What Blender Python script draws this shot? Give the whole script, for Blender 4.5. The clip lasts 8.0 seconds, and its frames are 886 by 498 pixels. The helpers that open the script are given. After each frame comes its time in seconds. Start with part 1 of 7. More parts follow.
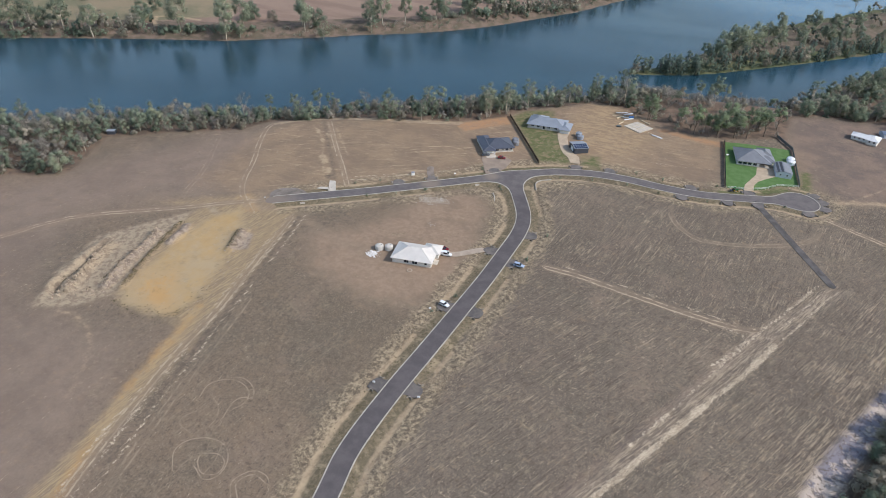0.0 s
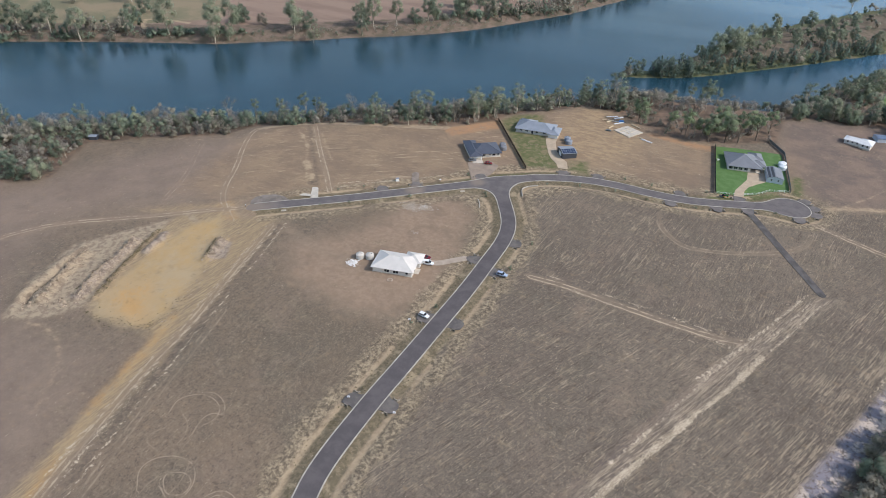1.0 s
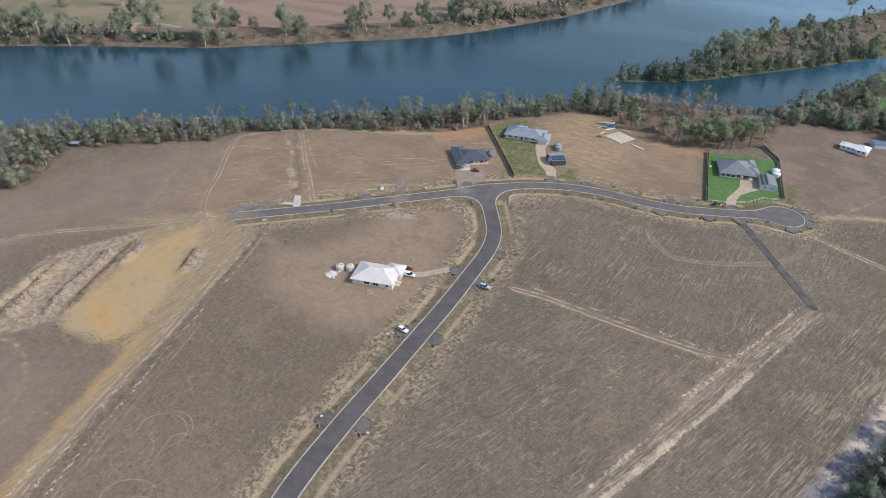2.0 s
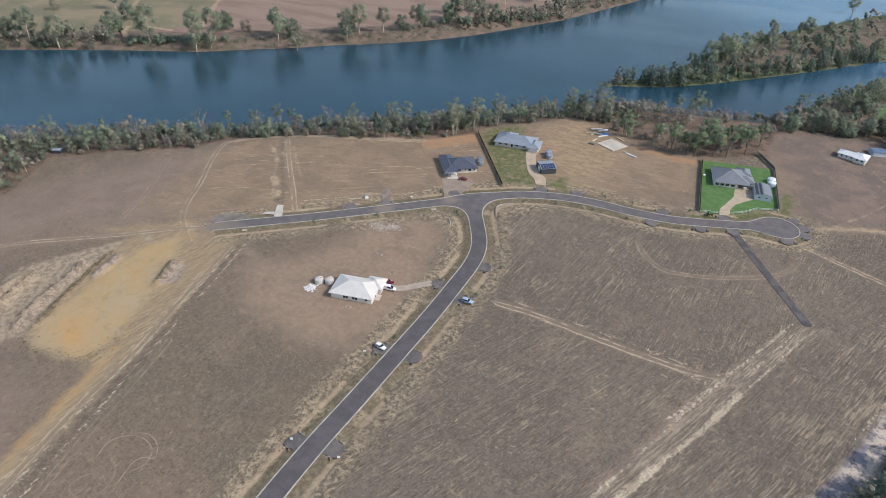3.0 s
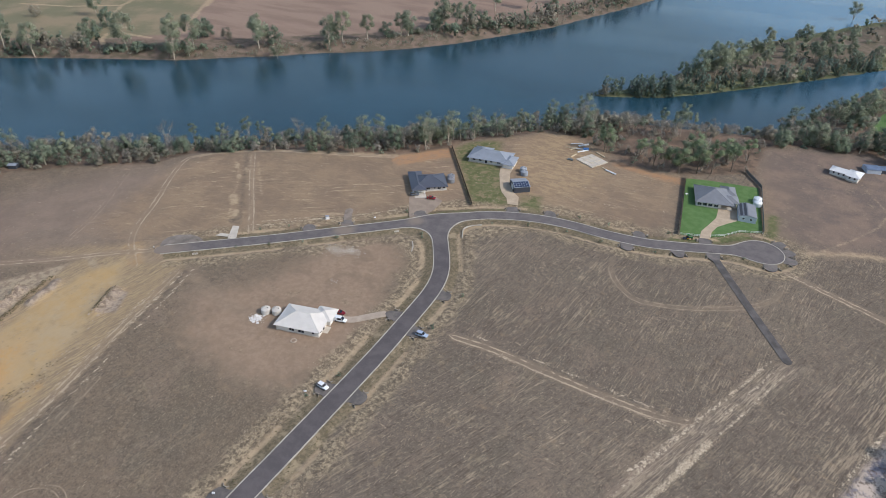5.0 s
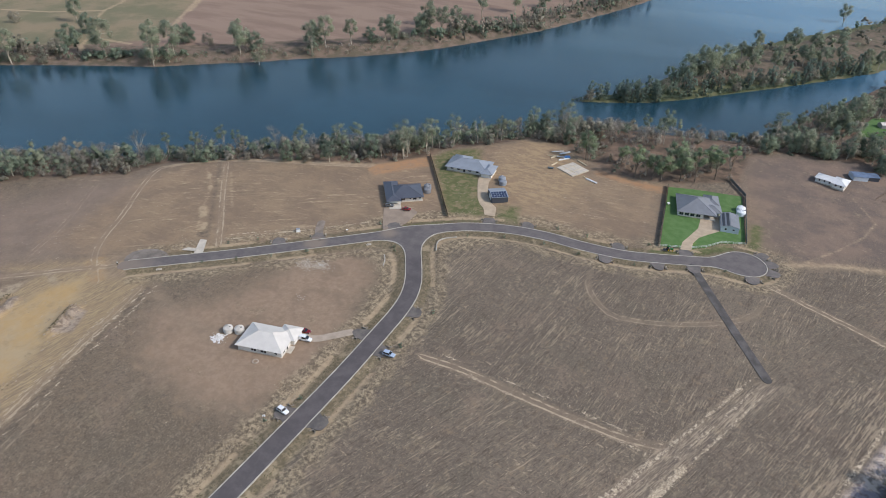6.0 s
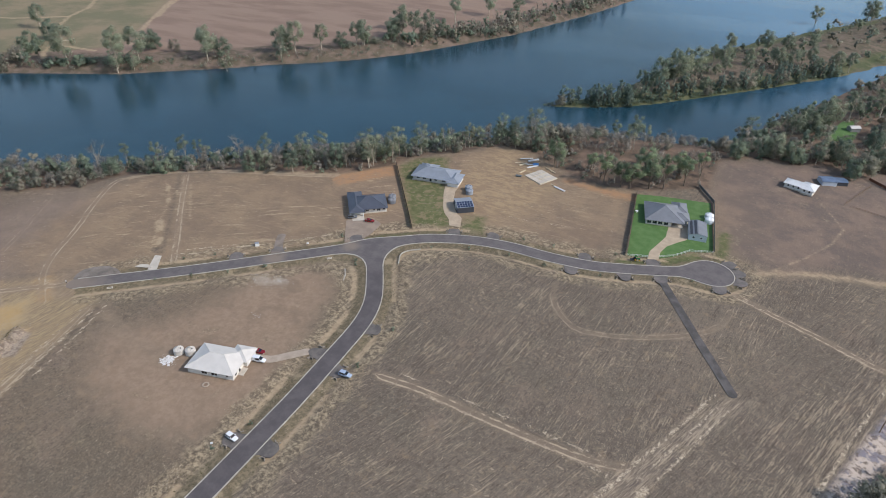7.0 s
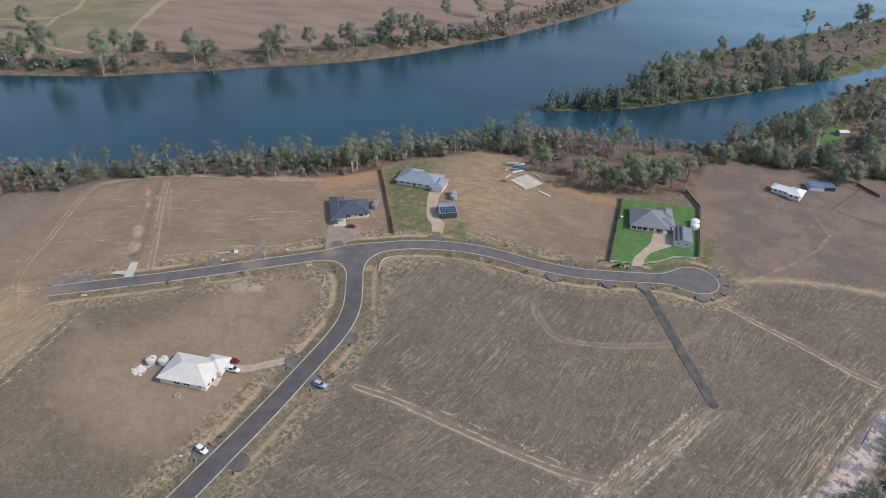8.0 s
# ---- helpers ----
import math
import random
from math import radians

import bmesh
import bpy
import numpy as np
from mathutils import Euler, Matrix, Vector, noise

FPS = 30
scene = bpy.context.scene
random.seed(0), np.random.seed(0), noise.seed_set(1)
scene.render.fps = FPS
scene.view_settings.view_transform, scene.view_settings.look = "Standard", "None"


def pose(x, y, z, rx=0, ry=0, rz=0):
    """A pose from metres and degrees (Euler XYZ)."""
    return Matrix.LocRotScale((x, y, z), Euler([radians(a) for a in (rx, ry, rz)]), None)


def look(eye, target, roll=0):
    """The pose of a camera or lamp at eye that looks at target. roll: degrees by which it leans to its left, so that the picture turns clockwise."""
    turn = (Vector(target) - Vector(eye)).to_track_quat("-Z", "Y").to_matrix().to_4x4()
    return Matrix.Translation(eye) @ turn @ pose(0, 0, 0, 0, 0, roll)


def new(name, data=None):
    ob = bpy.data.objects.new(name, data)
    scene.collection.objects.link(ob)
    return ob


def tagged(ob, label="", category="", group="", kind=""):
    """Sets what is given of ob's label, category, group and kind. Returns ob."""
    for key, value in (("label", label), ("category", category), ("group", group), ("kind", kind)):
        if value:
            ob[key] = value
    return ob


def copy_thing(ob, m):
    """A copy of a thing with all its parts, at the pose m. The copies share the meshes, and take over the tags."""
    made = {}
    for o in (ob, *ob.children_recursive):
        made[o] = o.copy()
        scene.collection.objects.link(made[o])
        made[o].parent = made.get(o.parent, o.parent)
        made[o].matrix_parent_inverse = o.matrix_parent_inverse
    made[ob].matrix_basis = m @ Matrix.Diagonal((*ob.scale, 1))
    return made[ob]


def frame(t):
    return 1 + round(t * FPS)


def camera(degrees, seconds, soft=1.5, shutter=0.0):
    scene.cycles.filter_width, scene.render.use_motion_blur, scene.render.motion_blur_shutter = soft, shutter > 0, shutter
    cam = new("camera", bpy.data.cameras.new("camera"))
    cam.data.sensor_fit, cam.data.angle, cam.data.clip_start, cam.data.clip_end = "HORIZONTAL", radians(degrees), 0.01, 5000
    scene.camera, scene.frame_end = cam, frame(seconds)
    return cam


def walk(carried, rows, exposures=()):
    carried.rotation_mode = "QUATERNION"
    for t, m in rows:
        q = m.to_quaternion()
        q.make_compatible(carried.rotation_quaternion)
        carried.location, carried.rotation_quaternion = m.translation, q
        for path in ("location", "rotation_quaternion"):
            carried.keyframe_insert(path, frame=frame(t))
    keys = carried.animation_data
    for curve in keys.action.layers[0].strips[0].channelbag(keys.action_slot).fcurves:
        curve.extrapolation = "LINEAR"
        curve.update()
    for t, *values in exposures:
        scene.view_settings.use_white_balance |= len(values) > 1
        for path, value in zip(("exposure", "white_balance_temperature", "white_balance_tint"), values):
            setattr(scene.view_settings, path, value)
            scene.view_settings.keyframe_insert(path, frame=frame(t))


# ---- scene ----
cam = camera(69.5, 8.0, soft=0.85)
METRES, EYE, TILT, LEAN, TURN = 96.21, 155.0, 0.0, 0.0, 27.5
ROWS = [
    (0.0, 0.0, 0.0, 0.0, 0.96, -33.87, -1.44),
    (0.5, 0.0394, 0.0333, -0.002, 1.03, -33.82, -1.38),
    (1.0, 0.0797, 0.0694, -0.0029, 0.91, -33.78, -1.33),
    (1.5, 0.1216, 0.109, -0.004, 0.95, -33.72, -1.27),
    (3.0, 0.2523, 0.2467, -0.0049, 1.37, -33.57, -1.15),
    (3.5, 0.2977, 0.2965, -0.0058, 1.6, -33.52, -1.14),
    (4.0, 0.3469, 0.3465, -0.007, 1.88, -33.46, -1.1),
    (4.5, 0.3971, 0.3975, -0.0083, 1.97, -33.39, -1.06),
    (6.0, 0.5567, 0.5535, -0.0112, 1.61, -33.17, -0.86),
    (6.5, 0.6106, 0.5995, -0.0089, 1.03, -33.05, -0.89),
    (7.0, 0.6568, 0.6405, -0.0065, 0.11, -33.0, -0.92),
    (7.5, 0.6925, 0.6662, -0.0059, -0.01, -32.94, -1.01),
    (8.0, 0.7251, 0.685, -0.0055, -0.12, -32.9, -1.1),
]
walk(cam, [(t, pose(0, 0, EYE, TILT, LEAN, TURN) @ pose(METRES * x, METRES * y, METRES * z, 90 + pitch, roll, yaw)) for t, x, y, z, yaw, pitch, roll in ROWS], ((0.0, 0.29, 6330, 12), (3.0, 0.27, 6330, 12), (4.5, 0.19, 6330, 12), (8.0, 0.15, 6330, 12)))


SITE = 1.25  # metres to one unit of the site plan below

# ---- light ----
SUN_AZ, SUN_EL = 8.6, 39.0
world = bpy.data.worlds.new("world")
scene.world = world
world.use_nodes = True
wn = world.node_tree.nodes
sky = wn.new("ShaderNodeTexSky")
sky.sky_type = "NISHITA"
sky.sun_disc = False
sky.sun_elevation = radians(SUN_EL)
sky.sun_rotation = radians(90 - SUN_AZ)
sky.dust_density = 1.6
sky.air_density = 1.3
wn["Background"].inputs[1].default_value = 0.15
world.node_tree.links.new(sky.outputs[0], wn["Background"].inputs[0])
sun = new("sun", bpy.data.lights.new("sun", "SUN"))
sun.data.energy = 2.6
sun.data.angle = radians(0.8)
sun.data.color = (1.0, 0.955, 0.915)
sun.matrix_world = look((0, 0, 300), (-math.cos(radians(SUN_EL)) * math.cos(radians(SUN_AZ)), -math.cos(radians(SUN_EL)) * math.sin(radians(SUN_AZ)), 300 - math.sin(radians(SUN_EL))))


# ---- materials ----
# loops left by spinning tyres, in three sets that do not cross themselves
LOOPS = {
    "loop_a": ([(-108.6, 74.2), (-109.6, 77.2), (-109, 79.7), (-106.3, 82.1), (-103, 82.8), (-99.6, 82), (-97.5, 80.1), (-97, 77.5), (-97.9, 75.3)], [(-97.7, 54.8), (-101.2, 58.6), (-100.9, 62.2), (-97.9, 64.8), (-94.5, 65.9), (-91.2, 65.4), (-88, 62.5), (-87.3, 58.5), (-89.5, 56.3), (-93.8, 57.9)], [(-79.3, 56.5), (-82.2, 59.3), (-80.6, 62.8), (-77.2, 62.7)]),
    "loop_b": ([(-106.2, 83.1), (-102.4, 84.3), (-98.3, 82.8), (-96.2, 80), (-98.6, 79.2), (-99.7, 76.5), (-98.3, 71.5)], [(-95.5, 60.9), (-92, 63), (-88.6, 62.2), (-87.7, 59.2), (-90.5, 57.3), (-93.5, 58.6), (-95, 60.3)], [(-80.6, 55.7), (-83.4, 59.3), (-81.2, 63.6), (-77.2, 64), (-75.3, 62.1)]),
    "loop_c": ([(-92.2, 64.6), (-90.8, 61.3), (-90.5, 57.8)], [(-96.5, 55.5), (-96.6, 58.1), (-93.9, 62.9)], [(-102.2, 64.3), (-106.2, 65), (-107.1, 67.2), (-105.9, 69.7)], [(-106, 75.7), (-101.8, 73.7), (-99.7, 70.7), (-99.3, 67.9)]),
}


class Nodes:
    """Short-hand to wire up one node material."""

    def __init__(self, name, rough=0.8, metal=0.0, spec=0.3):
        self.mat = bpy.data.materials.new(name)
        self.mat.use_nodes = True
        self.tree = self.mat.node_tree
        self.bsdf = self.tree.nodes["Principled BSDF"]
        self.bsdf.inputs["Roughness"].default_value = rough
        self.bsdf.inputs["Metallic"].default_value = metal
        self.bsdf.inputs["Specular IOR Level"].default_value = spec
        plan = self.tree.nodes.new("ShaderNodeVectorMath")
        plan.operation = "SCALE"
        plan.inputs["Scale"].default_value = 1 / SITE
        self.tree.links.new(self.tree.nodes.new("ShaderNodeNewGeometry").outputs["Position"], plan.inputs[0])
        self.pos = plan.outputs[0]

    def put(self, socket, value):
        if isinstance(value, bpy.types.NodeSocket):
            self.tree.links.new(value, socket)
        elif isinstance(value, tuple) and len(value) == 3 and socket.type == "RGBA":
            socket.default_value = (*value, 1)
        else:
            socket.default_value = value

    def noise(self, scale, detail=3.0, vec=None, rough=0.55, lac=2.0):
        n = self.tree.nodes.new("ShaderNodeTexNoise")
        n.inputs["Scale"].default_value = scale
        n.inputs["Detail"].default_value = detail
        n.inputs["Roughness"].default_value = rough
        n.inputs["Lacunarity"].default_value = lac
        self.tree.links.new(vec or self.pos, n.inputs["Vector"])
        return n.outputs["Fac"]

    def math(self, op, a, b=0.0, clamp=False):
        n = self.tree.nodes.new("ShaderNodeMath")
        n.operation = op
        n.use_clamp = clamp
        self.put(n.inputs[0], a)
        self.put(n.inputs[1], b)
        return n.outputs[0]

    def step(self, value, lo, hi, out=(0.0, 1.0)):
        n = self.tree.nodes.new("ShaderNodeMapRange")
        n.interpolation_type = "SMOOTHSTEP"
        self.put(n.inputs["Value"], value)
        n.inputs["From Min"].default_value, n.inputs["From Max"].default_value = lo, hi
        n.inputs["To Min"].default_value, n.inputs["To Max"].default_value = out
        return n.outputs["Result"]

    def mix(self, fac, a, b):
        n = self.tree.nodes.new("ShaderNodeMix")
        n.data_type = "RGBA"
        self.put(n.inputs[0], fac)
        self.put(n.inputs[6], a)
        self.put(n.inputs[7], b)
        return n.outputs[2]

    def scaled(self, color, value):
        n = self.tree.nodes.new("ShaderNodeVectorMath")
        n.operation = "SCALE"
        self.put(n.inputs[0], color)
        self.put(n.inputs["Scale"], value)
        return n.outputs[0]

    def attr(self, name, vector=False):
        n = self.tree.nodes.new("ShaderNodeAttribute")
        n.attribute_name = name
        return n.outputs["Vector" if vector else "Fac"]

    def mapped(self, scale, turn=0.0, vec=None):
        n = self.tree.nodes.new("ShaderNodeMapping")
        n.inputs["Scale"].default_value = scale
        n.inputs["Rotation"].default_value = (0, 0, radians(turn))
        self.tree.links.new(vec or self.pos, n.inputs["Vector"])
        return n.outputs[0]

    def rand(self):
        return self.tree.nodes.new("ShaderNodeObjectInfo").outputs["Random"]

    def island(self):
        return self.tree.nodes.new("ShaderNodeNewGeometry").outputs["Random Per Island"]

    def done(self, color, bump=None, strength=0.3, distance=0.05, rough=None):
        self.put(self.bsdf.inputs["Base Color"], color)
        if rough is not None:
            self.put(self.bsdf.inputs["Roughness"], rough)
        if bump is not None:
            n = self.tree.nodes.new("ShaderNodeBump")
            n.inputs["Strength"].default_value = strength
            n.inputs["Distance"].default_value = distance
            self.put(n.inputs["Height"], bump)
            self.tree.links.new(n.outputs[0], self.bsdf.inputs["Normal"])
        return self.mat


def rgb(r, g, b):
    """A colour given as 0-255 sRGB, made linear."""
    return tuple(((c / 255 + 0.055) / 1.055) ** 2.4 if c > 10 else c / 255 / 12.92 for c in (r, g, b))


def plain(name, color, rough=0.6, metal=0.0, spec=0.4, vary=0.12, scale=1.5):
    """A painted or cast surface with weathering at two scales."""
    n = Nodes(name, rough, metal, spec)
    big = n.noise(scale * 0.3, 3)
    fine = n.noise(scale * 6, 3)
    v = n.math("ADD", n.step(big, 0.3, 0.7, (1 - vary, 1 + vary * 0.6)), n.step(fine, 0.3, 0.7, (-vary * 0.5, vary * 0.4)))
    return n.done(n.scaled(color, v), fine, 0.15, 0.02)


def ground_material():
    n = Nodes("dry_field_soil", 0.95, 0, 0.1)
    big = n.noise(0.012, 4)
    mid = n.noise(0.07, 4)
    small = n.noise(0.5, 4, rough=0.65)
    grain = n.noise(2.2, 5, rough=0.8)
    edge = n.math("MULTIPLY", n.math("SUBTRACT", n.noise(0.35, 6, rough=0.7), 0.5), 2.6)
    row = n.attr("row", True)
    lines = n.noise(1.0, 3, vec=n.mapped((0.16, 2.4, 1), 0, row), rough=0.6)
    dashes = n.noise(1.0, 5, vec=n.mapped((0.55, 2.9, 1), 0, row), rough=0.7)
    east = n.attr("east")
    col = n.mix(n.step(big, 0.35, 0.66), rgb(112, 100, 86), rgb(125, 109, 93))
    grey = n.mix(n.step(big, 0.35, 0.66), rgb(106, 96, 86), rgb(117, 106, 94))
    col = n.mix(n.step(n.math("ADD", east, n.math("MULTIPLY", edge, 0.3)), -0.5, 0.5), col, grey)
    col = n.mix(n.step(mid, 0.45, 0.7, (0, 0.5)), col, rgb(102, 95, 84))
    col = n.mix(n.step(n.noise(0.05, 5, rough=0.7), 0.52, 0.7, (0, 0.5)), col, rgb(134, 117, 103))
    col = n.mix(n.step(small, 0.5, 0.68, (0, 0.35)), col, rgb(92, 84, 76))
    col = n.mix(n.step(grain, 0.53, 0.68, (0, 0.75)), col, rgb(156, 142, 124))
    col = n.mix(n.step(grain, 0.45, 0.33, (0, 0.75)), col, rgb(76, 70, 63))
    clod = n.noise(0.95, 4, rough=0.7)
    col = n.mix(n.step(clod, 0.55, 0.68, (0, 0.45)), col, rgb(150, 134, 116))
    col = n.mix(n.step(clod, 0.45, 0.33, (0, 0.5)), col, rgb(84, 76, 68))
    straw = n.attr("straw")
    lie = n.math("ADD", n.math("MULTIPLY", lines, 0.5), n.math("MULTIPLY", dashes, 0.5))
    thick = n.math("ADD", n.math("MULTIPLY", n.math("SUBTRACT", n.noise(0.06, 4, rough=0.65), 0.5), 0.3), n.math("MULTIPLY", straw, 0.08))
    pale = n.math("ADD", lie, thick)
    raked = n.step(n.math("MAXIMUM", east, n.math("MULTIPLY", straw, 1.6)), -0.6, 0.6, (0.32, 1))
    col = n.mix(n.math("MULTIPLY", raked, n.step(pale, 0.53, 0.61, (0, 0.58))), col, rgb(170, 154, 132))
    scraps = n.noise(0.9, 5, vec=n.mapped((0.5, 1.3, 1), 60), rough=0.75)
    where = n.step(n.noise(0.045, 3), 0.5, 0.62)
    col = n.mix(n.math("MULTIPLY", n.math("MULTIPLY", n.step(scraps, 0.58, 0.64, (0, 0.6)), where), n.step(east, -0.5, 0.5)), col, rgb(178, 161, 138))
    calm = n.step(straw, -1.1, -0.6)
    col = n.mix(n.math("MULTIPLY", n.step(lie, 0.47, 0.38, (0, 0.62)), n.math("MULTIPLY", calm, raked)), col, rgb(79, 71, 64))

    def zone(name, color, soft=0.5, rough_edge=0.45, most=1.0):
        m = n.math("ADD", n.attr(name), n.math("MULTIPLY", edge, rough_edge))
        return n.mix(n.step(m, -soft, soft, (0, most)), col, color)

    soil = n.mix(n.step(small, 0.35, 0.7), rgb(141, 121, 103), rgb(154, 133, 114))
    soil = n.mix(n.step(n.noise(0.09, 5, rough=0.65), 0.5, 0.66, (0, 0.6)), soil, rgb(124, 107, 92))
    soil = n.mix(n.step(grain, 0.55, 0.7, (0, 0.35)), soil, rgb(118, 101, 86))
    col = zone("fallow", n.mix(n.step(n.noise(0.045, 5, rough=0.7), 0.38, 0.62), rgb(128, 112, 101), rgb(142, 125, 112)), 1.0, 0.5, 0.7)
    col = zone("bare", soil, 0.9, 0.5, 0.95)
    lots = n.mix(n.step(n.noise(0.05, 6, rough=0.72), 0.38, 0.62), rgb(150, 129, 106), rgb(131, 112, 95))
    lots = n.mix(n.step(lie, 0.55, 0.66, (0, 0.35)), lots, rgb(166, 148, 123))
    lots = n.mix(n.step(n.noise(0.16, 5, rough=0.75, vec=n.mapped((0.5, 2.5, 1), -34)), 0.54, 0.66, (0, 0.4)), lots, rgb(172, 152, 124))
    # broken pale scrapes left by the grader
    scrape = n.noise(1.0, 5, vec=n.mapped((0.09, 0.62, 1), 0, row), rough=0.78)
    patch = n.step(n.noise(0.03, 3), 0.42, 0.56)
    lots = n.mix(n.math("MULTIPLY", patch, n.step(scrape, 0.57, 0.63, (0, 0.7))), lots, rgb(188, 168, 138))
    lots = n.mix(n.math("MULTIPLY", patch, n.step(scrape, 0.42, 0.36, (0, 0.5))), lots, rgb(106, 91, 78))
    lots = n.mix(n.step(grain, 0.46, 0.36, (0, 0.5)), lots, rgb(100, 89, 78))
    col = zone("lots", lots, 0.9, 0.8, 0.85)
    tan = n.mix(n.step(lie, 0.42, 0.58), rgb(134, 117, 98), rgb(170, 150, 117))
    col = zone("yellow", n.mix(n.step(n.noise(0.2, 5, rough=0.7), 0.4, 0.62, (0, 0.6)), tan, rgb(158, 137, 108)), 0.8, 0.8, 0.85)
    clay = n.mix(n.step(small, 0.4, 0.62), rgb(172, 156, 132), rgb(140, 124, 107))
    col = zone("clay", n.mix(n.step(grain, 0.45, 0.35, (0, 0.5)), clay, rgb(104, 92, 80)), 0.6, 0.5, 0.85)
    orange = n.mix(n.step(n.noise(0.035, 5, rough=0.7), 0.42, 0.6), rgb(174, 154, 123), rgb(178, 149, 105))
    orange = n.mix(n.step(n.noise(0.13, 6, rough=0.75), 0.55, 0.68, (0, 0.55)), orange, rgb(146, 126, 100))
    col = zone("orange", orange, 0.9, 0.7, 0.82)
    core = n.mix(n.step(n.noise(0.07, 6, rough=0.75), 0.43, 0.58), rgb(186, 145, 90), rgb(173, 149, 115))
    core = n.mix(n.step(n.noise(0.3, 5, rough=0.75), 0.56, 0.66, (0, 0.5)), core, rgb(140, 112, 78))
    col = zone("core", core, 0.9, 0.5, 0.7)
    heap = n.mix(n.step(small, 0.38, 0.62), rgb(158, 144, 130), rgb(118, 106, 98))
    col = zone("heap", n.mix(n.step(grain, 0.5, 0.36, (0, 0.6)), heap, rgb(92, 82, 74)), 0.5, 0.6, 0.9)
    col = zone("smear", n.mix(n.step(n.noise(0.3, 5, rough=0.7), 0.4, 0.62), rgb(148, 130, 111), rgb(130, 114, 99)), 0.9, 0.7, 0.6)
    col = zone("rust", n.mix(n.step(small, 0.4, 0.66), rgb(172, 132, 98), rgb(158, 128, 102)), 0.9, 0.9, 0.8)
    col = zone("dark", n.mix(n.step(n.noise(0.4, 5, rough=0.75), 0.4, 0.6), rgb(94, 85, 76), rgb(128, 112, 97)), 0.6, 0.9, 0.75)
    verge = n.mix(n.step(n.noise(0.9, 5, rough=0.75), 0.44, 0.6), rgb(102, 94, 76), rgb(128, 115, 94))
    verge = n.mix(n.step(n.noise(0.14, 4, rough=0.7), 0.55, 0.64, (0, 0.8)), verge, rgb(158, 143, 118))
    col = zone("tan", n.mix(n.step(n.noise(0.22, 6, rough=0.75, vec=n.mapped((1, 2.2, 1), 55)), 0.4, 0.6), rgb(168, 145, 114), rgb(142, 121, 99)), 1.0, 0.6, 0.75)
    red = n.mix(n.step(n.noise(0.05, 6, rough=0.72), 0.4, 0.6), rgb(110, 98, 91), rgb(131, 113, 101))
    red = n.mix(n.step(n.noise(0.5, 5, rough=0.75), 0.58, 0.68, (0, 0.5)), red, rgb(158, 139, 118))
    col = zone("red", red, 0.9, 0.5, 0.85)
    col = zone("verge", verge, 0.6, 0.5, 0.85)
    mulch = n.noise(0.8, 5, rough=0.8)
    mulch_col = n.mix(n.step(mulch, 0.42, 0.62), rgb(97, 87, 74), rgb(176, 159, 132))
    mulch_at = n.math("ADD", n.attr("mulch"), n.math("MULTIPLY", n.math("SUBTRACT", n.noise(0.12, 4, rough=0.7), 0.5), 2.4))
    col = n.mix(n.step(mulch_at, 0.1, 0.9, (0, 0.72)), col, mulch_col)
    col = zone("band", n.mix(n.step(lie, 0.45, 0.56), rgb(118, 106, 96), rgb(168, 153, 133)), 0.8, 0.9, 0.6)
    lush = n.mix(n.step(small, 0.35, 0.65), rgb(84, 94, 58), rgb(108, 110, 76))
    lush = n.mix(n.step(n.noise(0.25, 5, rough=0.75), 0.5, 0.64, (0, 0.75)), lush, rgb(138, 122, 96))
    col = zone("green", lush, 0.8, 0.9, 0.85)
    reeds = n.mix(n.step(n.noise(0.12, 5, rough=0.7), 0.4, 0.62), rgb(78, 86, 60), rgb(104, 104, 78))
    col = zone("reeds", reeds, 0.8, 0.6, 0.95)
    leafy = n.mix(n.step(n.noise(0.12, 5, rough=0.7), 0.4, 0.62), rgb(94, 82, 72), rgb(126, 106, 91))
    col = zone("wood", leafy, 0.6, 0.5, 0.95)
    sand = n.mix(n.step(n.noise(0.16, 5, rough=0.7), 0.46, 0.54), rgb(202, 186, 172), rgb(140, 135, 142))
    sand = n.mix(n.step(n.noise(0.7, 5, rough=0.8), 0.5, 0.6, (0, 0.8)), sand, rgb(98, 86, 79))
    col = zone("sand", sand, 0.8, 0.9, 0.9)
    far = n.mix(n.step(n.noise(0.02, 4, vec=n.mapped((1, 3, 1), -52)), 0.4, 0.65), rgb(144, 124, 110), rgb(131, 111, 99))
    grass = n.mix(n.step(n.noise(0.03, 5, rough=0.65), 0.38, 0.62), rgb(116, 112, 90), rgb(138, 125, 103))
    far = n.mix(n.step(n.math("ADD", n.attr("crop"), n.math("MULTIPLY", edge, 0.2)), -0.3, 0.3), far, grass)
    col = zone("far", far, 0.5, 0.4, 1.0)
    bank = n.mix(n.step(n.noise(0.16, 5, rough=0.7), 0.42, 0.58), rgb(122, 106, 95), rgb(94, 87, 74))
    col = zone("shore", bank, 0.5, 0.6, 0.85)
    col = zone("scrape", n.mix(n.step(small, 0.4, 0.66), rgb(178, 158, 130), rgb(156, 137, 114)), 0.6, 0.8, 0.8)
    pile = n.mix(n.step(grain, 0.4, 0.6), rgb(158, 141, 121), rgb(210, 194, 170))
    at = n.math("ADD", n.attr("windrow"), n.math("ADD", n.math("MULTIPLY", n.math("SUBTRACT", n.noise(1.1, 5, rough=0.75), 0.5), 3.2), n.math("MULTIPLY", n.math("SUBTRACT", n.noise(0.12, 3), 0.5), 1.6)))
    col = n.mix(n.step(at, -0.1, 0.5, (0, 0.9)), col, pile)
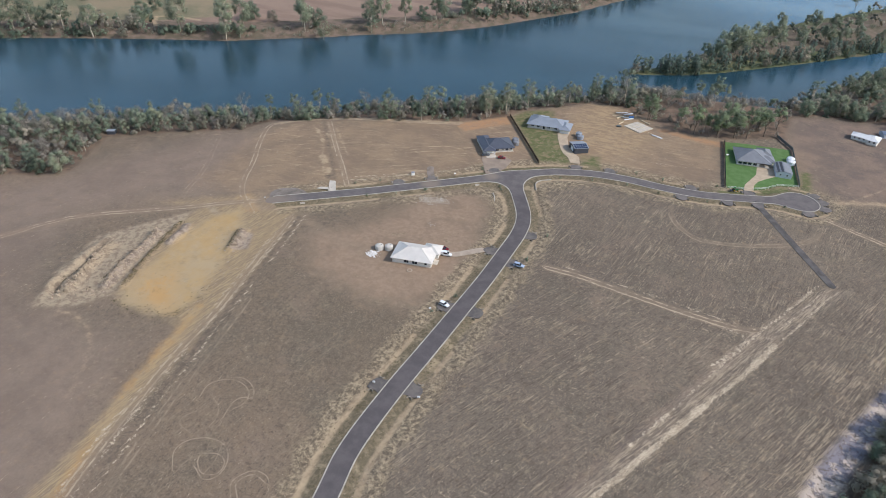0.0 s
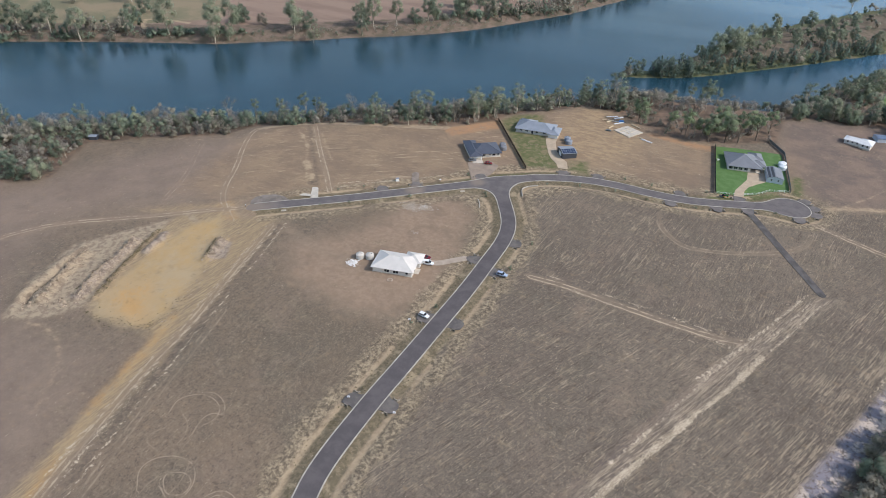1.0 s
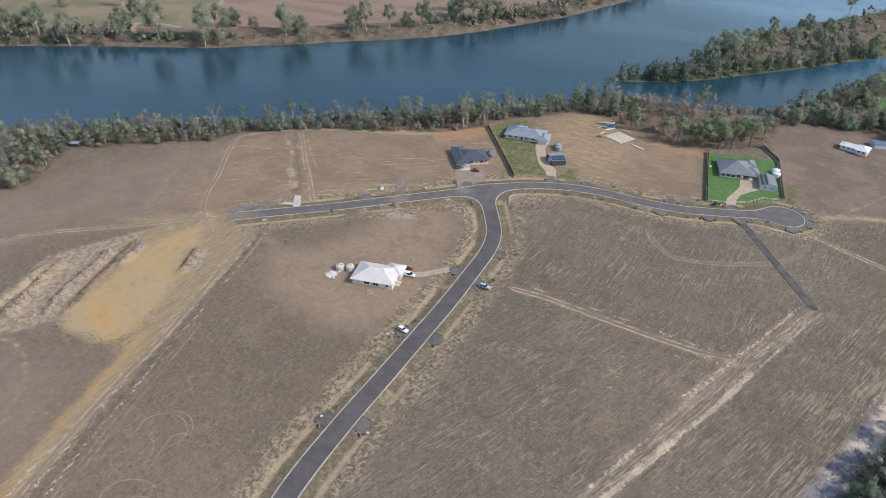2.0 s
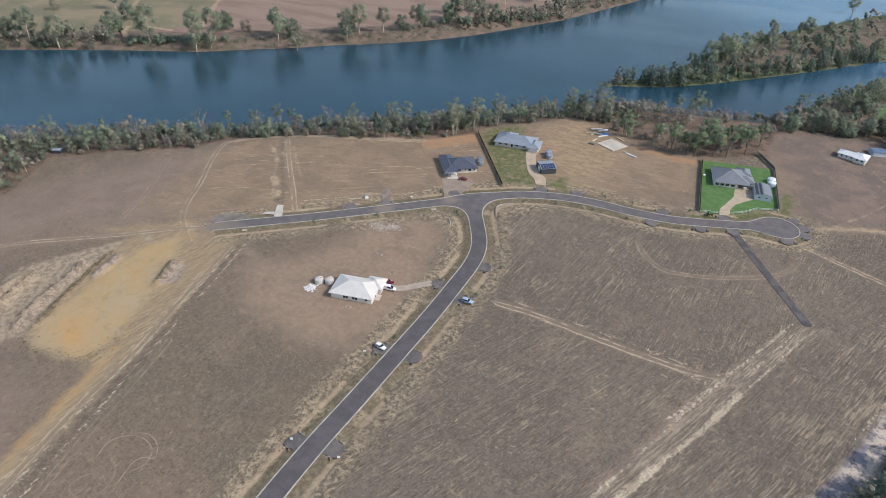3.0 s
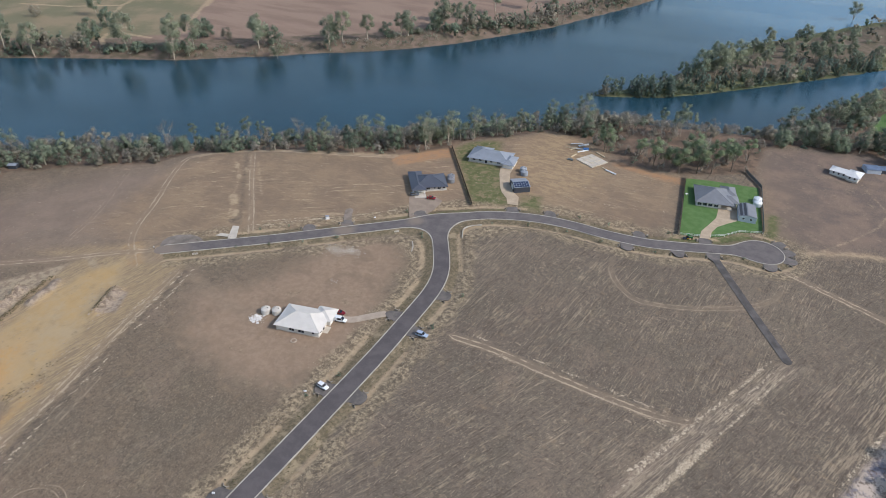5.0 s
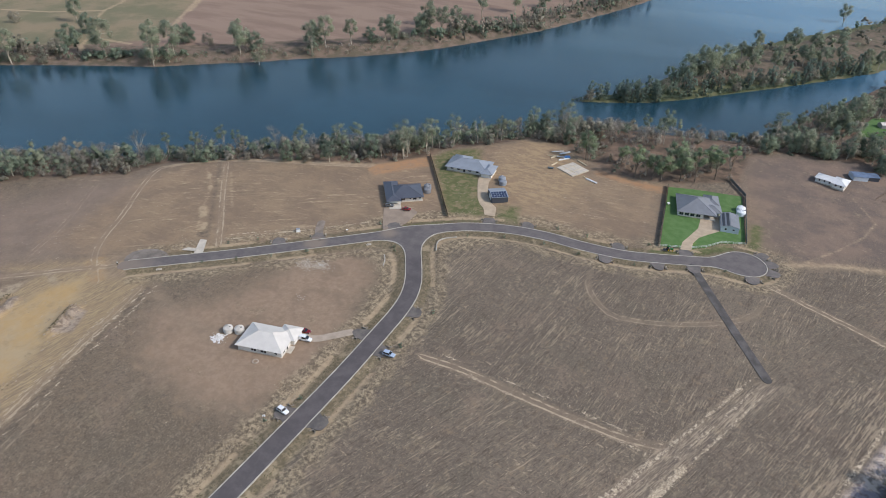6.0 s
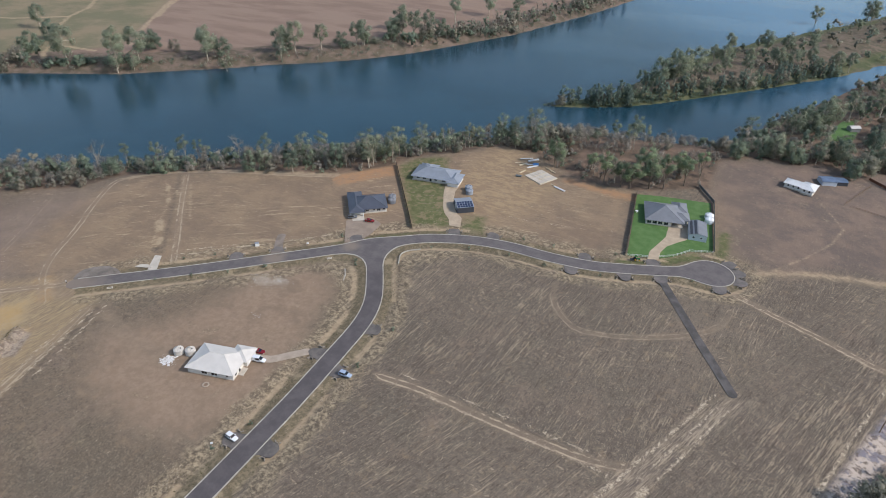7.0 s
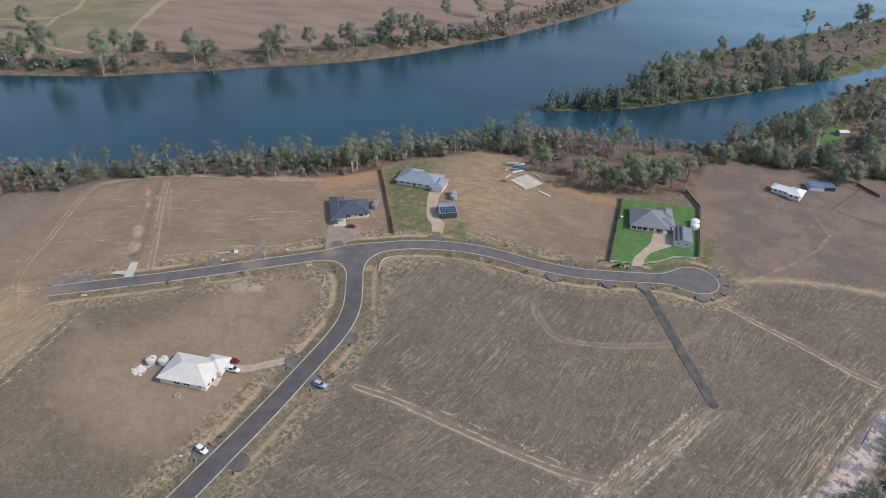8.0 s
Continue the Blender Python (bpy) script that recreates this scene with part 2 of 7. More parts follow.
    for name in LOOPS:
        d = n.math("ABSOLUTE", n.math("ADD", n.attr(name), n.math("MULTIPLY", edge, 0.06)))
        col = n.mix(n.math("MULTIPLY", n.step(d, 0.22, 0.08, (0, 0.35 if name == "loop_c" else 0.65)), n.step(small, 0.38, 0.55, (0.25, 1))), col, rgb(164, 147, 127))
    # wheel ruts: one side clear, the other broken
    rut_at = n.attr("rut")
    s = n.math("ABSOLUTE", n.math("SUBTRACT", n.math("ABSOLUTE", n.math("ADD", rut_at, n.math("MULTIPLY", edge, 0.4))), 0.85))
    near = n.step(n.attr("rut_gap"), 3.2, 2.4)
    wide = n.step(n.math("ADD", s, n.math("MULTIPLY", n.math("SUBTRACT", grain, 0.5), 0.9)), 0.4, 0.08)
    broken = n.step(n.noise(0.22, 4, rough=0.7), 0.45, 0.58, (0.05, 1))
    side = n.step(rut_at, -0.4, 0.4)
    kept = n.math("ADD", n.math("MULTIPLY", side, broken), n.math("MULTIPLY", n.math("SUBTRACT", 1.0, side), n.step(broken, 0, 1, (0.3, 1))))
    rut = n.math("MULTIPLY", n.math("MULTIPLY", wide, near), kept)
    worn = n.math("MULTIPLY", n.step(n.math("ADD", n.attr("rut_gap"), n.math("MULTIPLY", edge, 0.8)), 2.6, 0.8, (0, 0.45)), n.math("MULTIPLY", n.attr("rut_pale"), n.step(n.attr("rut_pale"), 0.3, 0.5, (0.4, 1))))
    col = n.mix(worn, col, rgb(141, 124, 107))
    col = n.mix(n.math("MULTIPLY", rut, n.attr("rut_pale")), col, rgb(176, 159, 136))
    height = n.math("ADD", n.math("MULTIPLY", pale, 1.0), n.math("ADD", n.math("MULTIPLY", small, 0.7), n.math("MULTIPLY", grain, 0.5)))
    warm = n.tree.nodes.new("ShaderNodeVectorMath")
    warm.operation = "MULTIPLY"
    n.put(warm.inputs[0], col)
    warm.inputs[1].default_value = (1.0, 0.995, 0.965)
    return n.done(warm.outputs[0], height, 0.6, 0.4)


def asphalt_material(name, a, b):
    n = Nodes(name, 0.85, 0, 0.25)
    lane = n.noise(0.25, 4, rough=0.7)
    grain = n.noise(7.0, 3, rough=0.7)
    col = n.mix(n.step(lane, 0.36, 0.66), a, b)
    col = n.mix(n.step(grain, 0.5, 0.75, (0, 0.3)), col, rgb(110, 107, 106))
    col = n.mix(n.step(n.noise(0.9, 5, rough=0.75), 0.62, 0.7, (0, 0.35)), col, rgb(122, 112, 102))
    across = n.tree.nodes.new("ShaderNodeVectorMath")
    across.operation = "DOT_PRODUCT"
    n.tree.links.new(n.pos, across.inputs[0])
    across.inputs[1].default_value = (-0.664, 0.748, 0)
    split = n.tree.nodes.new("ShaderNodeSeparateXYZ")
    n.tree.links.new(n.pos, split.inputs[0])
    older = n.math("MAXIMUM", n.step(across.outputs["Value"], 206, 221), n.step(split.outputs[1], 230, 240))
    col = n.mix(n.math("MULTIPLY", older, n.step(lane, 0.3, 0.7, (0.2, 0.42))), col, rgb(124, 117, 113))
    for spot, near, far in (((-162.5, 158, 0), 5, 22), ((-112.5, 203, 0), 2, 7), ((-93, 221, 0), 1, 6)):
        d = n.tree.nodes.new("ShaderNodeVectorMath")
        d.operation = "DISTANCE"
        n.tree.links.new(n.pos, d.inputs[0])
        d.inputs[1].default_value = spot
        dust = n.math("ADD", n.step(d.outputs["Value"], far, near), n.math("MULTIPLY", n.math("SUBTRACT", lane, 0.5), 0.8), True)
        col = n.mix(n.math("MULTIPLY", dust, n.step(d.outputs["Value"], far, near, (0, 0.85))), col, rgb(132, 119, 106))
    return n.done(col, grain, 0.2, 0.02)


def water_material():
    n = Nodes("river_water", 0.12, 0, 0.5)
    n.bsdf.inputs["IOR"].default_value = 1.33
    big = n.noise(0.01, 3)
    wind = n.noise(0.006, 4, vec=n.mapped((1, 2.2, 1), 40))
    ripple = n.noise(0.6, 4, vec=n.mapped((1, 2.0, 1), 35), rough=0.6)
    col = n.mix(n.step(big, 0.35, 0.65), rgb(29, 56, 67), rgb(35, 64, 76))
    # the far reach turns paler: sky sheen and haze painted into the colour
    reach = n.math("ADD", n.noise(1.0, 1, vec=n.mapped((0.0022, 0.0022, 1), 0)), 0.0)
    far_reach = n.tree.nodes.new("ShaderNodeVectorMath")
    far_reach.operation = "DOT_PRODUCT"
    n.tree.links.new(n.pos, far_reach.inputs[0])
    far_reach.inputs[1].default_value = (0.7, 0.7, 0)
    painted_sheen = n.math("ADD", n.step(far_reach.outputs["Value"], 300, 560, (0, 1.0)), n.math("MULTIPLY", n.math("SUBTRACT", reach, 0.5), 0.4))
    col = n.mix(painted_sheen, col, rgb(68, 108, 136))
    return n.done(col, ripple, 0.35, 0.25, n.step(wind, 0.35, 0.65, (0.1, 0.26)))


def leaf_material(name, a, b, dry, rough=0.75, thin_share=0.5, lift=1.8):
    n = Nodes(name, rough, 0, 0.12)
    tone = n.math("FRACT", n.math("ADD", n.rand(), n.attr("tone")))
    col = n.mix(tone, a, b)
    col = n.mix(n.step(n.island(), 0.45, 1.0, (0, 0.4)), col, dry)
    col = n.mix(0.16, col, rgb(106, 110, 108))
    other = n.math("FRACT", n.math("MULTIPLY", tone, 7.3))
    col = n.scaled(col, n.math("MULTIPLY", n.step(n.island(), 0.0, 1.0, (lift * 0.9, lift * 1.1)), n.math("ADD", 0.84, n.math("MULTIPLY", other, 0.34))))
    n.done(col)
    thin = n.tree.nodes.new("ShaderNodeBsdfTranslucent")
    blend = n.tree.nodes.new("ShaderNodeMixShader")
    blend.inputs[0].default_value = thin_share
    n.tree.links.new(col, thin.inputs["Color"])
    n.tree.links.new(n.bsdf.outputs[0], blend.inputs[1])
    n.tree.links.new(thin.outputs[0], blend.inputs[2])
    n.tree.links.new(blend.outputs[0], n.tree.nodes["Material Output"].inputs["Surface"])
    return n.mat


M_GROUND = ground_material()
M_ROAD = asphalt_material("road_asphalt", rgb(85, 80, 80), rgb(97, 91, 90))
M_PAD = asphalt_material("crossover_asphalt", rgb(88, 84, 81), rgb(112, 105, 99))
M_KERB = plain("kerb_concrete", rgb(168, 162, 150), 0.85, vary=0.2)
M_CONCRETE = plain("pale_concrete", rgb(190, 181, 166), 0.85, vary=0.12)
M_OLD_CONCRETE = plain("weathered_concrete", rgb(150, 141, 128), 0.9, vary=0.25)
M_DRIVE = plain("beige_driveway", rgb(176, 158, 134), 0.85, vary=0.12)
M_GRAVEL_DRIVE = plain("grey_gravel_drive", rgb(166, 151, 134), 0.9, vary=0.15)
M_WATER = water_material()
M_WHITE_ROOF = plain("off_white_roof_sheet", rgb(205, 200, 192), 0.5, vary=0.05)
M_DARK_ROOF = plain("dark_grey_roof_sheet", rgb(78, 82, 92), 0.45, vary=0.08)
M_GREY_ROOF = plain("mid_grey_roof_sheet", rgb(122, 124, 128), 0.45, vary=0.08)
M_BLUE_ROOF = plain("blue_grey_roof_sheet", rgb(136, 142, 150), 0.45, vary=0.08)
M_WALL_PALE = plain("pale_rendered_wall", rgb(208, 204, 198), 0.8, vary=0.06)
M_WALL_GREY = plain("grey_rendered_wall", rgb(150, 148, 146), 0.8, vary=0.08)
M_GLASS = plain("dark_window_glass", rgb(36, 42, 50), 0.08, spec=0.6, vary=0.1)
M_FRAME = plain("white_window_frame", rgb(220, 220, 218), 0.5, vary=0.03)
M_DARK_TRIM = plain("charcoal_trim", rgb(58, 60, 64), 0.5, vary=0.05)
M_TANK = plain("pale_tank_poly", rgb(188, 183, 174), 0.6, vary=0.08)
M_BARK = plain("grey_bark", rgb(116, 104, 92), 0.9, vary=0.3, scale=3)
M_PALE_BARK = plain("pale_gum_bark", rgb(176, 166, 150), 0.85, vary=0.25, scale=2)
M_LEAF_GUM = leaf_material("gum_leaves", rgb(96, 108, 90), rgb(118, 122, 99), rgb(128, 129, 110))
M_LEAF_SCRUB = leaf_material("scrub_leaves", rgb(106, 106, 91), rgb(128, 121, 107), rgb(131, 125, 113))
M_LEAF_DARK = leaf_material("dark_leaves", rgb(84, 98, 82), rgb(104, 113, 92), rgb(112, 120, 100))
M_LEAF_GREEN = leaf_material("fresh_green_leaves", rgb(92, 108, 80), rgb(108, 120, 90), rgb(122, 128, 102))
M_LEAF_OAK = leaf_material("she_oak_needles", rgb(74, 90, 81), rgb(90, 104, 91), rgb(100, 112, 99))
M_LEAF_DRY = leaf_material("bare_twigs", rgb(114, 108, 99), rgb(127, 120, 110), rgb(134, 127, 117))


# ---- terrain ----
WATER = -10.0
SHORE = [(-900, -260), (-480, 60), (-282, 210), (-239, 238), (-198, 270), (-130, 320), (-99, 356), (-62, 384), (8, 404), (33, 456), (62, 522), (103, 612), (260, 900), (700, 1500)]
NEAR_LAND = SHORE + [(3000, 1500), (3000, -3000), (-3000, -3000), (-3000, -1800)]
FAR_SHORE = [(-1800, -400), (-560, 200), (-486, 252), (-410, 300), (-376, 319), (-350, 333), (-329, 352), (-306, 372), (-277, 400), (-252, 421), (-233, 441), (-211, 471), (-192, 507), (-167, 557), (-151, 608), (-134, 660), (-118, 726), (-60, 1000), (200, 1700)]
FAR_LAND = FAR_SHORE + [(200, 3500), (-3500, 3500), (-3500, -400)]
ISLAND = [(-90, 416), (-73, 424), (-51, 437), (-33, 454), (-11, 479), (9, 502), (39, 538), (69, 577), (97, 624), (132, 700), (200, 830), (280, 1000), (220, 1000), (140, 860), (78, 750), (35, 680), (-14, 600), (-42, 525), (-62, 458), (-82, 428)]
WOOD_FRONT = [(-480, -60), (-330, 70), (-277, 125), (-263, 131), (-254, 142), (-265, 161), (-270, 172), (-248, 190), (-219, 208), (-216, 226), (-186, 241), (-160, 252), (-132, 264), (-113, 284), (-111, 297), (-92, 313), (-81, 327), (-61, 324), (-37, 310), (-14, 313), (12, 331), (12, 361), (23, 372), (40, 376), (64, 386), (100, 392), (160, 400), (400, 420)]
GARDEN = [(56, 424), (60, 441), (63, 452), (68, 455), (70, 439), (67, 422), (57, 418)]
WOOD = WOOD_FRONT + SHORE[:0:-1][1:]


def seg_dist(x, y, pts):
    """Distance to a polyline, and the side on which a point lies (+1 left)."""
    best, side = np.full(np.shape(x), 1e9), np.ones(np.shape(x))
    for (ax, ay), (bx, by) in zip(pts[:-1], pts[1:]):
        dx, dy = bx - ax, by - ay
        k = np.clip(((x - ax) * dx + (y - ay) * dy) / (dx * dx + dy * dy), 0, 1)
        d = np.hypot(x - ax - k * dx, y - ay - k * dy)
        s = np.where(dx * (y - ay) - dy * (x - ax) >= 0, 1.0, -1.0)
        side = np.where(d < best, s, side)
        best = np.minimum(best, d)
    return best, side


def inside(x, y, poly):
    """Signed distance to a closed outline, positive inside."""
    d, _ = seg_dist(x, y, poly + poly[:1])
    odd = np.zeros(np.shape(x), bool)
    for (ax, ay), (bx, by) in zip(poly, poly[1:] + poly[:1]):
        if ay != by:
            odd ^= ((ay > y) != (by > y)) & (x < (bx - ax) * (y - ay) / (by - ay) + ax)
    return np.where(odd, d, -d)


def ease(v, lo, hi):
    k = np.clip((v - lo) / (hi - lo), 0, 1)
    return k * k * (3 - 2 * k)


def terrain(x, y):
    x, y = np.asarray(x, float), np.asarray(y, float)
    u, v = (np.clip(x, -260, 110) + 60) / 100, (np.clip(y, 20, 380) - 170) / 100
    g = np.clip(-0.21 - 1.43 * u + 2.07 * v - 1.68 * u * u + 0.61 * u * v - 0.49 * v * v, -5.5, 3)
    d = inside(x, y, NEAR_LAND)
    near = np.where(d > 0, WATER + (g - WATER) * ease(d, -6, 36), WATER - 0.2 + 0.2 * np.maximum(d, -20))
    d = inside(x, y, FAR_LAND)
    far = np.where(d > 0, WATER + 4.2 * ease(d, -3, 16) + 1.5 * ease(d, 20, 90), WATER - 0.2 + 0.2 * np.maximum(d, -20))
    d = inside(x, y, ISLAND)
    isle = np.where(d > 0, WATER + 1.4 * ease(d, -1, 6) + 3.0 * ease(d, 4, 30), WATER - 0.2 + 0.2 * np.maximum(d, -20))
    return np.maximum(np.maximum(near, far), isle)


def ground_z(x, y):
    return float(terrain(x, y))


# ---- plan of the roads and tracks ----
def smooth(pts, step=2.0):
    """Points at even steps along a Catmull-Rom curve through pts."""
    p = [np.array(q, float) for q in pts]
    p = [2 * p[0] - p[1]] + p + [2 * p[-1] - p[-2]]
    out = []
    for a, b, c, d in zip(p[:-3], p[1:-2], p[2:-1], p[3:]):
        count = max(2, int(np.linalg.norm(c - b) / step))
        for i in range(count):
            t = i / count
            out.append(tuple(0.5 * ((2 * b) + (c - a) * t + (2 * a - 5 * b + 4 * c - d) * t * t + (3 * b - a - 3 * c + d) * t ** 3)))
    return out + [tuple(p[-2])]


STEM = smooth([(-48, 0), (-54, 30), (-62.2, 66), (-65.2, 80), (-65.9, 100), (-65.6, 118), (-65.3, 140), (-65.2, 155), (-65.7, 172), (-66.6, 188), (-69.6, 199), (-76.2, 210.5), (-83.5, 221.5)])
CROSS = smooth([(-159.6, 161), (-147.5, 171), (-129.7, 186), (-112.2, 202), (-96.5, 216.6), (-85.3, 227.6), (-76.5, 235.0), (-69.1, 240), (-56.6, 245.4), (-43.3, 248.2), (-29, 249), (-15.3, 251.2), (-3.5, 255.7), (8, 261), (22.6, 268.2)])
HALF = 2.58


def smin(a, b, k):
    h = np.maximum(k - np.abs(a - b), 0) / k
    return np.minimum(a, b) - h * h * k / 4


def road_edge(x, y):
    """Signed distance to the road's edge, negative on the asphalt."""
    stem = seg_dist(x, y, STEM)[0] - HALF
    cross = seg_dist(x, y, CROSS)[0] - HALF
    bulb = np.hypot(x - 22.6, y - 268.2) - 6.9
    return smin(smin(stem, cross, 12.5), bulb, 7)


ROAD_X, ROAD_Y = np.arange(-300, 301, 1.0), np.arange(-40, 401, 1.0)
ROAD_MAP = road_edge(*np.meshgrid(ROAD_X, ROAD_Y))
SIDE_MAP = seg_dist(*np.meshgrid(ROAD_X, ROAD_Y), STEM[::4] + STEM[-1:])


def looked_up(table, x, y):
    """Values between the grid lines of a sampled map."""
    u, v = np.clip(x + 300, 0, 599.99), np.clip(y + 40, 0, 439.99)
    i, j = u.astype(int), v.astype(int)
    a, b = u - i, v - j
    return (table[j, i] * (1 - a) + table[j, i + 1] * a) * (1 - b) + (table[j + 1, i] * (1 - a) + table[j + 1, i + 1] * a) * b


def near_road(x, y):
    return looked_up(ROAD_MAP, x, y)


def stem_side(x, y):
    """Signed distance from the stem road, positive to its west."""
    return looked_up(SIDE_MAP[0] * SIDE_MAP[1], x, y)


TRACKS = [  # paler wheel tracks: strength, points
    (1.0, [(-50, 172.4), (-38, 173.4), (-21, 173), (-6, 173), (8, 173.6), (17, 176)]),
    (0.3, [(9, 172), (13, 171), (13.5, 168), (10.5, 161), (7, 154)]),
    (0.3, [(37, 214), (27, 198), (16.5, 174), (6, 143), (-4, 116), (-13, 94), (-30, 50), (-44, 10)]),
    (1.0, [(31.7, 259.2), (45, 254.5), (58, 250.5), (68.5, 246.5), (79, 244), (110, 238)]),
    (0.9, [(-106, 10), (-111, 30), (-116.4, 46.8), (-122.3, 67.6), (-126.8, 86), (-130, 103), (-135, 120), (-144.5, 154)]),
    (0.35, [(-99, 16), (-104, 36), (-108.5, 51), (-115, 73), (-121.2, 96), (-125, 110)]),
    (0.9, [(-300, 20), (-250, 62), (-228, 95), (-224, 105), (-214, 119), (-189, 138), (-171, 153), (-158, 163)]),
    (0.9, [(-160, 150), (-174, 160), (-182, 170), (-190, 184), (-199, 197), (-207, 210), (-210.5, 219), (-208, 226), (-202, 232), (-191, 239), (-172, 247), (-147, 256), (-131, 263)]),
    (0.85, [(-142, 186), (-152, 197), (-163, 208.5), (-175, 221.5), (-187.5, 235.5)]),
    (0.4, [(-21, 230), (-18.5, 225), (-13, 219.5), (-7, 217.5), (6, 222), (21.5, 232), (29, 241), (31, 250)]),
    (0.3, [(-195, 150), (-203, 168), (-214, 184), (-222, 196)]),
    (0.25, [(78, 244), (72, 228), (62, 205), (52, 184), (40, 160)]),
]


# ---- ground ----
def spread(lo, hi, step, reach):
    """Grid lines: even between lo and hi, ever wider out to reach on both sides."""
    mid = list(np.arange(lo, hi + step / 2, step))
    grow, out, gap = 1.09, [], step
    pos = hi
    while pos < reach[1]:
        gap *= grow
        pos += gap
        out.append(pos)
    back, gap, pos = [], step, lo
    while pos > reach[0]:
        gap *= grow
        pos -= gap
        back.append(pos)
    return np.array(back[::-1] + mid + out)


def strip(x, y, pts, width, soft=1.0):
    return np.clip((width - seg_dist(x, y, pts)[0]) / soft, -1, 1)


def area(x, y, poly, soft=3.0):
    return np.clip(inside(x, y, poly) / soft, -1, 1)


def lattice(seed, size):
    table = np.random.default_rng(seed).random((256, 256))

    def at(x, y):
        u, v = x / size, y / size
        i, j = np.floor(u).astype(int), np.floor(v).astype(int)
        a, b = u - i, v - j
        a, b = a * a * (3 - 2 * a), b * b * (3 - 2 * b)
        t = lambda p, q: table[p % 256, q % 256]
        return (t(i, j) * (1 - a) + t(i + 1, j) * a) * (1 - b) + (t(i, j + 1) * (1 - a) + t(i + 1, j + 1) * a) * b
    return at


def spoil(x, y):
    """Spoil heaps and the cut of the earthworks, above or below the field."""
    lump, coarse = lattice(21, 1.3)(x, y), lattice(22, 3.6)(x, y)
    heap = np.maximum.reduce([np.exp(-(seg_dist(x, y, line)[0] / w) ** 2) * h for line, w, h in (
        ([(-179, 87), (-182.4, 95.3), (-186.6, 104), (-188, 110)], 1.7, 1.7),
        ([(-170, 93.3), (-172, 99.1), (-175.4, 107.3), (-177, 114.5), (-179.4, 123.4)], 1.3, 2.0),
        ([(-165, 95), (-169.1, 106.8), (-174.1, 119.5), (-178.3, 132.3)], 0.7, 0.9),
        ([(-170.9, 120.4), (-172.8, 128.6), (-174.3, 131.3)], 1.5, 1.2),
        ([(-149.1, 127.5), (-151.7, 133), (-153.5, 138.3)], 1.7, 1.6),
        ([(-182, 79), (-186, 84.7), (-188.3, 91.2), (-191.7, 104.3), (-193, 113)], 1.2, 0.8))])
    z = heap * (0.15 + 0.9 * coarse + 1.1 * (lump - 0.25))
    z = z - 1.4 * np.exp(-(seg_dist(x, y, [(-181.7, 83.7), (-184.6, 86.3), (-185.4, 89.3), (-186.6, 96.9), (-189.4, 104.7), (-189.6, 109.6)])[0] / 0.9) ** 2) * (0.5 + coarse)
    return z


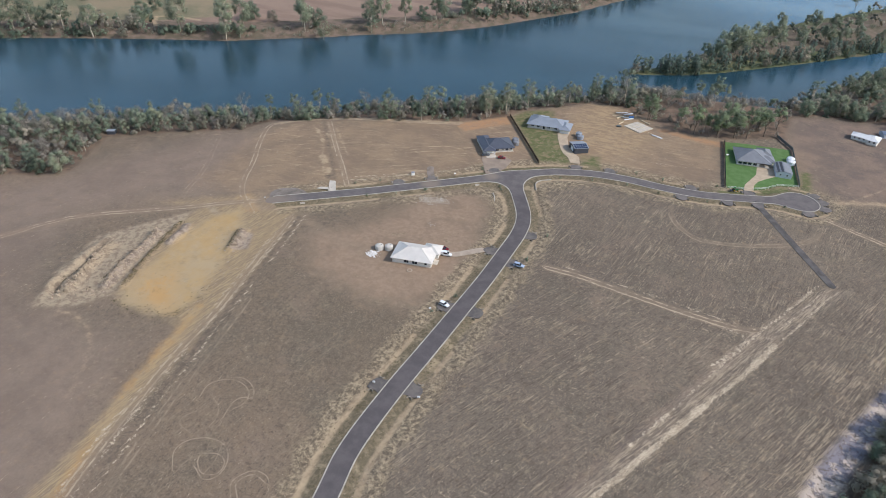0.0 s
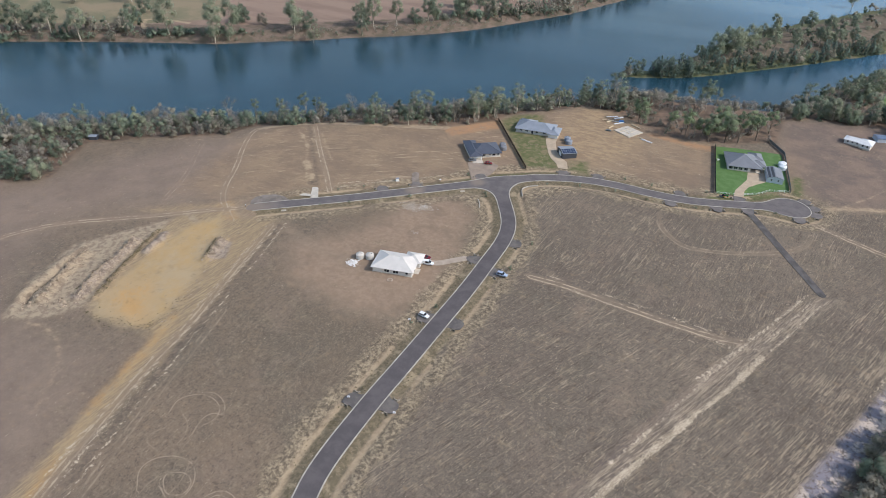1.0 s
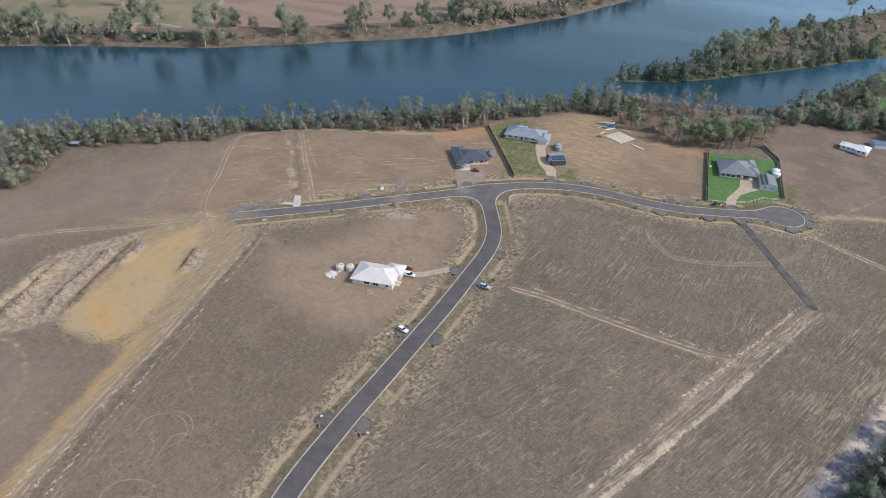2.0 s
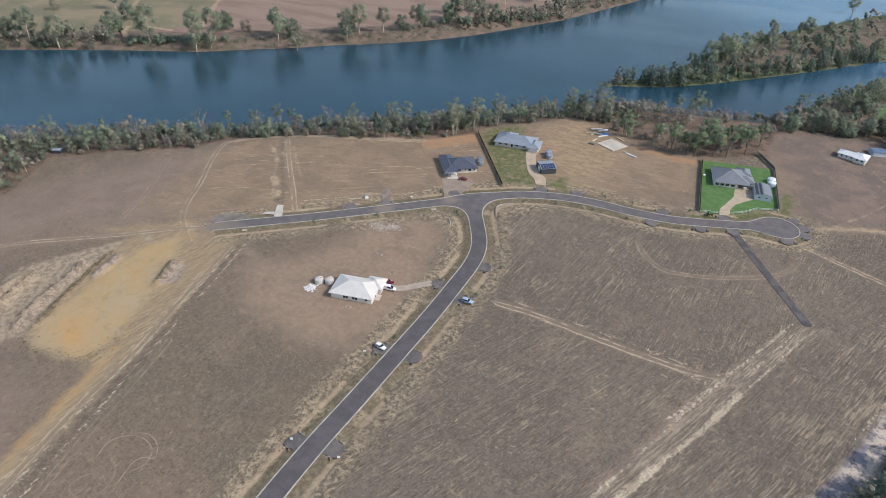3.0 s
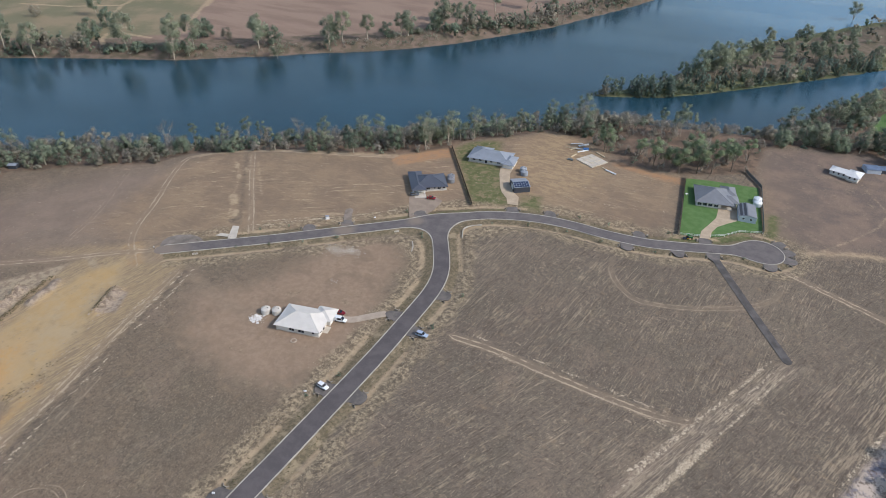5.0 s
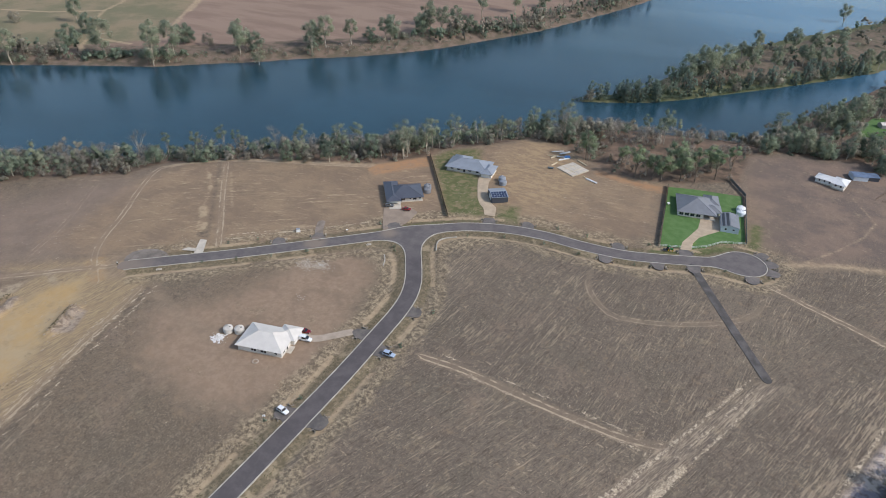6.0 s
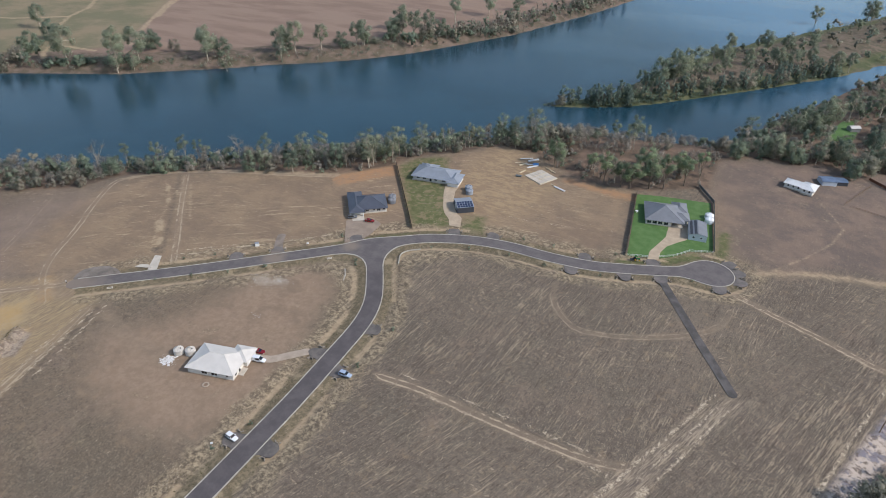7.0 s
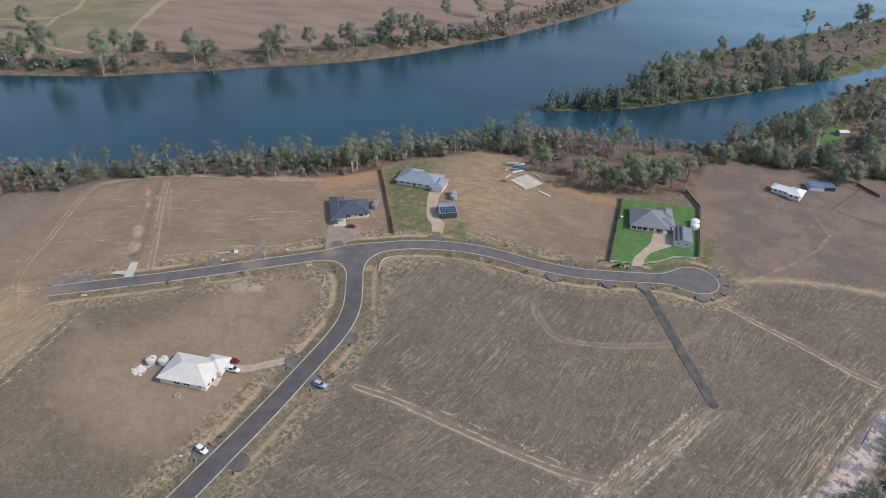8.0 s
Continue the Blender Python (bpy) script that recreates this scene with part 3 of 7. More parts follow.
def build_ground():
    gx, gy = spread(-262, 96, 1.0, (-2600, 2600)), spread(18, 345, 1.0, (-2600, 3200))
    # a closer grid over the far bank, the island and the east bank
    gx = np.concatenate([gx[gx < -562], np.arange(-560, -263, 2.8), gx[gx >= -262.1]])
    gy = np.concatenate([gy[gy < 345.1], np.arange(347.2, 540, 2.6), gy[gy > 542]])
    X, Y = np.meshgrid(gx, gy)
    x, y = X.ravel(), Y.ravel()
    z = terrain(x, y)
    road = near_road(x, y)
    z = z - 0.35 * ease(road, 6.5, 3.2) * ease(road, 0.8, 3.2)  # shallow swales beside the road
    z = z - 0.12 * (road < 0.2)
    masks = {}
    z = z + spoil(x, y)
    z = z - 0.16 * lattice(23, 2.3)(x * 0.8 + y * 0.6, y * 0.8 - x * 0.6) * (road > 1.0) * ease(inside(x, y, NEAR_LAND), 0, 5)
    # creek hollow beyond the sand
    creek = inside(x, y, [(37, 120), (45, 140), (53, 160), (66, 190), (80, 222), (95, 250), (200, 300), (300, 100), (40, 60)])
    z = z - 2.5 * ease(creek, 0, 14)
    masks["bare"] = np.maximum.reduce([area(x, y, [(-118, 133), (-131, 148), (-118, 161), (-104, 200), (-93, 207), (-84, 196), (-78, 176), (-73, 160), (-72, 146), (-78, 134), (-91, 128)], 8), area(x, y, [(-132, 262), (-112, 285), (-79, 243), (-92, 226), (-100, 226)], 3), area(x, y, [(-112, 198), (-100, 205), (-90, 190), (-86, 172), (-96, 168), (-110, 178)], 8)])
    masks["lots"] = area(x, y, [(-196, 158), (-172, 160), (-150, 172), (-96, 222), (-60, 249), (-16, 258), (-8, 268), (-14, 312), (-37, 310), (-61, 324), (-81, 327), (-113, 290), (-160, 252), (-206, 230), (-208, 208)], 9)
    main_lots = masks["lots"] > 0
    masks["lots"] = np.maximum(masks["lots"], area(x, y, [(22, 280), (16, 320), (12, 360), (24, 352), (32, 322), (34, 298), (30, 282)], 14) * 0.7 - 0.15)
    masks["yellow"] = np.maximum.reduce([strip(x, y, [(-112, 10), (-119, 43), (-122, 56), (-124.5, 68), (-129, 84), (-133.5, 99), (-140, 120), (-146, 142), (-152, 158)], 2.8, 2.5), area(x, y, [(-120, 60), (-128, 90), (-141, 92), (-160, 90), (-178, 125), (-180, 143), (-196, 140), (-170, 160), (-150, 168), (-142, 150), (-134, 120)], 4)])
    masks["clay"] = np.maximum(area(x, y, [(-181, 76), (-190, 90), (-197, 112), (-186, 131), (-180, 141), (-177, 126), (-172, 112), (-164, 92), (-170, 81)], 2.5), strip(x, y, [(-160, 120), (-168, 142), (-178, 146)], 1.0, 2))
    masks["orange"] = np.maximum(area(x, y, [(-163.2, 92), (-155.5, 89.9), (-145.4, 90.9), (-139.5, 95), (-139.5, 103), (-144.5, 116), (-150, 128), (-157, 142), (-166, 150), (-171, 140), (-169.9, 127), (-167.2, 114), (-166.5, 104)], 3), strip(x, y, [(-136, 104), (-131, 84), (-126, 66), (-121, 42)], 0.6, 3.0) * 0.8 - 0.7)
    masks["core"] = area(x, y, [(-164, 106), (-157, 110), (-147, 100), (-143, 95), (-151, 93.5), (-162, 97)], 5)
    masks["core"] = np.maximum(masks["core"], strip(x, y, [(-135.8, 100), (-132.1, 88.3), (-129.9, 77.2), (-126.6, 64.9), (-118, 46), (-110, 27)], 1.4, 2.6) - 0.25)
    masks["core"] = np.maximum(masks["core"], strip(x, y, [(-162, 152), (-170, 157)], 2.0, 4))
    masks["fallow"] = area(x, y, [(-190, 78), (-140, 80), (-119, 45), (-105, 0), (-330, 0), (-330, 70), (-260, 130), (-225, 200), (-196, 225), (-190, 185), (-172, 160), (-200, 140), (-215, 118)], 16)
    masks["red"] = area(x, y, [(24, 285), (14, 330), (12, 362), (40, 376), (64, 386), (120, 395), (130, 296), (80, 300), (60, 293), (40, 281)], 7)
    masks["red"] = np.maximum(masks["red"], strip(x, y, [(14, 166), (3, 140), (-10, 108), (-26, 70), (-40, 36)], 1.1, 2.4) - 0.25)
    masks["tan"] = area(x, y, [(-70, 262), (-84, 290), (-83, 322), (-68, 324), (-56, 312), (-46, 296), (-44, 280), (-56, 262)], 8)
    masks["tan"] = np.maximum(masks["tan"], area(x, y, [(23, 283), (17, 318), (24, 334), (35, 304), (31, 285)], 7) - 0.2)
    masks["heap"] = np.maximum.reduce([strip(x, y, [(-170, 93.3), (-172, 99.1), (-175.4, 107.3), (-177, 114.5), (-179.4, 123.4)], 1.9, 1.6), area(x, y, [(-149.5, 127), (-144.5, 130.5), (-149, 139), (-154, 138)], 1.5), strip(x, y, [(-170.9, 120.4), (-172.8, 128.6), (-174.3, 131.3)], 1.6, 1.6)])
    masks["smear"] = np.maximum.reduce([strip(x, y, smooth([(-22, 236), (-21, 230), (-18.5, 225), (-13, 219.5), (-7, 217.5), (6, 222), (18, 230)], 2), 1.2, 1.8) - 0.45, strip(x, y, [(21.5, 232), (28, 239), (31.5, 247)], 1.2, 1.8) - 0.5, strip(x, y, [(-141, 157), (-132, 153), (-118, 150), (-106, 150)], 2.2, 3.0), strip(x, y, [(-105.9, 190.9), (-101.6, 193.0)], 3.0, 3.0), strip(x, y, [(-109, 149), (-105, 150)], 1.6, 2.0), strip(x, y, [(36, 276), (51, 285), (65, 290), (80, 294), (110, 300)], 2.2, 3), strip(x, y, [(-300, 20), (-250, 62), (-226, 100), (-214, 119), (-189, 138), (-171, 153), (-158, 163)], 2.0, 2.2), strip(x, y, [(-171, 76), (-166, 79.5), (-157, 77.3), (-150, 71), (-146, 62)], 1.6, 3.5) - 0.35, strip(x, y, [(-64, 245), (-62, 262), (-60, 285)], 1.5, 5) - 0.2, strip(x, y, [(-112.5, 200), (-108, 195), (-104, 188)], 2.0, 3.5)])
    masks["rust"] = np.maximum.reduce([area(x, y, [(-132, 262), (-113, 285), (-108, 276), (-124, 257)], 2), strip(x, y, [(-40, 307), (-28, 306), (-14, 306)], 3, 3) - 0.2])
    # the first strip follows the cut: its shade is painted into the soil
    masks["dark"] = np.maximum.reduce([strip(x, y, [(-181.7, 83.7), (-184.6, 86.3), (-185.4, 89.3), (-186.6, 96.9), (-189.4, 104.7), (-189.6, 109.6)], 0.5, 0.8), strip(x, y, [(-164.6, 96), (-168.7, 107), (-173.5, 119.5), (-177.7, 132)], 0.3, 0.7), strip(x, y, [(-173.4, 95.9), (-174.7, 101.2), (-176.7, 109.5)], 0.2, 0.7), strip(x, y, [(-149, 187), (-164, 204.5), (-190, 234)], 1.5, 2.0) - 0.35, strip(x, y, [(-150.5, 186.5), (-153.5, 187.5), (-151, 189.5)], 0.9, 0.8), strip(x, y, [(-131, 261), (-122, 251)], 0.35, 0.6), strip(x, y, [(-130.5, 261), (-114.5, 267)], 0.15, 0.7), strip(x, y, [(-112.3, 49), (-119.4, 72), (-121, 80), (-125.8, 95.5), (-128.6, 108.5), (-133, 123), (-137.3, 140), (-142.5, 156)], 0.6, 0.9), strip(x, y, [(-70.5, 217), (-73, 226)], 0.8, 0.8), strip(x, y, [(-186, 100), (-190, 108), (-192, 112)], 0.8, 0.8)])
    # pale scraped soil: beside the furrow, along the wood's edge, and the farm tracks over the river
    far_way = ([(-560, 360), (-521, 375), (-490, 401), (-504, 430), (-528, 456), (-600, 560)], [(-490, 401), (-475, 383), (-461, 362), (-448, 352)], [(-409, 322), (-421, 330), (-428, 340), (-420, 347), (-395, 350)], [(-385, 372), (-409, 403), (-436, 440), (-457, 470), (-471, 493), (-540, 590)], [(-430, 437), (-452, 468), (-466, 492)])
    masks["scrape"] = np.maximum.reduce([strip(x, y, [(-187.1, 233.7), (-172, 218.5), (-158.8, 204.7), (-148, 192)], 0.35, 1.2), strip(x, y, [(-180, 230.5), (-156.5, 207.5)], 0.25, 1.2), strip(x, y, [(-155, 191), (-156.5, 193.5)], 1.2, 1.0), strip(x, y, [(-162, 198), (-166.5, 202)], 1.5, 1.2), strip(x, y, [(-157, 190.5), (-168, 204), (-176, 215), (-184, 222.5), (-192, 228)], 0.25, 1.2), strip(x, y, [(-176, 215), (-178, 217)], 0.9, 1.0), strip(x, y, [(-184, 222), (-186, 224)], 0.9, 1.0), strip(x, y, [(-177, 221), (-180, 223)], 0.5, 1.0), strip(x, y, [(-151, 179.5), (-151.5, 184), (-158, 191)], 0.15, 0.8), strip(x, y, [(-210, 222), (-204, 231), (-191, 240), (-172, 248), (-147, 257), (-131, 264)], 1.8, 2.5), strip(x, y, [(-127, 207), (-137, 224), (-157, 250)], 0.2, 1.5) - 0.3, strip(x, y, [(53, 347), (59, 334), (63, 325), (59, 311), (51, 296), (41, 281)], 0.3, 1.2) - 0.2, strip(x, y, [(36, 276), (51, 285), (65, 290), (80, 294), (110, 300)], 1.4, 2.5) - 0.15, strip(x, y, [(-173, 78), (-166, 79.5), (-157, 77.3), (-150, 73), (-144, 66), (-138.6, 57.6)], 1.2, 2.5) - 0.62, strip(x, y, [(-238, 194), (-223, 199), (-212, 209)], 0.3, 1.5) - 0.35] + [strip(x, y, w, 1.6, 1.8) for w in far_way])
    edge_scrape = np.where((lattice(31, 13.0)(x, y) > 0.5) & (y > 30), np.clip((0.75 - np.abs(road - 3.9)) / 0.8, -1, 1), -1)
    masks["scrape"] = np.maximum(masks["scrape"], edge_scrape)
    masks["scrape"] = np.maximum(masks["scrape"], np.where((x > -66) & (x < 2) & (y > 228) & (y < 262) & (stem_side(x, y) < 0) & (seg_dist(x, y, CROSS)[1] < 0), np.clip((0.5 - np.abs(road - 4.3)) / 0.8, -1, 1), -1))
    # raked lines of bright straw on the headland and along the sand
    rows = (([(-41, 22), (-8, 100), (3, 126), (9, 140), (16, 156), (22, 172)], 0.85), ([(22, 172), (29, 189), (36, 207)], 0.35), ([(-6, 115), (2, 135), (10, 157), (17, 175), (25, 194), (32, 211)], 0.38), ([(19.5, 173.5), (27, 191), (34, 209)], 0.28), ([(50, 172), (59, 195), (62, 204), (68, 221), (74, 238), (78, 246)], 0.3), ([(-10.5, 95), (0.8, 124), (8, 141)], 0.05), ([(-114, 36), (-118.4, 46), (-123.5, 66), (-126.9, 80.9), (-131, 99), (-136, 118), (-146, 153)], 0.3), ([(-110.5, 36), (-114.4, 47.6), (-121.1, 69.2), (-126.7, 90.8), (-129.4, 105.4), (-134, 122), (-142.5, 155)], 0.4), ([(-107.5, 38), (-111, 50.1), (-118, 72.7), (-119.3, 80.1), (-124.2, 95.8), (-127.1, 109.2), (-131.5, 123.2), (-135.4, 139.9), (-141, 158)], 0.28), ([(-48, 171.6), (-38, 172.5), (-21, 172.1), (-6, 172.1), (7, 172.4), (13, 171.6), (14, 169), (11, 162), (7, 154)], 0.35), ([(-46, 175.6), (-38, 176.4), (-21, 175.8), (-6, 175.6), (6, 176), (16, 177.5)], 0.15), ([(-30, 177.6), (-12, 177.4), (2, 177.6)], 0.02), ([(34, 258.2), (45, 253.6), (58, 249.6), (68.5, 245.6), (78, 243.2)], 0.4), ([(-52, 267.3), (-43, 268.6), (-34.5, 270.3), (-23, 273.6), (-12.5, 277.6)], 0.05), ([(-145, 188.5), (-138.7, 191.5), (-131.7, 199), (-124.8, 204.5), (-116.8, 211.5), (-104, 224)], 0.3), ([(-143.5, 192), (-136, 197.5), (-129, 203.8)], 0.2), ([(-164.9, 95.5), (-169, 106.8), (-174, 119.5), (-178.2, 132)], 0.05))
    masks["windrow"] = np.maximum.reduce([strip(x, y, p, w, 0.9) for p, w in rows])
    masks["verge"] = np.clip((3.6 - road) / 2.2, -1, 1)
    masks["green"] = np.maximum.reduce([area(x, y, [(-106, 297), (-111, 285), (-82, 244), (-68, 250), (-75, 262), (-84, 277), (-96, 302)], 3), area(x, y, [(-64, 252), (-56, 252), (-60, 262), (-66, 260)], 3), strip(x, y, [(24, 280), (23, 296)], 2, 3), area(x, y, GARDEN, 2), strip(x, y, [(-100, 220), (-78, 240), (-60, 251)], 1.2, 3) - 0.4, strip(x, y, [(-6, 260), (8, 268), (16, 276)], 2.0, 2)])
    masks["wood"] = area(x, y, WOOD, 3)
    garden = area(x, y, GARDEN, 2)
    masks["wood"] = np.where(garden > -0.5, -garden, masks["wood"])
    masks["reeds"] = np.clip((inside(x, y, ISLAND) + 1) / 3, -1, 1)
    sand_line = [(31, 106), (34.5, 118), (40, 136), (47, 153), (56.5, 176), (66, 201), (73, 218), (81, 238)]
    masks["sand"] = strip(x, y, sand_line, 3.0, 1.8)
    masks["wood"] = np.maximum(masks["wood"], np.clip((creek - 3) / 3, -1, 1))
    fd, isl = inside(x, y, FAR_LAND), inside(x, y, ISLAND)
    masks["far"] = np.clip((fd - 26) / 6, -1, 1)
    masks["crop"] = np.clip(inside(x, y, [(-388, 366), (-416, 409), (-479, 499), (-700, 800), (-1800, 1400), (-1800, -500), (-620, 120)]) / 10, -1, 1)
    masks["shore"] = np.maximum(np.clip((17 - np.abs(fd - 15)) / 3, -1, 1), np.clip((isl - 14) / 6, -1, 1))
    past = 0.77 * (x + 159.6) + 0.64 * (y - 161)  # beyond the end of the sealed road
    for name in ("verge", "scrape"):
        masks[name] = np.where((past < 1.0) & (road < 14), -1, masks[name])
    masks["smear"] = np.maximum(masks["smear"], np.where((past < 1) & (past > -14), np.clip((5.5 - road) / 3, -1, 1), -1))
    rut, gap, pale = np.full(x.shape, 8.0), np.full(x.shape, 8.0), np.zeros(x.shape)
    for power, pts in TRACKS:
        d, side = seg_dist(x, y, smooth(pts, 4))
        closer = d < gap
        rut, pale, gap = np.where(closer, d * side, rut), np.where(closer, power, pale), np.where(closer, d, gap)
    for name, loops in LOOPS.items():
        best = np.full(x.shape, 5.0)
        close = (np.abs(x + 92) < 24) & (np.abs(y - 70) < 24)
        for pts in loops:
            d, side = seg_dist(x[close], y[close], smooth(pts, 0.7))
            best[close] = np.where(d < np.abs(best[close]), d * side, best[close])
        masks[name] = best
    masks["rut"], masks["rut_gap"], masks["rut_pale"] = np.clip(rut, -8, 8), gap, pale
    band = area(x, y, [(16, 174), (24, 190), (35, 211), (42, 214), (30, 191), (21, 170), (12, 146), (3, 126), (-9, 96), (-40, 20), (-46, 20), (-15, 94), (-7, 112), (2, 137)], 2.5)
    masks["band"] = band
    masks["mulch"] = np.where(past < 2, 0, 1) * np.exp(-((road - 6.5) / 3.2) ** 2) * np.where(np.abs(stem_side(x, y)) < 22, 1.0, 0.75)
    straw = np.maximum(np.clip((9 - road) / 6, -1, 1), band * 0.6)
    straw = np.maximum(straw, strip(x, y, sand_line, 16, 10) * 0.6)
    masks["east"] = np.clip(-stem_side(x, y) / 12, -1, 1)
    masks["straw"] = np.where(masks["bare"] > 0, -1.2, straw * 0.6)
    masks["straw"] = np.where(seg_dist(x, y, TRACKS[3][1])[1] > 0, np.where((y < 170) & (seg_dist(x, y, TRACKS[3][1])[0] > 9), -1.2, masks["straw"]), masks["straw"])
    # direction in which the paddocks were mown
    turn = np.where(stem_side(x, y) > 0, 86.0, np.where((y > 174) & (x < 17 + (y - 175) * 0.42), 82.0, 68.0))
    turn = np.where(main_lots, np.where(x > -92 + (y - 270) * 0.3, 10.0, 34.0), turn)
    turn = np.where(x < -190, 40.0, turn)
    turn = np.where((seg_dist(x, y, TRACKS[3][1])[0] < 13) & (y < 150), 106.0, turn)
    a = np.radians(turn)
    wob = 0.8 * np.sin(x * 0.05) + 0.8 * np.sin(y * 0.043 + 1)
    along, across = x * np.cos(a) + y * np.sin(a), -x * np.sin(a) + y * np.cos(a) + wob
    me = bpy.data.meshes.new("ground")
    ny, nx = X.shape
    i = (np.arange(ny - 1)[:, None] * nx + np.arange(nx - 1)).ravel()
    quads = np.stack([i, i + 1, i + nx + 1, i + nx], 1)
    me.vertices.add(len(x))
    me.vertices.foreach_set("co", (np.stack([x, y, z], 1) * SITE).ravel())
    me.loops.add(quads.size)
    me.loops.foreach_set("vertex_index", quads.ravel())
    me.polygons.add(len(quads))
    me.polygons.foreach_set("loop_start", np.arange(0, quads.size, 4))
    me.update()
    me.polygons.foreach_set("use_smooth", np.ones(len(quads), bool))
    for name, values in masks.items():
        me.attributes.new(name, "FLOAT", "POINT").data.foreach_set("value", values.astype(np.float32))
    me.attributes.new("row", "FLOAT_VECTOR", "POINT").data.foreach_set("vector", np.stack([along, across, turn * 0.7], 1).ravel().astype(np.float32))
    me.materials.append(M_GROUND)
    return tagged(new("ground", me), "dry brown mown paddocks with pale tracks and bare soil", "ground", kind="structure")


build_ground()


# ---- helpers for parts ----
def mesh_of(name, bm, material, smooth_faces=False):
    me = bpy.data.meshes.new(name)
    bm.normal_update()
    bm.to_mesh(me)
    bm.free()
    me.materials.append(material)
    if smooth_faces:
        me.polygons.foreach_set("use_smooth", np.ones(len(me.polygons), bool))
    return me


def part(name, bm, material, parent=None, label="", smooth_faces=False):
    ob = new(name, mesh_of(name, bm, material, smooth_faces))
    if parent is not None:
        ob.parent = parent
    return tagged(ob, label)


def on_site(m):
    """A pose given in plan units, moved to metres."""
    m = m.copy()
    m.translation *= SITE
    return m


def thing(name, m, label, category, group="", kind=""):
    ob = new(name)
    ob.empty_display_size = 0.5
    ob.matrix_world = on_site(m)
    return tagged(ob, label, category, group, kind)


def box(bm, x0, y0, z0, x1, y1, z1, bevel=0.0):
    m = Matrix.LocRotScale(((x0 + x1) / 2, (y0 + y1) / 2, (z0 + z1) / 2), None, (abs(x1 - x0), abs(y1 - y0), abs(z1 - z0)))
    r = bmesh.ops.create_cube(bm, size=1, matrix=m)
    if bevel:
        edges = list({e for v in r["verts"] for e in v.link_edges})
        bmesh.ops.bevel(bm, geom=edges, offset=bevel, segments=1, affect="EDGES")
    return bm


def tube(bm, a, b, r0, r1=None, sides=8):
    a, b = Vector(a), Vector(b)
    m = Matrix.Translation((a + b) / 2) @ (b - a).to_track_quat("Z", "Y").to_matrix().to_4x4()
    bmesh.ops.create_cone(bm, cap_ends=True, segments=sides, radius1=r0, radius2=r0 if r1 is None else r1, depth=(b - a).length, matrix=m)
    return bm


def sheet(name, field, bounds, step, lift, thick, material, lo=-1e9, hi=0.0, drop=None):
    """A slab laid on the terrain wherever lo < field < hi, with clean cut edges."""
    x0, y0, x1, y1 = bounds
    gx, gy = np.arange(x0, x1 + step, step), np.arange(y0, y1 + step, step)
    X, Y = np.meshgrid(gx, gy)
    f = field(X, Y)
    bm = bmesh.new()
    seen = {}

    def vert(p):
        key = (round(p[0], 3), round(p[1], 3))
        if key not in seen:
            seen[key] = bm.verts.new((p[0], p[1], 0))
        return seen[key]

    def clip(poly, limit, sign):
        out = []
        for i, a in enumerate(poly):
            b = poly[(i + 1) % len(poly)]
            fa, fb = sign * (a[2] - limit), sign * (b[2] - limit)
            if fa <= 0:
                out.append(a)
            if (fa < 0 < fb) or (fb < 0 < fa):
                k = fa / (fa - fb)
                out.append(tuple(a[n] + k * (b[n] - a[n]) for n in range(3)))
        return out

    cells = np.argwhere((np.minimum.reduce([f[:-1, :-1], f[1:, :-1], f[:-1, 1:], f[1:, 1:]]) < hi) & (np.maximum.reduce([f[:-1, :-1], f[1:, :-1], f[:-1, 1:], f[1:, 1:]]) > lo))
    for j, i in cells:
        if drop and drop(gx[i] + step / 2, gy[j] + step / 2):
            continue
        poly = [(gx[i + a], gy[j + b], f[j + b, i + a]) for a, b in ((0, 0), (1, 0), (1, 1), (0, 1))]
        poly = clip(clip(poly, hi, 1), lo, -1)
        vs = []
        for p in poly:
            v = vert(p)
            if v not in vs:
                vs.append(v)
        if len(vs) > 2:
            try:
                bm.faces.new(vs)
            except ValueError:
                pass
    vs = list(bm.verts)
    z = terrain(np.array([v.co.x for v in vs]), np.array([v.co.y for v in vs]))
    for v, h in zip(vs, z):
        v.co = (v.co.x * SITE, v.co.y * SITE, h * SITE + lift)
    if thick:
        rim = [e for e in bm.edges if e.is_boundary]
        r = bmesh.ops.extrude_edge_only(bm, edges=rim)
        for v in r["geom"]:
            if isinstance(v, bmesh.types.BMVert):
                v.co.z -= thick
    bmesh.ops.recalc_face_normals(bm, faces=bm.faces)
    return new(name, mesh_of(name, bm, material))


# ---- water and roads ----
bm = bmesh.new()
for p in ((-3200, -3200, WATER * SITE), (3200, -3200, WATER * SITE), (3200, 4000, WATER * SITE), (-3200, 4000, WATER * SITE)):
    bm.verts.new(p)
bm.faces.new(bm.verts)
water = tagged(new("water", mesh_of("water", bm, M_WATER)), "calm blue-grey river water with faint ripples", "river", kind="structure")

BOUNDS = (-170, -6, 45, 285)
tagged(sheet("road", road_edge, BOUNDS, 1.0, 0.03, 0.2, M_ROAD), "worn grey asphalt estate road with a turning head", "road", kind="structure")
tagged(sheet("kerb", road_edge, BOUNDS, 1.0, 0.12, 0.3, M_KERB, 0.0, 0.32, drop=lambda x, y: 0.77 * (x + 159.6) + 0.64 * (y - 161) < 0.4), "pale concrete kerb edging the asphalt road", "kerb", kind="structure")


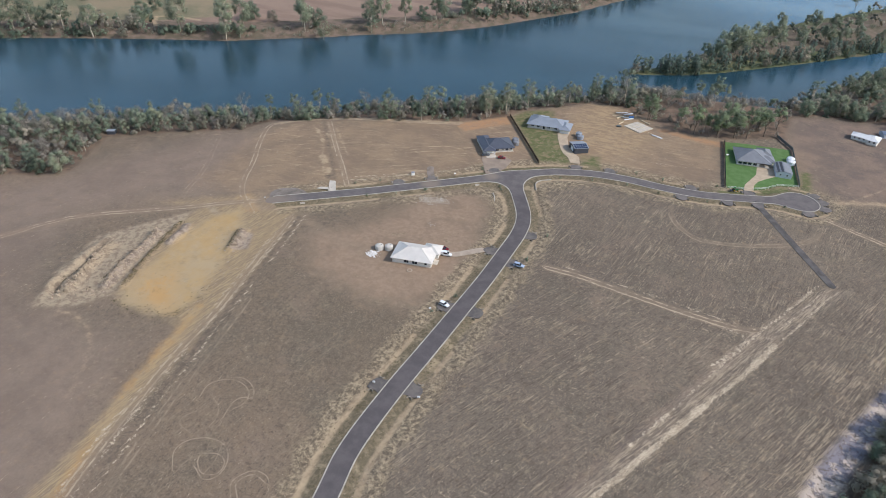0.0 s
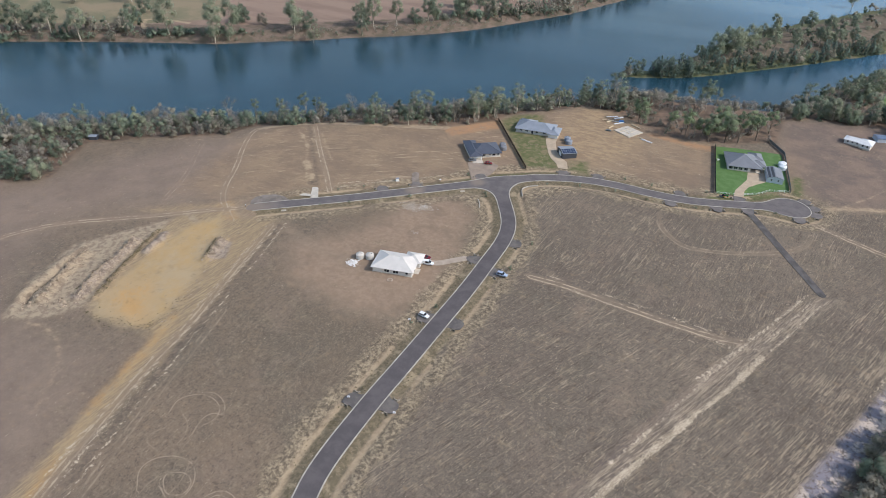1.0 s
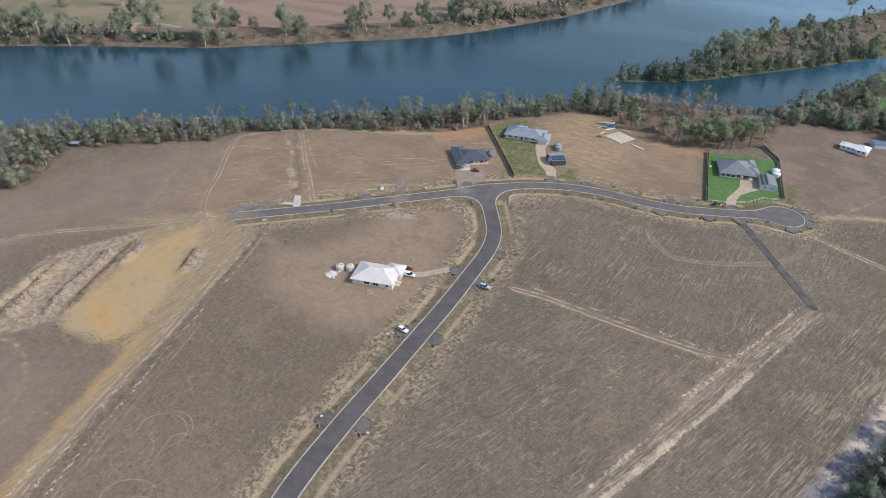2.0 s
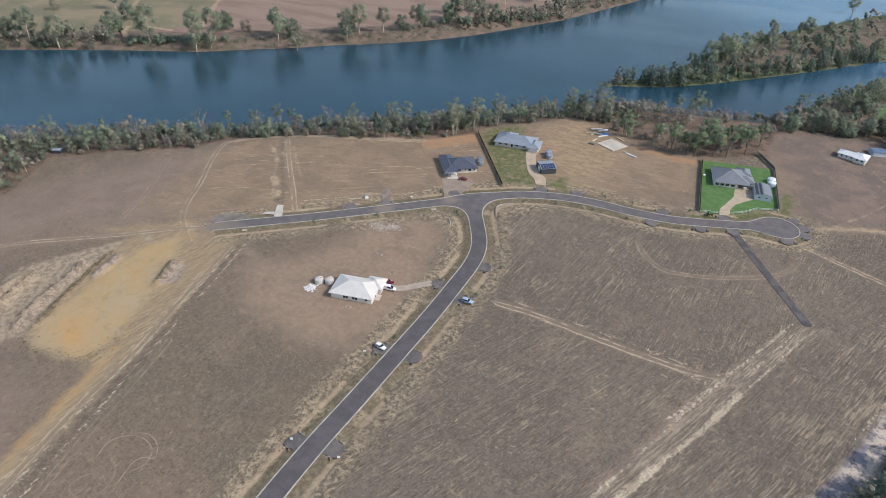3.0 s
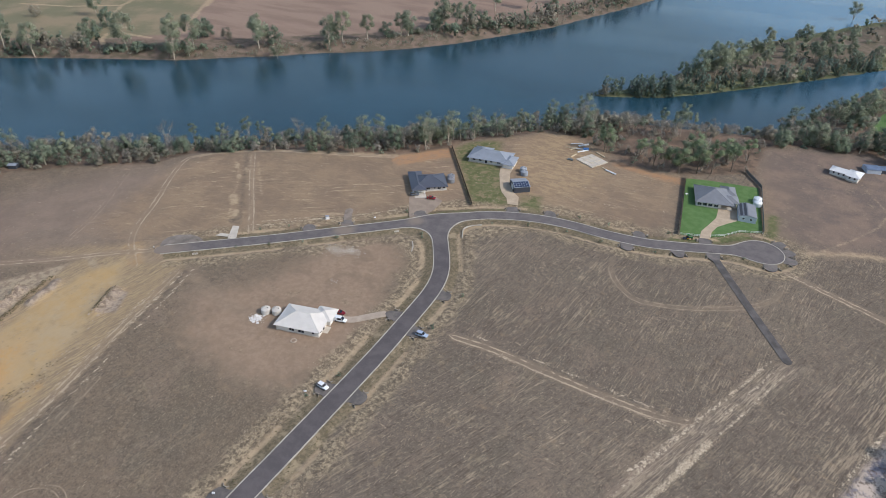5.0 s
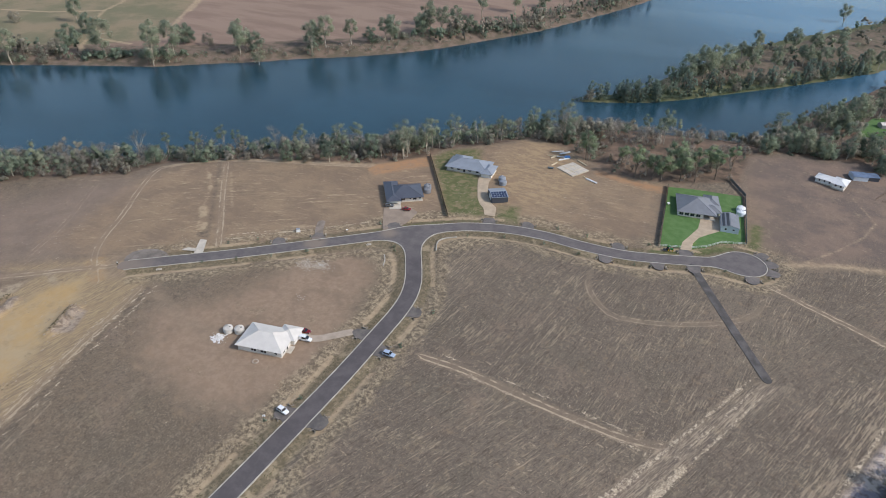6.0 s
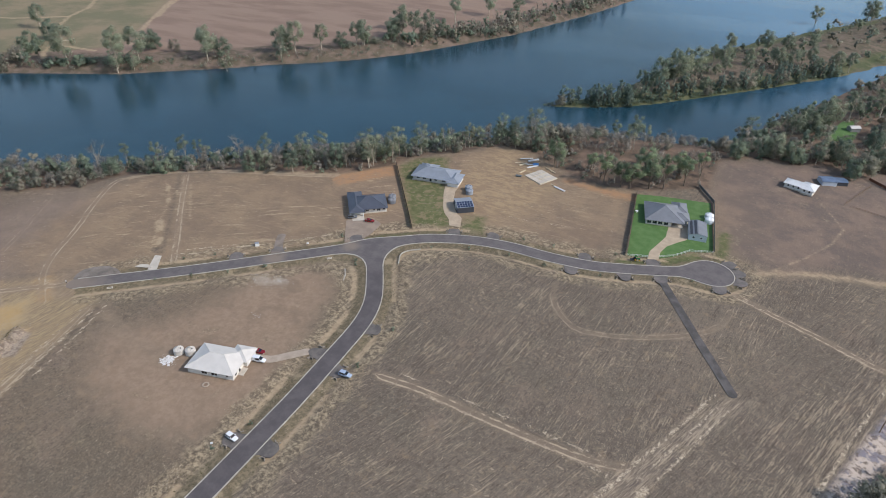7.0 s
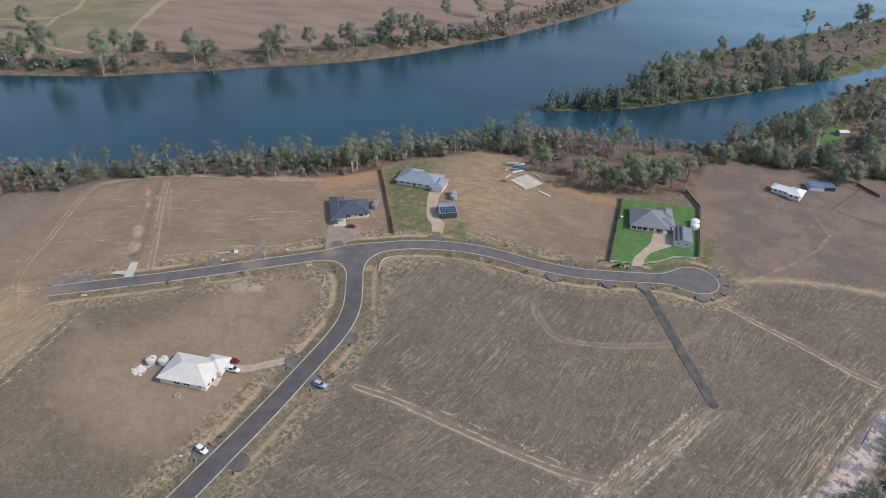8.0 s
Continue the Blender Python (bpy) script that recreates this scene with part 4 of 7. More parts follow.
# ---- houses ----
def hip(bm, u0, v0, u1, v1, eave, slope):
    """A hipped roof over a rectangle, with a fascia and a soffit."""
    w, d = u1 - u0, v1 - v0
    run = min(w, d) / 2
    top = eave + run * slope
    if w >= d:
        a, b = (u0 + run, (v0 + v1) / 2, top), (u1 - run, (v0 + v1) / 2, top)
    else:
        a, b = ((u0 + u1) / 2, v0 + run, top), ((u0 + u1) / 2, v1 - run, top)
    c = [bm.verts.new(p) for p in ((u0, v0, eave), (u1, v0, eave), (u1, v1, eave), (u0, v1, eave))]
    low = [bm.verts.new((v.co.x, v.co.y, eave - 0.2)) for v in c]
    r0, r1 = bm.verts.new(a), bm.verts.new(b)
    if w >= d:
        faces = [(c[0], c[1], r1, r0), (c[1], c[2], r1), (c[2], c[3], r0, r1), (c[3], c[0], r0)]
    else:
        faces = [(c[0], c[1], r0), (c[1], c[2], r1, r0), (c[2], c[3], r1), (c[3], c[0], r0, r1)]
    for f in faces:
        bm.faces.new(f)
    for i in range(4):
        bm.faces.new((low[i], low[(i + 1) % 4], c[(i + 1) % 4], c[i]))
    bm.faces.new(low[::-1])
    return [(tuple(c[0].co), a), (tuple(c[1].co), a if (w < d) else b), (tuple(c[2].co), b), (tuple(c[3].co), b if (w < d) else a), (a, b)]


def add_window(parent, x, y, z, w, h, face, door=False):
    """A framed opening on a wall that faces -y, +y, -x or +x; x and y in plan units."""
    x, y = x * SITE, y * SITE
    bm, pane = bmesh.new(), bmesh.new()
    turn = {"-y": 0, "+x": 90, "+y": 180, "-x": 270}[face]
    t = 0.07
    box(bm, -w / 2, -0.06, 0, -w / 2 + t, 0.05, h)
    box(bm, w / 2 - t, -0.06, 0, w / 2, 0.05, h)
    box(bm, -w / 2 + t, -0.06, h - t, w / 2 - t, 0.05, h)
    box(bm, -w / 2 + t, -0.06, 0, w / 2 - t, 0.05, t)
    if w > 1.3:
        box(bm, -t / 2, -0.055, t, t / 2, 0.05, h - t)
    box(pane, -w / 2 + t, -0.03, t, w / 2 - t, 0.03, h - t)
    frame_ob = part("door" if door else "window", bm, M_DARK_TRIM if door else M_FRAME, parent)
    frame_ob.matrix_local = pose(x, y, z, 0, 0, turn)
    part("pane", pane, M_GLASS, frame_ob)
    return frame_ob


def add_garage_door(parent, x, y, w, h, face):
    x, y, w = x * SITE, y * SITE, w * SITE
    turn = {"-y": 0, "+x": 90, "+y": 180, "-x": 270}[face]
    bm = bmesh.new()
    rows = 5
    for i in range(rows):
        box(bm, -w / 2, -0.07, 0.03 + i * h / rows, w / 2, 0.04, (i + 1) * h / rows - 0.02, 0.015)
    ob = part("garage_door", bm, M_FRAME, parent, "panelled garage door")
    ob.matrix_local = pose(x, y, 0.15, 0, 0, turn)


def house(x, y, angle, blocks, walls, roof_mat, wall_mat, label, slope=0.42, eave=2.5, over=0.55):
    """blocks: roof rectangles; walls stand one overhang inside them unless walls says otherwise."""
    ground = ground_z(x, y)
    blocks = [tuple(k * SITE for k in b) for b in blocks]
    walls = [tuple(k * SITE for k in b) for b in walls]
    h = thing("house", pose(x, y, ground, 0, 0, angle), label, "house", "houses of the estate")
    bm = bmesh.new()
    for b in blocks:
        box(bm, b[0] + over - 0.12, b[1] + over - 0.12, -0.6, b[2] - over + 0.12, b[3] - over + 0.12, 0.14, 0.02)
    part("slab", bm, M_CONCRETE, h, "pale concrete floor slab")
    for i, b in enumerate(blocks):
        bm = bmesh.new()
        lines = hip(bm, *b[:4], eave - 0.012 * i, slope)
        part("roof", bm, roof_mat, h, "hipped sheet-metal roof")
        bm = bmesh.new()
        for a, c in lines:
            if (Vector(a) - Vector(c)).length > 0.3:
                tube(bm, a, c, 0.09, sides=6)
        part("ridge_cap", bm, roof_mat, h)
        bm = bmesh.new()
        g = 0.09
        u0, v0, u1, v1 = b[:4]
        box(bm, u0 - g, v0 - g, eave - 0.16, u1 + g, v0, eave)
        box(bm, u0 - g, v1, eave - 0.16, u1 + g, v1 + g, eave)
        box(bm, u0 - g, v0, eave - 0.16, u0, v1, eave)
        box(bm, u1, v0, eave - 0.16, u1 + g, v1, eave)
        part("gutter", bm, roof_mat, h)
    for w in walls:
        bm = bmesh.new()
        box(bm, w[0], w[1], -0.3, w[2], w[3], eave - 0.21, 0.02)
        part("wall", bm, wall_mat, h)
    return h


def tank(x, y, r, h, mat, label, cap=True):
    t = thing("water_tank", pose(x, y, ground_z(x, y), 0, 0, 17), label, "water tank", "rainwater tanks")
    bm = bmesh.new()
    bands = 9
    rings = []
    prof = [(0.0, r * 0.99)]
    for i in range(bands):
        z = h * (i + 0.15) / bands
        prof += [(z, r * 0.985), (h * (i + 0.5) / bands, r), (h * (i + 0.85) / bands, r * 0.985)]
    prof += [(h, r * 0.97)]
    for z, rad in prof:
        rings.append([bm.verts.new((rad * math.cos(k * math.tau / 28), rad * math.sin(k * math.tau / 28), z)) for k in range(28)])
    for a, b in zip(rings[:-1], rings[1:]):
        for k in range(28):
            bm.faces.new((a[k], a[(k + 1) % 28], b[(k + 1) % 28], b[k]))
    part("body", bm, mat, t)
    bm = bmesh.new()
    # domed, ribbed lid
    rings = []
    for z, rad in ((0.0, r * 0.99), (0.08, r * 0.97), (r * 0.24, r * 0.62), (r * 0.42, r * 0.26), (r * 0.46, 0.02)):
        rings.append([bm.verts.new((rad * math.cos(k * math.tau / 28), rad * math.sin(k * math.tau / 28), h + z + (0.16 * (k % 2) if 0.05 < z < r * 0.44 else 0))) for k in range(28)])
    for a, b in zip(rings[:-1], rings[1:]):
        for k in range(28):
            bm.faces.new((a[k], a[(k + 1) % 28], b[(k + 1) % 28], b[k]))
    part("lid", bm, mat, t)
    bm = bmesh.new()
    tube(bm, (r * 0.45, 0, h + r * 0.22), (r * 0.45, 0, h + r * 0.42), 0.28, 0.26, 12)
    part("hatch", bm, M_DARK_TRIM, t, "dark round access hatch")
    return t


# white-roofed house
h1 = house(-97.1, 148.4, 14.5, [(0, 0, 14.4, 10.2), (9.4, 5.7, 15.5, 11.8)], [(0.5, 0.5, 13.9, 9.7), (9.9, 6.2, 15.0, 11.3)], M_WHITE_ROOF, M_WALL_PALE, "pale house with an off-white hipped roof on bare soil")
for u, w in ((5.4, 2.2), (8.4, 2.4), (12.2, 1.2)):
    add_window(h1, u, 0.48, 0.6 if w > 2 else 0.9, w, 1.5 if w > 2 else 1.2, "-y")
add_window(h1, 13.92, 4.0, 0.15, 0.95, 2.1, "+x", door=True)
add_window(h1, 13.92, 2.0, 0.6, 1.4, 1.5, "+x")
add_garage_door(h1, 15.02, 8.7, 3.9, 2.2, "+x")
bm = bmesh.new()
box(bm, 13.8 * SITE, 2.6 * SITE, -0.2, 15.6 * SITE, 5.6 * SITE, 0.16, 0.02)
part("porch_slab", bm, M_CONCRETE, h1, "pale concrete porch slab")
add_window(h1, 0.48, 5.0, 1.0, 1.5, 1.2, "-x")
# dark-roofed house
h2 = house(-102.8, 236.4, 38, [(-0.9, 1.7, 4.8, 18.6), (0.3, 3.6, 13.9, 15.3)], [(-0.3, 3.6, 4.2, 18.0), (1, 4.6, 13.3, 14.7)], M_DARK_ROOF, M_WALL_PALE, "pale house with a charcoal hipped roof on graded soil")
for u, w in ((6.0, 1.6), (8.6, 0.9), (10.4, 1.8), (12.4, 1.2)):
    add_window(h2, u, 4.58, 0.6 if w > 1.5 else 1.0, w, 1.7 if w > 1.5 else 1.2, "-y")
add_window(h2, 4.9, 4.58, 0.15, 0.95, 2.1, "-y", door=True)
for u, v in ((-0.4, 2.2), (4.3, 2.2)):
    bm = bmesh.new()
    u, v = u * SITE, v * SITE
    box(bm, u - 0.22, v - 0.22, 0, u + 0.22, v + 0.22, 2.3, 0.02)
    part("carport_post", bm, M_FRAME, h2, "white carport post")
add_garage_door(h2, 1.9, 3.55, 3.6, 2.2, "-y")
# house with the bright lawn
h3 = house(-5.1, 288.1, 14, [(0, 0.2, 14.4, 15.3), (9.2, 2.8, 16.5, 9.4), (10.5, 9.0, 16.2, 17.4)], [(0.5, 0.75, 9.8, 14.6), (8, 4.0, 15.7, 8.8), (8, 8, 13.8, 14.7)], M_GREY_ROOF, M_WALL_PALE, "pale house with a hipped grey roof on green lawn")
for u in (1.7, 3.7, 5.7, 7.9):
    add_window(h3, u, 0.73, 0.5, 2.0, 1.5, "-y")
add_garage_door(h3, 12.8, 3.96, 4.6, 2.2, "-y")
add_window(h3, 10.1, 3.96, 0.15, 0.6, 2.1, "-y", door=True)
add_window(h3, 0.58, 8, 0.9, 1.6, 1.2, "-x")
# blue-grey house
h4 = house(-99.5, 275.6, 10, [(-0.5, 0, 18.2, 11.4), (15.2, -1.4, 20.8, 8.2), (0.2, 5.5, 8.2, 13.2)], [(0.1, 1.0, 17.6, 10.8), (15.8, -0.8, 20.2, 7.6), (0.8, 6, 7.6, 12.6)], M_BLUE_ROOF, M_WALL_PALE, "pale house with a blue-grey hipped roof beside patchy lawn")
for u, w in ((2.4, 1.8), (5.2, 1.8), (10.2, 1.6), (13.6, 1.8)):
    add_window(h4, u, 0.98, 0.9, w, 1.3, "-y")
add_window(h4, 7.9, 0.98, 0.15, 1.1, 2.1, "-y", door=True)
add_garage_door(h4, 18.0, -0.84, 4.2, 2.2, "-y")


# ---- sheds, tanks, fences ----
def gable(bm, w, d, eave, rise, along):
    """A gabled roof with thickness over (0,0)-(w,d); along is the ridge's axis."""
    t = 0.12
    if along == "y":
        sec = [(-0.2, eave - 0.05), (w / 2, eave + rise), (w + 0.2, eave - 0.05), (w + 0.2, eave - 0.05 - t), (w / 2, eave + rise - t), (-0.2, eave - 0.05 - t)]
        rings = [[bm.verts.new((a, v, z)) for a, z in sec] for v in (-0.2, d + 0.2)]
    else:
        sec = [(-0.2, eave - 0.05), (d / 2, eave + rise), (d + 0.2, eave - 0.05), (d + 0.2, eave - 0.05 - t), (d / 2, eave + rise - t), (-0.2, eave - 0.05 - t)]
        rings = [[bm.verts.new((u, a, z)) for a, z in sec] for u in (-0.2, w + 0.2)]
    for k in range(6):
        bm.faces.new((rings[0][k], rings[0][(k + 1) % 6], rings[1][(k + 1) % 6], rings[1][k]))
    bm.faces.new(rings[0])
    bm.faces.new(rings[1][::-1])
    bmesh.ops.recalc_face_normals(bm, faces=bm.faces)


def gable_walls(bm, w, d, eave, rise, along):
    box(bm, 0, 0, -0.3, w, d, eave - 0.2)
    for k in (0.06, (d if along == "y" else w) - 0.06):
        if along == "y":
            p = [(0, k, eave - 0.2), (w, k, eave - 0.2), (w / 2, k, eave + rise - 0.14)]
        else:
            p = [(k, 0, eave - 0.2), (k, d, eave - 0.2), (k, d / 2, eave + rise - 0.14)]
        bm.faces.new([bm.verts.new(q) for q in p])


M_SHED_WALL = plain("pale_blue_grey_sheet_wall", rgb(186, 194, 204), 0.5, vary=0.06)
M_SHED_DARK = plain("dark_sheet_wall", rgb(66, 70, 78), 0.5, vary=0.08)
M_SOLAR = plain("solar_cell", rgb(58, 68, 90), 0.15, spec=0.6, vary=0.06)
M_WHITE_PAINT = plain("white_weatherboard", rgb(214, 214, 212), 0.6, vary=0.06)
M_STEEL = plain("weathered_blue_steel", rgb(98, 114, 136), 0.5, vary=0.2)
M_TIMBER = plain("weathered_timber", rgb(120, 100, 80), 0.85, vary=0.2)
M_DARK_TIMBER = plain("dark_stained_paling", rgb(66, 54, 46), 0.85, vary=0.2)
M_GREEN_FENCE = plain("dark_green_sheet_fence", rgb(52, 66, 58), 0.6, vary=0.1)
M_GREY_FENCE = plain("grey_sheet_fence", rgb(96, 104, 106), 0.6, vary=0.1)
M_PALE_TIMBER = plain("pale_pine_framing", rgb(206, 190, 160), 0.8, vary=0.12)
M_RUBBER = plain("black_rubber", rgb(28, 28, 30), 0.85, vary=0.1)


def shed(x, y, angle, w, d, eave, rise, along, roof_mat, wall_mat, label):
    w, d = w * SITE, d * SITE
    t = thing("shed", pose(x, y, ground_z(x, y), 0, 0, angle), label, "shed")
    bm = bmesh.new()
    gable_walls(bm, w, d, eave, rise, along)
    part("wall", bm, wall_mat, t)
    bm = bmesh.new()
    gable(bm, w, d, eave, rise, along)
    part("roof", bm, roof_mat, t, "ribbed sheet roof")
    return t


s3 = shed(11.5, 285.7, 11, 6.3, 10.5, 2.9, 0.9, "y", M_GREY_ROOF, M_SHED_WALL, "pale blue-grey garden shed with a ribbed roof")
for u in (1.7, 4.4):
    add_window(s3, u, -0.02, 1.2, 1.0, 0.9, "-y")
slope3 = math.degrees(math.atan2(0.9, 3.15 * SITE))
for u0, u1 in ((0.5, 1.4), (2.0, 2.9)):
    bm = bmesh.new()
    box(bm, u0 * SITE, 0.2, 0.03, u1 * SITE, 10.2 * SITE, 0.08)
    p = part("roof_strip", bm, M_DARK_TRIM, s3, "dark roof strip")
    p.matrix_local = pose(-0.1, 0, 2.86, 0, -slope3, 0)
s4 = shed(-70.2, 259.8, 38, 6.4, 7.6, 3.0, 0.9, "x", M_BLUE_ROOF, M_SHED_DARK, "dark shed with solar panels on its roof")
slope4 = math.degrees(math.atan2(0.9, 3.8 * SITE))
for i in range(6):
    for j in range(3):
        bm = bmesh.new()
        box(bm, 0.2 + i * 1.28, 0.1 + j * 1.5, 0.05, 1.3 + i * 1.28, 1.42 + j * 1.5, 0.1, 0.01)
        p = part("solar_panel", bm, M_SOLAR, s4, "dark blue solar panel")
        p.matrix_local = pose(0, -0.1, 2.98, slope4, 0, 0)
add_garage_door(s4, 0.0, 3.6, 3.0, 2.3, "-x")

# white cottage by the far paddock, with a raised hip at one end
w = house(39.4, 350.0, -13, [(0, 0.2, 11.5, 6.0), (6.8, -0.8, 12.4, 7.4)], [(0.5, 0.7, 10.9, 5.5), (7.4, -0.2, 11.8, 6.8)], plain("white_sheet_roof", rgb(214, 214, 212), 0.45, vary=0.05), M_WHITE_PAINT, "long white weatherboard cottage with a white sheet roof", slope=0.38)
for u in (2, 4, 6):
    add_window(w, u, 0.68, 0.9, 0.9, 1.2, "-y")
for u in (8.6, 10.6):
    add_window(w, u, -0.22, 0.9, 1.0, 1.2, "-y")
b = shed(54.6, 361.0, 22, 6.0, 5.5, 2.3, 0.5, "x", M_STEEL, M_SHED_WALL, "old blue-grey steel shed beneath a spreading tree")
shed(60.4, 364.6, 22, 4.4, 4.6, 2.0, 0.3, "x", M_STEEL, M_SHED_DARK, "open-sided dark steel lean-to shed")
shelter = shed(-272.5, 174.0, 30, 3.6, 2.6, 2.1, 0.3, "x", M_BLUE_ROOF, M_SHED_DARK, "small dark shelter at the wood's edge")
shed(66.5, 436.0, 30, 5.0, 4.0, 2.5, 1.0, "x", M_WHITE_ROOF, M_WALL_GREY, "small pale-roofed garden building among trees")

for x, y in ((-104.6, 153.2), (-101.6, 154.6)):
    tank(x, y, 1.8, 1.7, M_TANK, "pale beige ribbed rainwater tank beside the house")
for x, y in ((-96.6, 254.8), (-98.0, 257.4)):
    tank(x, y, 1.9, 1.9, M_GREY_ROOF, "grey ribbed rainwater tank beside the house")
for x, y in ((-74.7, 279.0), (-73.0, 276.2)):
    tank(x, y, 1.9, 1.9, M_BLUE_ROOF, "blue-grey ribbed rainwater tank beside the shed")
for x, y in ((15.9, 305.6), (16.4, 302.3)):
    tank(x, y, 2.1, 1.9, plain("white_tank_poly", rgb(226, 228, 228), 0.5, vary=0.04), "white ribbed rainwater tank beside the shed")


def fence(name, pts, height, mat, label, panel=2.4, kind="panel"):
    """Posts at even steps with a sheet, or two rails, between each pair."""
    x0, y0 = pts[0]
    f = thing(name, Matrix.Translation((x0, y0, ground_z(x0, y0))), label, "fence")
    z0 = ground_z(x0, y0)
    base = []
    for (ax, ay), (bx, by) in zip(pts[:-1], pts[1:]):
        count = max(1, round(math.hypot(bx - ax, by - ay) * SITE / panel))
        for i in range(count):
            base.append((ax + (bx - ax) * i / count, ay + (by - ay) * i / count))
    base.append(pts[-1])
    post = bmesh.new()
    box(post, -0.05, -0.05, -0.3, 0.05, 0.05, height + 0.04, 0.01)
    post = mesh_of("post", post, mat)
    for x, y in base:
        ob = new("post", post)
        ob.parent = f
        ob.location = ((x - x0) * SITE, (y - y0) * SITE, (ground_z(x, y) - z0) * SITE)
    for (ax, ay), (bx, by) in zip(base[:-1], base[1:]):
        span = math.hypot(bx - ax, by - ay) * SITE
        bm = bmesh.new()
        if kind == "panel":
            n = max(4, round(span / 0.3))
            for i in range(n):
                g = 0.02 if i % 2 else -0.02
                box(bm, span * i / n + 0.005, g - 0.015, 0.04, span * (i + 1) / n, g + 0.015, height - 0.06)
            box(bm, 0, -0.03, height - 0.06, span, 0.03, height)
        else:
            for z in (0.45, 1.0) if height > 1 else (height * 0.5, height * 0.92):
                box(bm, 0.04, -0.03, z - 0.05, span - 0.04, 0.03, z + 0.05)
        ob = part("panel" if kind == "panel" else "rail", bm, mat, f)
        dz = (ground_z(bx, by) - ground_z(ax, ay)) * SITE
        ob.matrix_local = Matrix.Translation((SITE * (ax - x0), SITE * (ay - y0), SITE * (ground_z(ax, ay) - z0))) @ pose(0, 0, 0, 0, -math.degrees(math.atan2(dz, span)), math.degrees(math.atan2(by - ay, bx - ax)))
    return f


fence("paling_fence", [(-112.4, 284.5), (-80.4, 242.2)], 1.8, M_DARK_TIMBER, "dark stained timber paling fence between two house lots")
fence("sheet_fence", [(-5.9, 263.4), (-13.3, 310.5)], 1.8, M_GREEN_FENCE, "dark green sheet fence along the lawn")
fence("sheet_fence", [(8.1, 330.6), (15.9, 318.6), (21.3, 281.4)], 1.8, M_GREY_FENCE, "grey sheet fence bordering lawn and paddock")
fence("picket_fence", [(-5.5, 263.6), (1.0, 266.2)], 1.1, M_FRAME, "low white rail fence along the front lawn", kind="rail")
fence("picket_fence", [(4.6, 268.2), (9.0, 271.6), (13.4, 277.6), (21.0, 281.2)], 1.1, M_FRAME, "low white rail fence along the front lawn", kind="rail")
fence("rail_fence", [(63.2, 346.6), (74.0, 372.6)], 1.2, M_TIMBER, "old timber rail fence across the bare paddock", 3.0, "rail")
fence("rail_fence", [(65.4, 346.2), (83.0, 342.6), (110, 338)], 1.2, M_TIMBER, "old timber rail fence across the bare paddock", 3.0, "rail")
fence("sheet_fence", [(73.1, 378.3), (81.5, 371.0)], 1.6, plain("rusty_sheet_fence", rgb(112, 74, 56), 0.7, vary=0.2), "rusty brown sheet fence behind the steel sheds")

# ---- lawn, drives, crossovers ----
def lawn_material():
    n = Nodes("mown_green_lawn", 0.9, 0, 0.15)
    a = n.noise(0.35, 4)
    g = n.noise(3.0, 4, rough=0.7)
    col = n.mix(n.step(a, 0.35, 0.65), rgb(84, 112, 64), rgb(95, 121, 74))
    col = n.mix(n.step(g, 0.5, 0.72, (0, 0.5)), col, rgb(62, 90, 50))
    col = n.mix(n.step(n.noise(0.16, 3), 0.64, 0.72, (0, 0.6)), col, rgb(112, 124, 66))
    return n.done(col, g, 0.6, 0.08)


def ribbon(name, pts, width, lift, thick, mat, label, category, step=0.6):
    line = smooth(pts, 1.5)
    xs, ys = [p[0] for p in line], [p[1] for p in line]
    b = (min(xs) - width, min(ys) - width, max(xs) + width, max(ys) + width)
    return tagged(sheet(name, lambda x, y: seg_dist(x, y, line)[0] - width / 2, b, step, lift, thick, mat), label, category, kind="structure")


def patch(name, poly, lift, thick, mat, label, category, step=0.7, soft=0.0):
    xs, ys = [p[0] for p in poly], [p[1] for p in poly]
    b = (min(xs) - 1, min(ys) - 1, max(xs) + 1, max(ys) + 1)
    return tagged(sheet(name, lambda x, y: soft - inside(x, y, poly), b, step, lift, thick, mat), label, category, kind="structure")


M_LAWN = lawn_material()
patch("lawn", [(-5.5, 263.8), (-13.0, 310.2), (-4, 313.5), (14.8, 318.2), (21.0, 281.6), (13.2, 277.4), (8.8, 271.4), (4.8, 268.0)], 0.03, 0.1, M_LAWN, "bright watered green lawn round the grey house", "lawn")
patch("garden_lawn", GARDEN, 0.12, 0.2, M_LAWN, "green garden lawn in a clearing among bank trees", "lawn", step=1.4)
patch("driveway", [(3.2, 294.0), (9.6, 296.0), (10.9, 294.5), (11.3, 285.2), (8.6, 281.5), (5.6, 276.8), (4.4, 271.8), (4.8, 266.8), (1.2, 265.2), (0.9, 270.6), (2.6, 277.2), (4.0, 283.2), (3.6, 289)], 0.08, 0.12, M_DRIVE, "curved beige concrete driveway through the lawn", "driveway")
patch("driveway", [(-85.2, 279), (-79.6, 281.6), (-78.8, 274.8), (-75.0, 265.6), (-71, 260.2), (-67.2, 257.4), (-64.8, 251.2), (-68.8, 250.2), (-71.2, 254.4), (-74.6, 257.4), (-77.2, 261.2), (-82.4, 271.6)], 0.06, 0.12, M_DRIVE, "pale beige concrete driveway to the garage", "driveway")
ribbon("driveway", [(-84.0, 162.2), (-80.4, 163.2), (-77.2, 166.4), (-74.6, 169.2), (-73.4, 170.4)], 2.7, 0.035, 0.1, M_GRAVEL_DRIVE, "curved pale gravel driveway across bare soil", "driveway")
